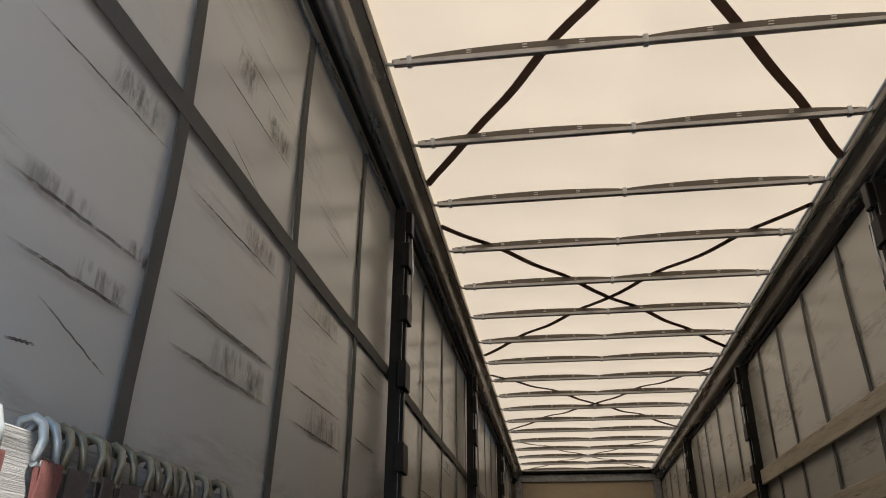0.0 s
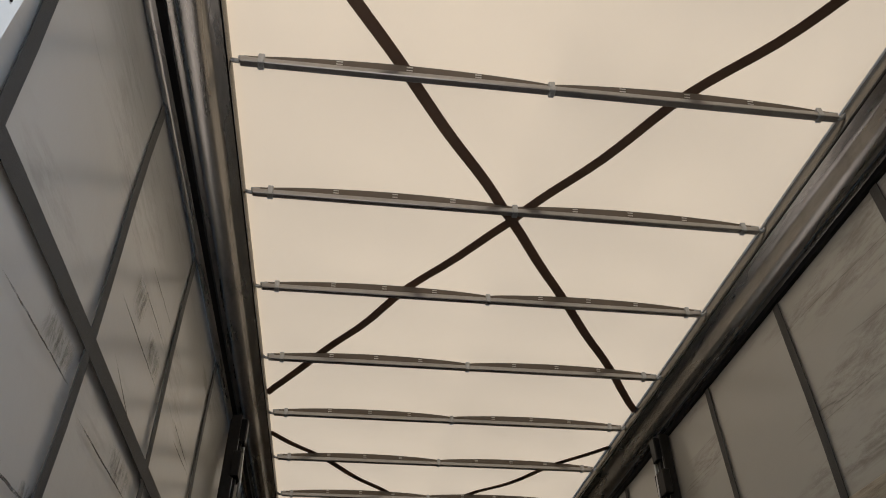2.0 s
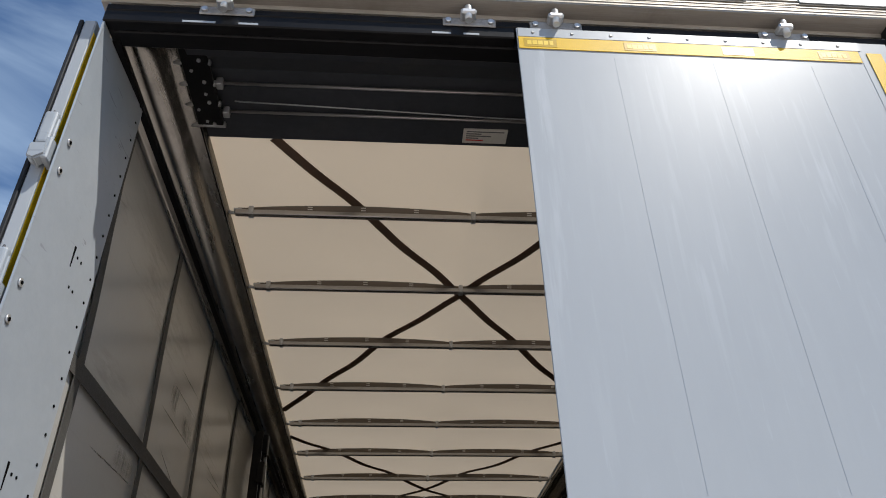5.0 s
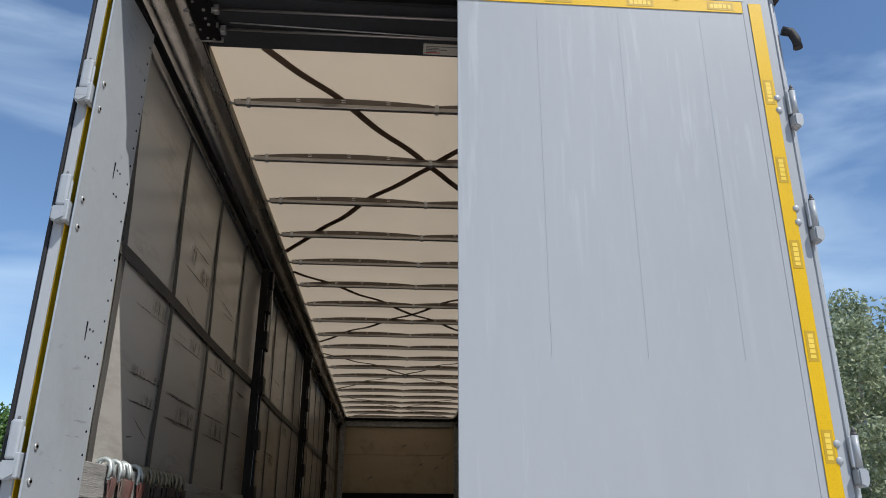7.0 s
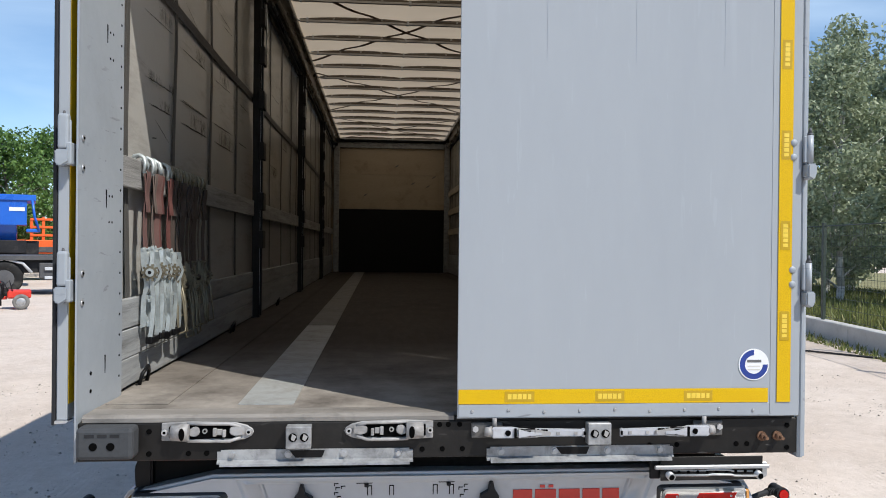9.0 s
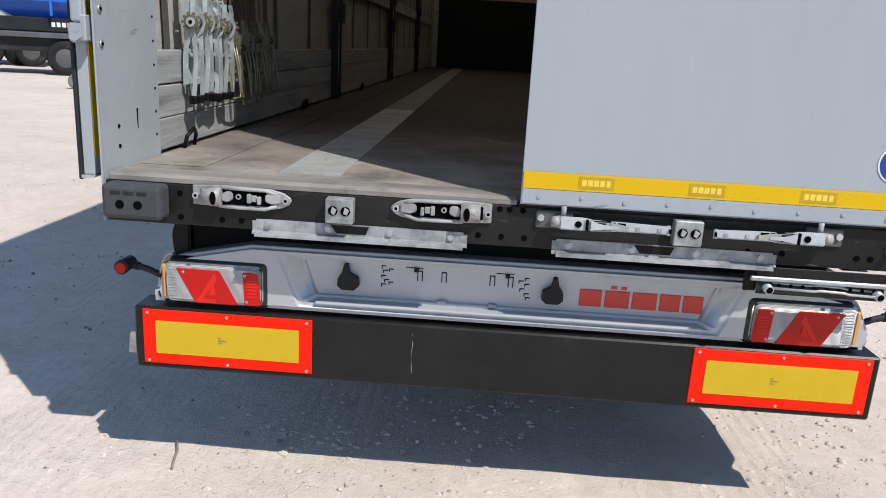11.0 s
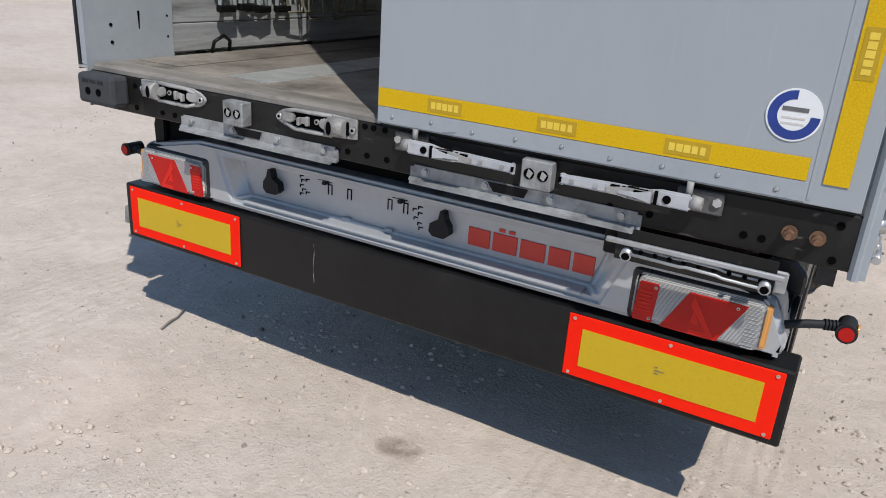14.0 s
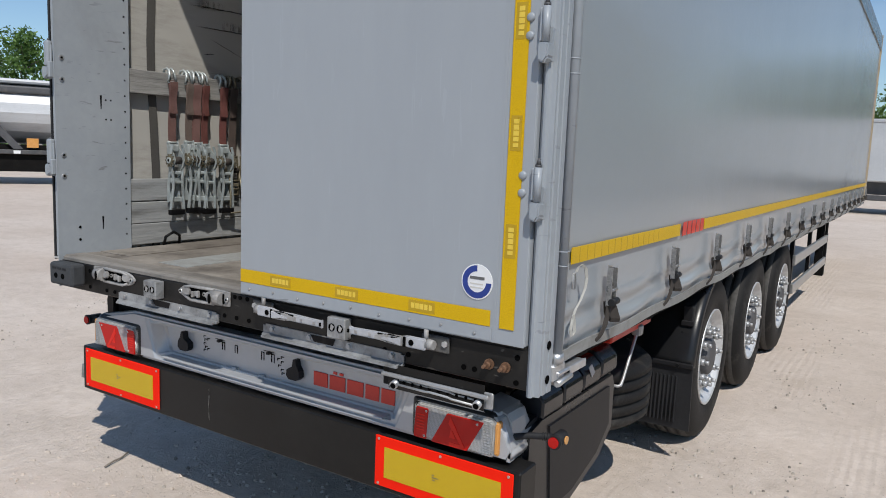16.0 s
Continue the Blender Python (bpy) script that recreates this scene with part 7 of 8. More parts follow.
s_red = build_strap(M["strap_red"], M["ratchet"], "faded red ratchet strap hung on the wooden lath")
s_grey = build_strap(M["strap_grey"], M["ratchet"], "greyish worn ratchet strap hung on the wooden lath", -0.012)
s_pink = build_strap(M["strap_pink"], M["ratchet"], "faded pinkish ratchet strap hung on the wooden lath", -0.006)
s_old = build_strap(M["strap_old"], M["ratchet_old"], "dull brown ratchet strap hung on the wooden lath", 0.065, True)
s_long = build_strap(M["strap_old"], M["ratchet_old"], "dull brown ratchet strap hung on the wooden lath", 0.10, True)
STRAPS = [(0.610, 4), (0.714, 1), (0.775, 4), (0.822, 0), (0.958, 0), (1.030, 2), (1.108, 2), (1.192, 3), (1.284, 2), (1.356, 3), (1.434, 2), (1.525, 2), (1.638, 2)]
for k, (y, kind) in enumerate(STRAPS):
    src = (s_red, s_grey, s_old, s_long, s_pink)[kind]
    m = Matrix.Translation((-1.2625, y, 2.127)) @ Matrix.Rotation(radians(11 * math.sin(k * 2.4)), 4, "Z")
    copy_thing(src, m)
for src in (s_red, s_grey, s_old, s_long, s_pink):
    for o in list(src.children_recursive) + [src]:
        bpy.data.objects.remove(o)


# ---- surroundings ----
def leaf_mesh(name, blobs, per_blob, size, mat, seed):
    """A crown of small leaves gathered in clumps round the limb ends."""
    rng = np.random.default_rng(seed)
    n = len(blobs) * per_blob
    cen = np.repeat(np.array([b[:3] for b in blobs]), per_blob, axis=0)
    rad = np.repeat(np.array([b[3] for b in blobs]), per_blob)
    d = rng.normal(size=(n, 3))
    d /= np.linalg.norm(d, axis=1)[:, None]
    p = cen + d * (rad * rng.uniform(0.45, 1.08, n))[:, None] * np.array([1, 1, 0.8])
    u = rng.normal(size=(n, 3))
    u /= np.linalg.norm(u, axis=1)[:, None]
    w = np.cross(u, rng.normal(size=(n, 3)))
    w /= np.linalg.norm(w, axis=1)[:, None]
    sz = size * rng.uniform(0.6, 1.4, n)
    a, b = u * sz[:, None], w * (sz * 0.55)[:, None]
    q = np.stack([p - a, p + b, p + a, p - b], axis=1).reshape(-1, 3)
    me = bpy.data.meshes.new(name)
    me.from_pydata(q.tolist(), [], np.arange(n * 4).reshape(-1, 4).tolist())
    me.materials.append(mat)
    return me


def build_tree(name, h, spread, low, seed, leaf, bark, label, slim=1.0, count=170, size=0.115):
    rng = random.Random(seed)
    t = thing(name, (0, 0, 0), label, "tree")
    bm = B()
    top = h * 0.86
    trunk_pts = [(0.12 * math.sin(k * 0.9 + seed), 0.10 * math.cos(k * 1.1 + seed), top * k / 8) for k in range(9)]
    for k in range(8):
        r0, r1 = 0.022 * h * (1 - 0.105 * k) * slim, 0.022 * h * (1 - 0.105 * (k + 1)) * slim
        cyl(bm, trunk_pts[k], trunk_pts[k + 1], max(0.02, r0), 8, max(0.02, r1))
    blobs = []
    for k in range(26):
        f = low + (1 - low) * (k + 0.5) / 26
        ang = k * 2.4 + rng.uniform(-0.4, 0.4)
        prof = math.sin(math.pi * min(1, max(0.04, (f - low) / (1 - low) * 0.86 + 0.12))) ** 0.7
        reach = spread * prof * rng.uniform(0.55, 1.05)
        base = Vector((0, 0, h * max(0.1, f - 0.12)))
        tip = Vector((reach * math.cos(ang), reach * math.sin(ang), h * f))
        cyl(bm, base, base.lerp(tip, 0.55) + Vector((0, 0, 0.05 * h * 0.2)), 0.006 * h * slim, 6, 0.004 * h * slim)
        cyl(bm, base.lerp(tip, 0.5), tip, 0.004 * h * slim, 5, 0.0015 * h)
        blobs.append((*tip, spread * rng.uniform(0.26, 0.42)))
        blobs.append((*base.lerp(tip, rng.uniform(0.45, 0.7)), spread * rng.uniform(0.22, 0.34)))
    part("trunk", bm, bark, t)
    me = leaf_mesh("crown", blobs, count, size * (h / 8) ** 0.5, leaf, seed)
    c = new("crown", me)
    c.parent = t
    return t


TREES = [build_tree("tree", 8.2, 2.6, 0.22, 3, M["leaf"], M["bark"], "leafy green broad-leaved tree"),
         build_tree("tree", 8.8, 2.1, 0.16, 8, M["leaf_grey"], M["birch"], "grey-green poplar with a pale trunk", 0.7, 300, 0.072),
         build_tree("tree", 7.2, 2.8, 0.12, 15, M["leaf"], M["bark"], "leafy green broad-leaved tree")]
TREES_BY_TRUCKS = [(-17.2, 33, 0, 1, 10), (-20.6, 33.5, 2, 1.05, 80), (-14, 36, 2, 1, 200), (-24, 33, 0, 0.95, 33), (-18.5, 40, 0, 1.15, 130), (-11, 40, 2, 1.1, 270),
                   (-36, 22, 2, 0.85, 20), (-41, 17, 0, 0.8, 60), (-46, 24, 0, 0.95, 160), (-30, 34, 2, 1, 220), (-52, 10, 2, 0.9, 300)]
TREES_BY_FENCE = [(11.9, 16.4, 1, 0.8, 40), (13.2, 18.9, 1, 0.86, 140), (15.3, 18.2, 1, 0.84, 250), (15.5, 21.5, 0, 1.05, 10), (12.9, 22.6, 1, 0.9, 330), (17.4, 19.2, 0, 1.12, 90),
                  (18.5, 15.5, 2, 1.1, 170), (14.6, 12.5, 2, 0.9, 60), (13.6, 27, 0, 1, 210), (14.5, 33, 2, 1, 110), (15, 6.5, 0, 0.95, 20), (16, 1, 2, 1, 260),
                  (16.5, -5, 0, 1, 120), (14.8, 40, 0, 1, 35)]
TREES_BEYOND = [(-3.5, 58, 0, 1.15, 70), (1.5, 60, 2, 1.2, 190), (6.5, 57, 0, 1.1, 310), (11, 52, 2, 1.1, 15), (-9, 60, 2, 1.1, 145)]
for x, y, k, sc, rz in TREES_BY_TRUCKS + TREES_BY_FENCE + TREES_BEYOND:
    k = 1 if x > 11 and y < 45 else k
    sc = 0.80 * sc if -31 < x < -8 and y < 45 else sc
    c = copy_thing(TREES[k], Matrix.Identity(4))
    c.matrix_basis = Matrix.LocRotScale((x, y, GZ - 0.02), Euler((0, 0, radians(rz))), (sc, sc, sc))
    tagged(c, group="trees round the yard")
for t in TREES:
    for o in list(t.children_recursive) + [t]:
        bpy.data.objects.remove(o)

rng = random.Random(5)
blobs = []
for k in range(150):
    a = 2 * math.pi * k / 150
    r = 105 + rng.uniform(-8, 8)
    for j in range(2):
        blobs.append((r * math.cos(a), r * math.sin(a), GZ + 1.5 + j * 3 + rng.uniform(-1, 1.2), rng.uniform(2.6, 4.2)))
woods = new("far_woods", leaf_mesh("far_woods", blobs, 60, 0.9, M["leaf"], 21))
tagged(woods, "distant green belt of woods round the yard", "woods", kind="stuff")


def kerb_x(y):
    return 7.85 + (y - 8.73) * 0.125


# kerb wall, verge, fence on the right
kerb = thing("kerb", (kerb_x(12), 12, GZ), "low pale concrete kerb wall under the fence", "kerb", kind="structure")
for k in range(22):
    y0 = -6 + k * 2.0
    bm = B()
    x0, x1 = kerb_x(y0 + 0.006), kerb_x(y0 + 1.994)
    lo = [(x0, y0 + 0.006), (x0 + 0.24, y0 + 0.006), (x1 + 0.24, y0 + 1.994), (x1, y0 + 1.994)]
    prism(bm, lo, "z", GZ - 0.05, GZ + 0.34)
    bmesh.ops.bevel(bm, geom=bm.edges[:], offset=0.012, segments=1, affect="EDGES", clamp_overlap=True)
    part("kerb_block", bm, M["concrete"], kerb)
bm = B()
prism(bm, [(kerb_x(-6) + 0.24, -6), (30, -6), (30, 45), (kerb_x(45) + 0.24, 45)], "z", GZ + 0.02, GZ + 0.30)
tagged(part("verge", bm, surf("verge_soil", (0.13, 0.12, 0.05), (0.27, 0.25, 0.12), 0.95, 0, 0.5, 8, (0.08, 0.11, 0.03), 0.4, 0.4, 12), None, "dry grassy verge behind the kerb"), category="verge", kind="structure")


def blades(name, count, area, height, mat, seed, z):
    r = np.random.default_rng(seed)
    y = r.uniform(area[2], area[3], count)
    x = area[0] + 7.85 + (y - 8.73) * 0.125 + r.uniform(0, 1, count) ** 1.5 * (area[1] - area[0])
    hgt = height * r.uniform(0.4, 1.3, count)
    ang = r.uniform(0, 2 * np.pi, count)
    lean = r.normal(0, 0.35, (count, 2)) * hgt[:, None]
    b = np.stack([np.cos(ang), np.sin(ang), np.zeros(count)], 1) * 0.022
    p = np.stack([x, y, np.full(count, z)], 1)
    tip = p + np.concatenate([lean, hgt[:, None]], 1)
    q = np.stack([p - b, p + b, tip], 1).reshape(-1, 3)
    me = bpy.data.meshes.new(name)
    me.from_pydata(q.tolist(), [], np.arange(count * 3).reshape(-1, 3).tolist())
    me.materials.append(mat)
    return new(name, me)


tagged(blades("verge_grass", 22000, (0.26, 6.5, -4, 32), 0.22, M["grass"], 3, GZ + 0.30), "long dry yellow-green grass on the verge", "grass", kind="stuff")
tagged(blades("edge_weeds", 2500, (-0.45, 0.0, -4, 32), 0.10, M["grass"], 9, GZ), "thin weeds along the foot of the kerb", "weeds", kind="stuff")

fence = thing("fence", (kerb_x(12), 12, GZ + 0.34), "dark green wire mesh fence on the kerb", "fence")
for k in range(13):
    y = -4.0 + k * 2.52 + 0.06
    x = kerb_x(y) + 0.12
    bm = B()
    box(bm, x - 0.03, x + 0.03, y - 0.03, y + 0.03, GZ + 0.34, GZ + 2.20, 0.004)
    part("post", bm, M["fence_wire"], fence)
    if k < 12:
        bm = B()
        y2 = y + 2.52
        x2 = kerb_x(y2) + 0.12
        for j in range(10):
            z = GZ + 0.40 + j * 0.193
            r = 0.012 if j == 9 else 0.004
            cyl(bm, (x, y, z), (x2, y2, z), r, 4)
        for j in range(1, 25):
            f = j / 25
            cyl(bm, (x + (x2 - x) * f, y + 2.52 * f, GZ + 0.38), (x + (x2 - x) * f, y + 2.52 * f, GZ + 2.14), 0.0028, 3)
        part("mesh_panel", bm, M["fence_wire"], fence, "thin welded wire mesh")
bm = B()
cyl(bm, (14.2, 16.8, GZ), (14.2, 16.8, 6.2), 0.035, 8, 0.02)
tagged(part("thin_pole", bm, M["galv"], None, "thin grey metal pole among the trees"), category="pole")


def far_wheel(parent, x, y, r, w=0.3, tyre="tyre", rim="far_dark"):
    bm = B()
    lathe(bm, [(0, 0.001), (0, r * 0.5), (0.02, r * 0.55), (0.02, r * 0.92), (0.0, r), (-w, r), (-w, 0.001)], 24)
    bmesh.ops.rotate(bm, verts=bm.verts[:], cent=(0, 0, 0), matrix=Matrix.Rotation(radians(-90), 3, "Z"))
    bmesh.ops.translate(bm, verts=bm.verts[:], vec=(x, y, r))
    wh = part("wheel", bm, M[tyre], parent)
    bm = lathe(B(), [(0.022, 0.001), (0.022, r * 0.45), (0.012, r * 0.56)], 20)
    bmesh.ops.rotate(bm, verts=bm.verts[:], cent=(0, 0, 0), matrix=Matrix.Rotation(radians(-90), 3, "Z"))
    bmesh.ops.translate(bm, verts=bm.verts[:], vec=(x, y, r))
    part("rim", bm, M[rim], wh)


# blue tipper
tip = thing("tipper_trailer", (0, 0, 0), "bright blue steel tipper trailer parked in the yard", "trailer")
part("hopper", prism(B(), [(-8.2, 3.30), (-0.30, 3.30), (-0.30, 2.28), (-8.2, 2.28)], "y", -1.2, 1.2), M["blue_paint"], tip, "bright blue steel hopper")
part("hopper_base", prism(B(), [(-1.2, 2.279), (1.2, 2.279), (0.70, 1.70), (-0.70, 1.70)], "x", -8.2, -0.62), M["blue_paint"], tip, "inward sloping hopper bottom")
part("hopper_rim", box(B(), -8.2, 0.0, -1.26, 1.26, 3.16, 3.38, 0.02), M["blue_paint"], tip)
for x in (-6.5, -4.8, -3.1, -1.5):
    part("hopper_rib", box(B(), x, x + 0.09, -1.25, -1.2, 1.8, 3.18), M["blue_paint"], tip)
part("tail_arm", sweep(B(), [(-0.12, -1.22, 3.18), (-0.05, -1.22, 2.6), (0.10, -1.2, 2.08)], 0.045, 8), M["blue_paint"], tip)
part("arm_base", box(B(), -0.32, 0.14, -1.2, 1.2, 2.02, 2.14, 0.02), M["blue_paint"], tip)
part("sub_frame", box(B(), -8.0, -0.3, -1.0, 1.0, 1.25, 1.72, 0.02), M["far_black"], tip, "black sub-frame")
for k in range(7):
    part("letter_bar", box(B(), -3.1 + k * 0.17, -2.98 + k * 0.17, -1.012, -1.0, 1.42, 1.58), M["sticker_white"], tip)
part("chassis", box(B(), -8.2, 0.1, -0.9, 0.9, 1.15, 1.70), M["far_black"], tip)
part("white_label", box(B(), -0.86, -0.36, -1.212, -1.2, 2.78, 2.92), M["sticker_white"], tip)
for x in (-5.2, -3.8, -2.4):
    far_wheel(tip, x, -1.1, 0.52)
tip.matrix_basis = pose(-13.3, 27.2, GZ, 0, 0, 24)

flat = thing("flatbed_truck", (0, 0, 0), "grey flatbed truck chassis parked in the yard", "truck")
part("deck", box(B(), -7, 7, -1.2, 1.2, 1.10, 1.24, 0.01), M["far_dark"], flat)
part("chassis", box(B(), -7, 7, -1.0, 0.9, 0.70, 1.10, 0.01), M["far_black"], flat)
for z in (0.50, 0.78):
    part("side_rail", box(B(), 0.9, 4.5, -1.22, -1.18, z, z + 0.10, 0.01), M["far_curtain"], flat)
for x in (-0.2, -1.6, 4.9):
    far_wheel(flat, x, -1.18, 0.52)
part("wheel_arch", sweep(B(), [(-0.95, -1.1, 0.7), (-0.7, -1.1, 1.0), (-0.2, -1.1, 1.14), (0.3, -1.1, 1.0), (0.55, -1.1, 0.7)], 0.05, 6), M["far_curtain"], flat)
part("tool_box", box(B(), 0.75, 1.9, -1.15, -0.4, 0.52, 1.02, 0.03), M["far_dark"], flat)
flat.matrix_basis = pose(-12.0, 22.6, GZ, 0, 0, 24)

mach = thing("orange_machine", (0, 0, 0), "orange-red farm machine with upright frame bars", "machine")
part("body", box(B(), -1.2, 1.6, -0.9, 0.9, 1.15, 1.75, 0.05), M["orange_paint"], mach)
part("grille", box(B(), -0.4, 0.9, -0.93, -0.9, 1.22, 1.45, 0.02), M["far_dark"], mach)
for k in range(5):
    part("upright", box(B(), -0.6 + k * 0.45, -0.48 + k * 0.45, -0.8, -0.7, 1.6, 2.65 + 0.08 * (k % 2), 0.01), M["orange_paint"], mach)
for z in (1.9, 2.25, 2.58):
    part("cross_rail", box(B(), -0.6, 1.35, -0.82, -0.72, z, z + 0.10, 0.01), M["orange_paint"], mach)
part("under_frame", box(B(), -1.8, 1.5, -0.7, 0.7, 0.45, 1.05, 0.02), M["far_dark"], mach)
for x in (-1.2, 1.0):
    far_wheel(mach, x, -0.9, 0.42)
mach.matrix_basis = pose(-14.9, 31.8, GZ, 0, 0, 24)

cart = thing("red_cart", (0, 0, 0), "small red mower cart with pale tyres on the gravel", "cart")
bm = B()
box(bm, -0.10, 0.42, -0.26, 0.30, 0.27, 0.47, 0.03)
box(bm, -0.62, -0.10, -0.05, 0.05, 0.24, 0.32, 0.01)
part("frame", bm, M["red_paint"], cart)
bm = B()
box(bm, -0.52, -0.16, -0.20, 0.22, 0.26, 0.70, 0.07, 2)
cyl(bm, (-0.40, -0.22, 0.30), (-0.40, -0.22, 0.62), 0.035, 8)
cyl(bm, (-0.24, -0.24, 0.10), (-0.24, -0.24, 0.60), 0.025, 8)
part("engine", bm, M["black_plastic"], cart)
for k in range(5):
    a = 0.13 * k
    part("hose", sweep(B(), [(-0.75 + a, -0.22, 0.30), (-0.72 + a, -0.27, 0.52 + 0.05 * (k % 3)), (-0.52 + a * 0.9, -0.26, 0.72 - 0.05 * (k % 2)), (-0.35 + a * 0.7, -0.25, 0.46)], 0.016, 6), M["black_plastic"], cart)
part("handle", sweep(B(), [(-0.28, -0.1, 0.62), (-0.40, -0.12, 0.86), (-0.56, -0.12, 1.0), (-0.9, -0.12, 1.0)], 0.022, 6), M["black_plastic"], cart)
part("lever", sweep(B(), [(-0.25, -0.2, 0.66), (-0.34, -0.22, 0.84)], 0.018, 6), M["red_paint"], cart)
for x in (-1.02, 0.20):
    far_wheel(cart, x, -0.34, 0.19, 0.14, "dusty_tyre", "galv")
cart.matrix_basis = pose(-9.35, 16.9, GZ, 0, 0, 24)

# silver tanker and dark trailers further left
tank = thing("tank_trailer", (0, 0, 0), "silver ribbed tank trailer parked at the yard's edge", "trailer")
bm = B()
prism(bm, [(1.2 * math.cos(a) if abs(math.cos(a)) < 0.999 else 1.2 * math.cos(a), 2.3 + 1.0 * math.sin(a)) for a in [2 * math.pi * k / 20 for k in range(20)]], "y", -7, 6)
part("tank", bm, M["far_light"], tank, "silver tank body")
for k in range(6):
    part("tank_rib", box(B(), 1.16, 1.24, -6.5 + k * 2.3, -6.35 + k * 2.3, 1.5, 3.0, 0.02), M["far_light"], tank)
part("top_cover", box(B(), -0.8, 0.8, -6.8, 5.8, 3.24, 3.40, 0.08, 2), M["far_curtain"], tank)
# Chassis box runs low in near-black to stand for the shade underneath.
part("chassis", box(B(), 0.2, 1.15, -7, 6, 0.42, 1.28), M["under_steel"], tank)
part("ladder", prism(B(), [(-1.0, 1.15), (-0.72, 1.15), (-2.3, 3.0), (-2.6, 3.0)], "x", 1.22, 1.30), M["far_dark"], tank)
part("red_panel", box(B(), 1.18, 1.27, -3.0, -1.62, 1.25, 2.05, 0.03), M["red_paint"], tank)
part("side_deck", box(B(), 0.9, 1.3, -7, 6, 0.98, 1.12, 0.02), M["far_dark"], tank)
for k in range(6):
    part("deck_tag", box(B(), 1.301, 1.306, -5.2 + k * 1.05, -5.0 + k * 1.05, 1.0, 1.1), M["sticker_white"], tank)
part("cover_fold", box(B(), -1.0, 1.06, -6.9, 5.9, 2.92, 3.16, 0.05, 2), M["far_dark"], tank, "dark fold under the rolled cover")
part("warning_plate", box(B(), 1.235, 1.255, -0.62, -0.28, 1.2, 1.5), M["amber"], tank)
for y in (-5, -3.7, -2.4, 3.0):
    bm = lathe(B(), [(0, 0.001), (0, 0.5), (-0.3, 0.5), (-0.3, 0.001)], 24)
    bmesh.ops.translate(bm, verts=bm.verts[:], vec=(1.15, y, 0.5))
    part("wheel", bm, M["tyre"], tank)
tank.matrix_basis = pose(-23.2, 12.4, GZ, 0, 0, -28)

for k, (x, y, rz) in enumerate(((-27.5, 3.0, -12), (-20.5, 22.5, -40))):
    ft = thing("far_trailer", (0, 0, 0), "low dark trailer chassis in the distance", "trailer", "trailers far off")
    part("deck", box(B(), -1.2, 1.2, -6, 6, 0.95, 1.35, 0.02), M["far_dark"], ft)
    part("side_wall", box(B(), 1.18, 1.24, -6, 6, 1.35, 2.2, 0.01), M["far_curtain"], ft)
    for yy in (-4.6, -3.3, -2.0, 4.2):
        bm = lathe(B(), [(0, 0.001), (0, 0.5), (-0.3, 0.5), (-0.3, 0.001)], 24)
        bmesh.ops.translate(bm, verts=bm.verts[:], vec=(1.15, yy, 0.5))
        part("wheel", bm, M["tyre"], ft)
    ft.matrix_basis = pose(x, y, GZ, 0, 0, rz)

gt = thing("far_trailer", (0, 0, 0), "grey curtain-sided trailer standing beyond the yard", "trailer", "trailers far off")
part("side_curtain", box(B(), -6, 6.5, -1.25, 1.25, 1.15, 3.25, 0.04), M["far_curtain"], gt)
part("top_rail", box(B(), -6, 6.5, -1.28, 1.28, 3.20, 3.32, 0.02), M["far_light"], gt)
part("chassis", box(B(), -6, 6.5, -0.9, 0.9, 0.70, 1.15, 0.02), M["far_dark"], gt)
part("side_guard", box(B(), -3, 2.5, -1.2, -1.15, 0.5, 0.7, 0.02), M["far_dark"], gt)
for x in (-5.0, -3.7, 4.6):
    far_wheel(gt, x, -1.1, 0.5)
gt.matrix_basis = pose(2.5, 29.5, GZ, 0, 0, 4)

# loose stones and a twig behind the trailer
r = np.random.default_rng(11)
verts, faces = [], []
for k in range(21000):
    x, y = r.uniform(-5, 6), r.uniform(-2.0, 7)
    if noise.noise((x * 1.1, y * 1.1, 7)) + 0.35 * noise.noise((x * 4, y * 4, 2)) < r.uniform(-0.2, 0.7):
        continue
    s = 0.003 + 0.012 * r.random() ** 4
    o = len(verts)
    h = r.uniform(0.5, 0.9)
    a0 = r.uniform(0, 6.28)
    for j in range(5):
        a = a0 + j * 1.2566
        q = s * r.uniform(0.75, 1.2)
        verts.append((x + q * math.cos(a), y + q * math.sin(a), GZ - 0.004))
    for j in range(5):
        a = a0 + j * 1.2566 + 0.3
        q = 0.6 * s * r.uniform(0.6, 1.1)
        verts.append((x + q * math.cos(a), y + q * math.sin(a), GZ + s * h))
    for j in range(5):
        faces.append((o + j, o + (j + 1) % 5, o + 5 + (j + 1) % 5, o + 5 + j))
    faces.append(tuple(o + 5 + j for j in range(5)))
me = bpy.data.meshes.new("loose_stones")
me.from_pydata(verts, [], faces)
me.materials.append(M["stone"])
tagged(new("loose_stones", me), "small pale stones scattered on the sand", "stones", kind="stuff")
verts, faces = [], []
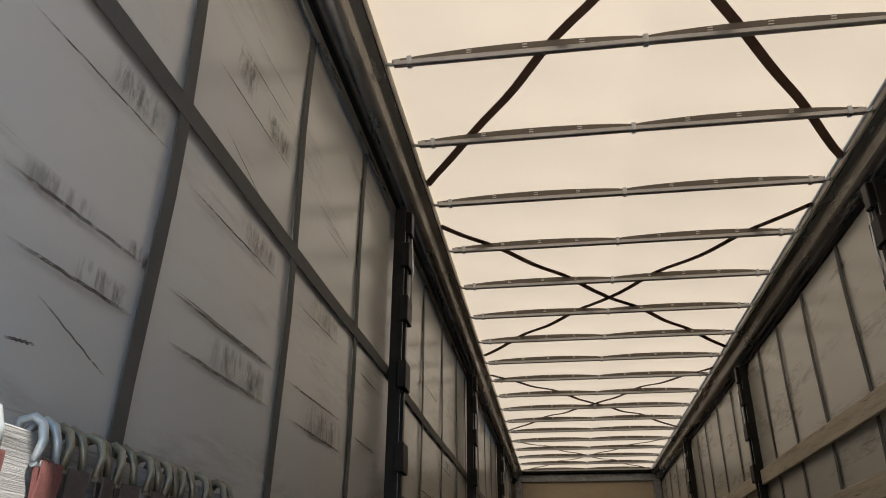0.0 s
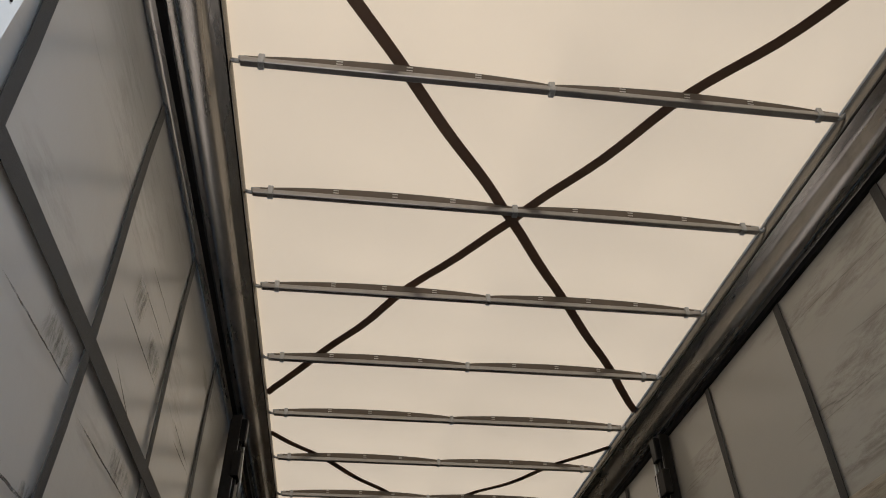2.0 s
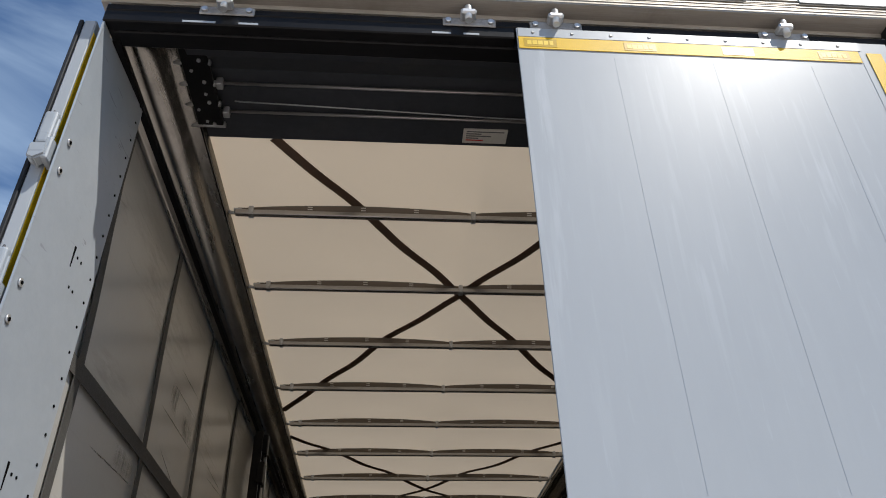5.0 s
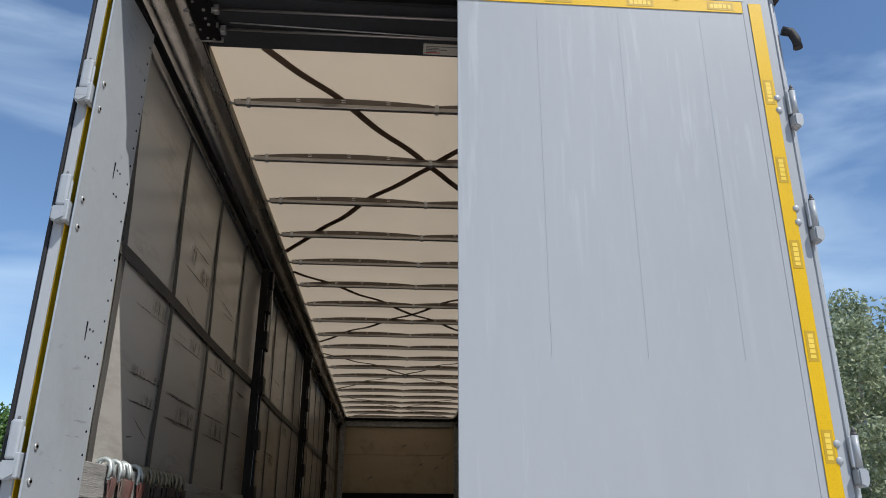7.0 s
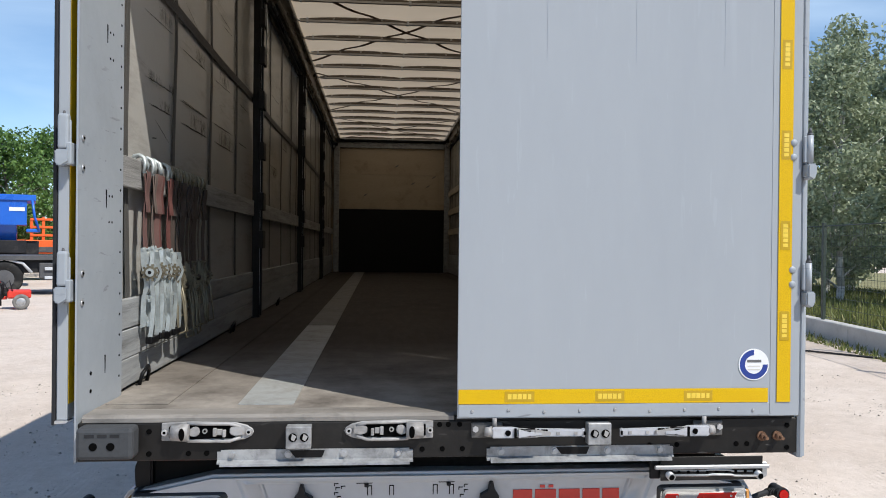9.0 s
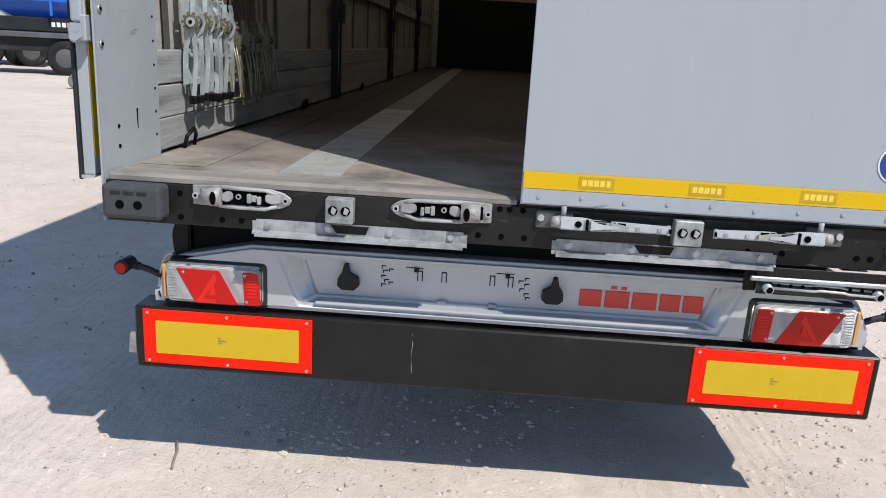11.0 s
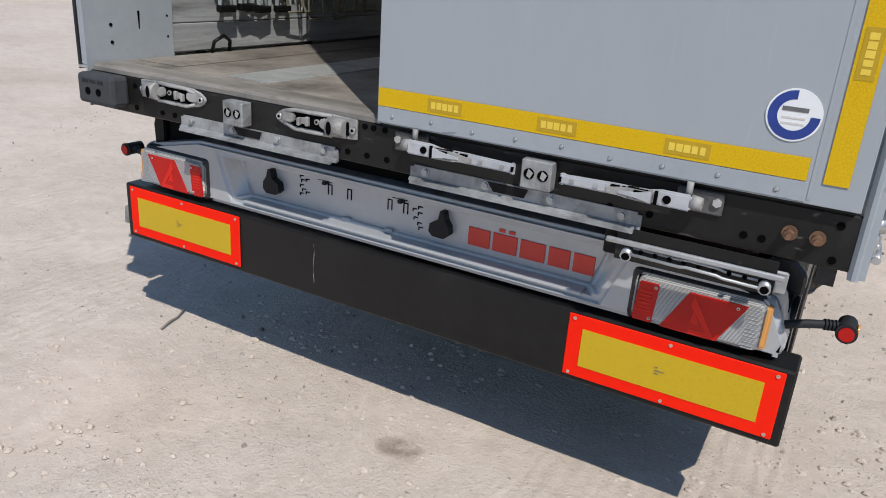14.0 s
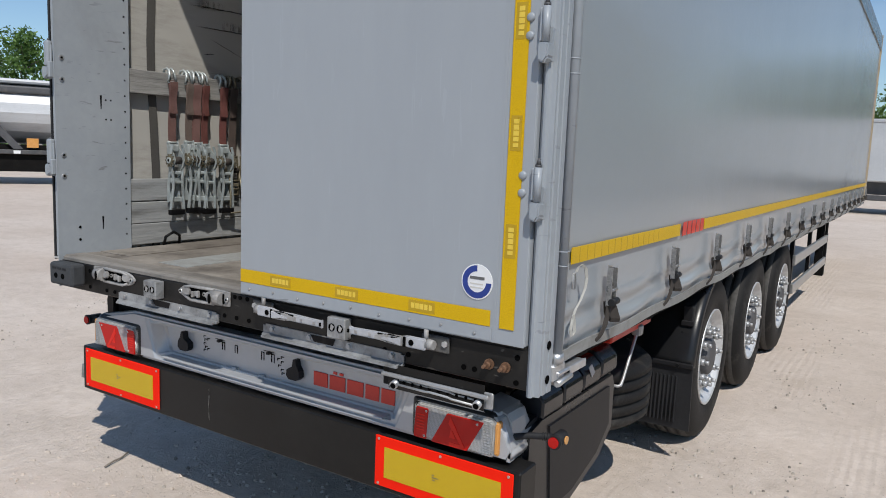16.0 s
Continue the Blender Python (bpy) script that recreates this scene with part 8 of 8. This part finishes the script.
for k in range(5200):
    x, y = r.uniform(-1.9, 2.4), r.uniform(-1.1, 1.1)
    if noise.noise((x * 2.1, y * 2.1, 3)) + 0.5 * noise.noise((x * 7, y * 7, 5)) < r.uniform(-0.3, 0.6):
        continue
    s = 0.004 + 0.013 * r.random() ** 2.2
    o = len(verts)
    a0 = r.uniform(0, 6.28)
    for lev, (q, h) in enumerate(((1.25, -0.003), (0.85, 0.30 * s), (0.35, 0.55 * s))):
        for j in range(6):
            a = a0 + j * 1.0472 + 0.25 * lev
            p = s * q * r.uniform(0.75, 1.2)
            verts.append((x + p * math.cos(a), y + 0.8 * p * math.sin(a), GZ + h))
    for lev in range(2):
        for j in range(6):
            i = o + 6 * lev
            faces.append((i + j, i + (j + 1) % 6, i + 6 + (j + 1) % 6, i + 6 + j))
    faces.append(tuple(o + 12 + j for j in range(6)))
me = bpy.data.meshes.new("sand_clods")
me.from_pydata(verts, [], faces)
me.materials.append(M["ground"])
tagged(new("sand_clods", me), "small dry crumbs of trodden sand", "sand", kind="stuff")
bm = B()
sweep(bm, [(-1.15, 0.12, GZ + 0.010), (-1.165, 0.18, GZ + 0.016), (-1.175, 0.23, GZ + 0.014), (-1.20, 0.29, GZ + 0.020)], 0.0045, 6)
tagged(part("twig", bm, M["stick"], None, "dry brown twig lying on the sand"), category="twig")
bm = B()
sweep(bm, [(7.6, 8.2, GZ + 0.02), (6.7, 9.3, GZ + 0.015), (5.6, 10.8, GZ + 0.02), (4.4, 12.6, GZ + 0.015), (3.0, 15.0, GZ + 0.02)], 0.018, 6)
tagged(part("ground_cable", bm, M["rubber"], None, "black cable lying across the sand"), category="cable")
bm = B()
prism(bm, [(0.12 + 0.10 * math.cos(0.5236 * k) * (0.9 + 0.15 * math.sin(k * 2.3)), 0.075 * math.sin(0.5236 * k) * (0.9 + 0.15 * math.cos(k * 1.7))) for k in range(12)], "z", GZ + 0.0125, GZ + 0.0128)
tagged(part("damp_patch", bm, M["damp"], None, "faint brown damp patch on the sand"), category="stain", kind="structure")
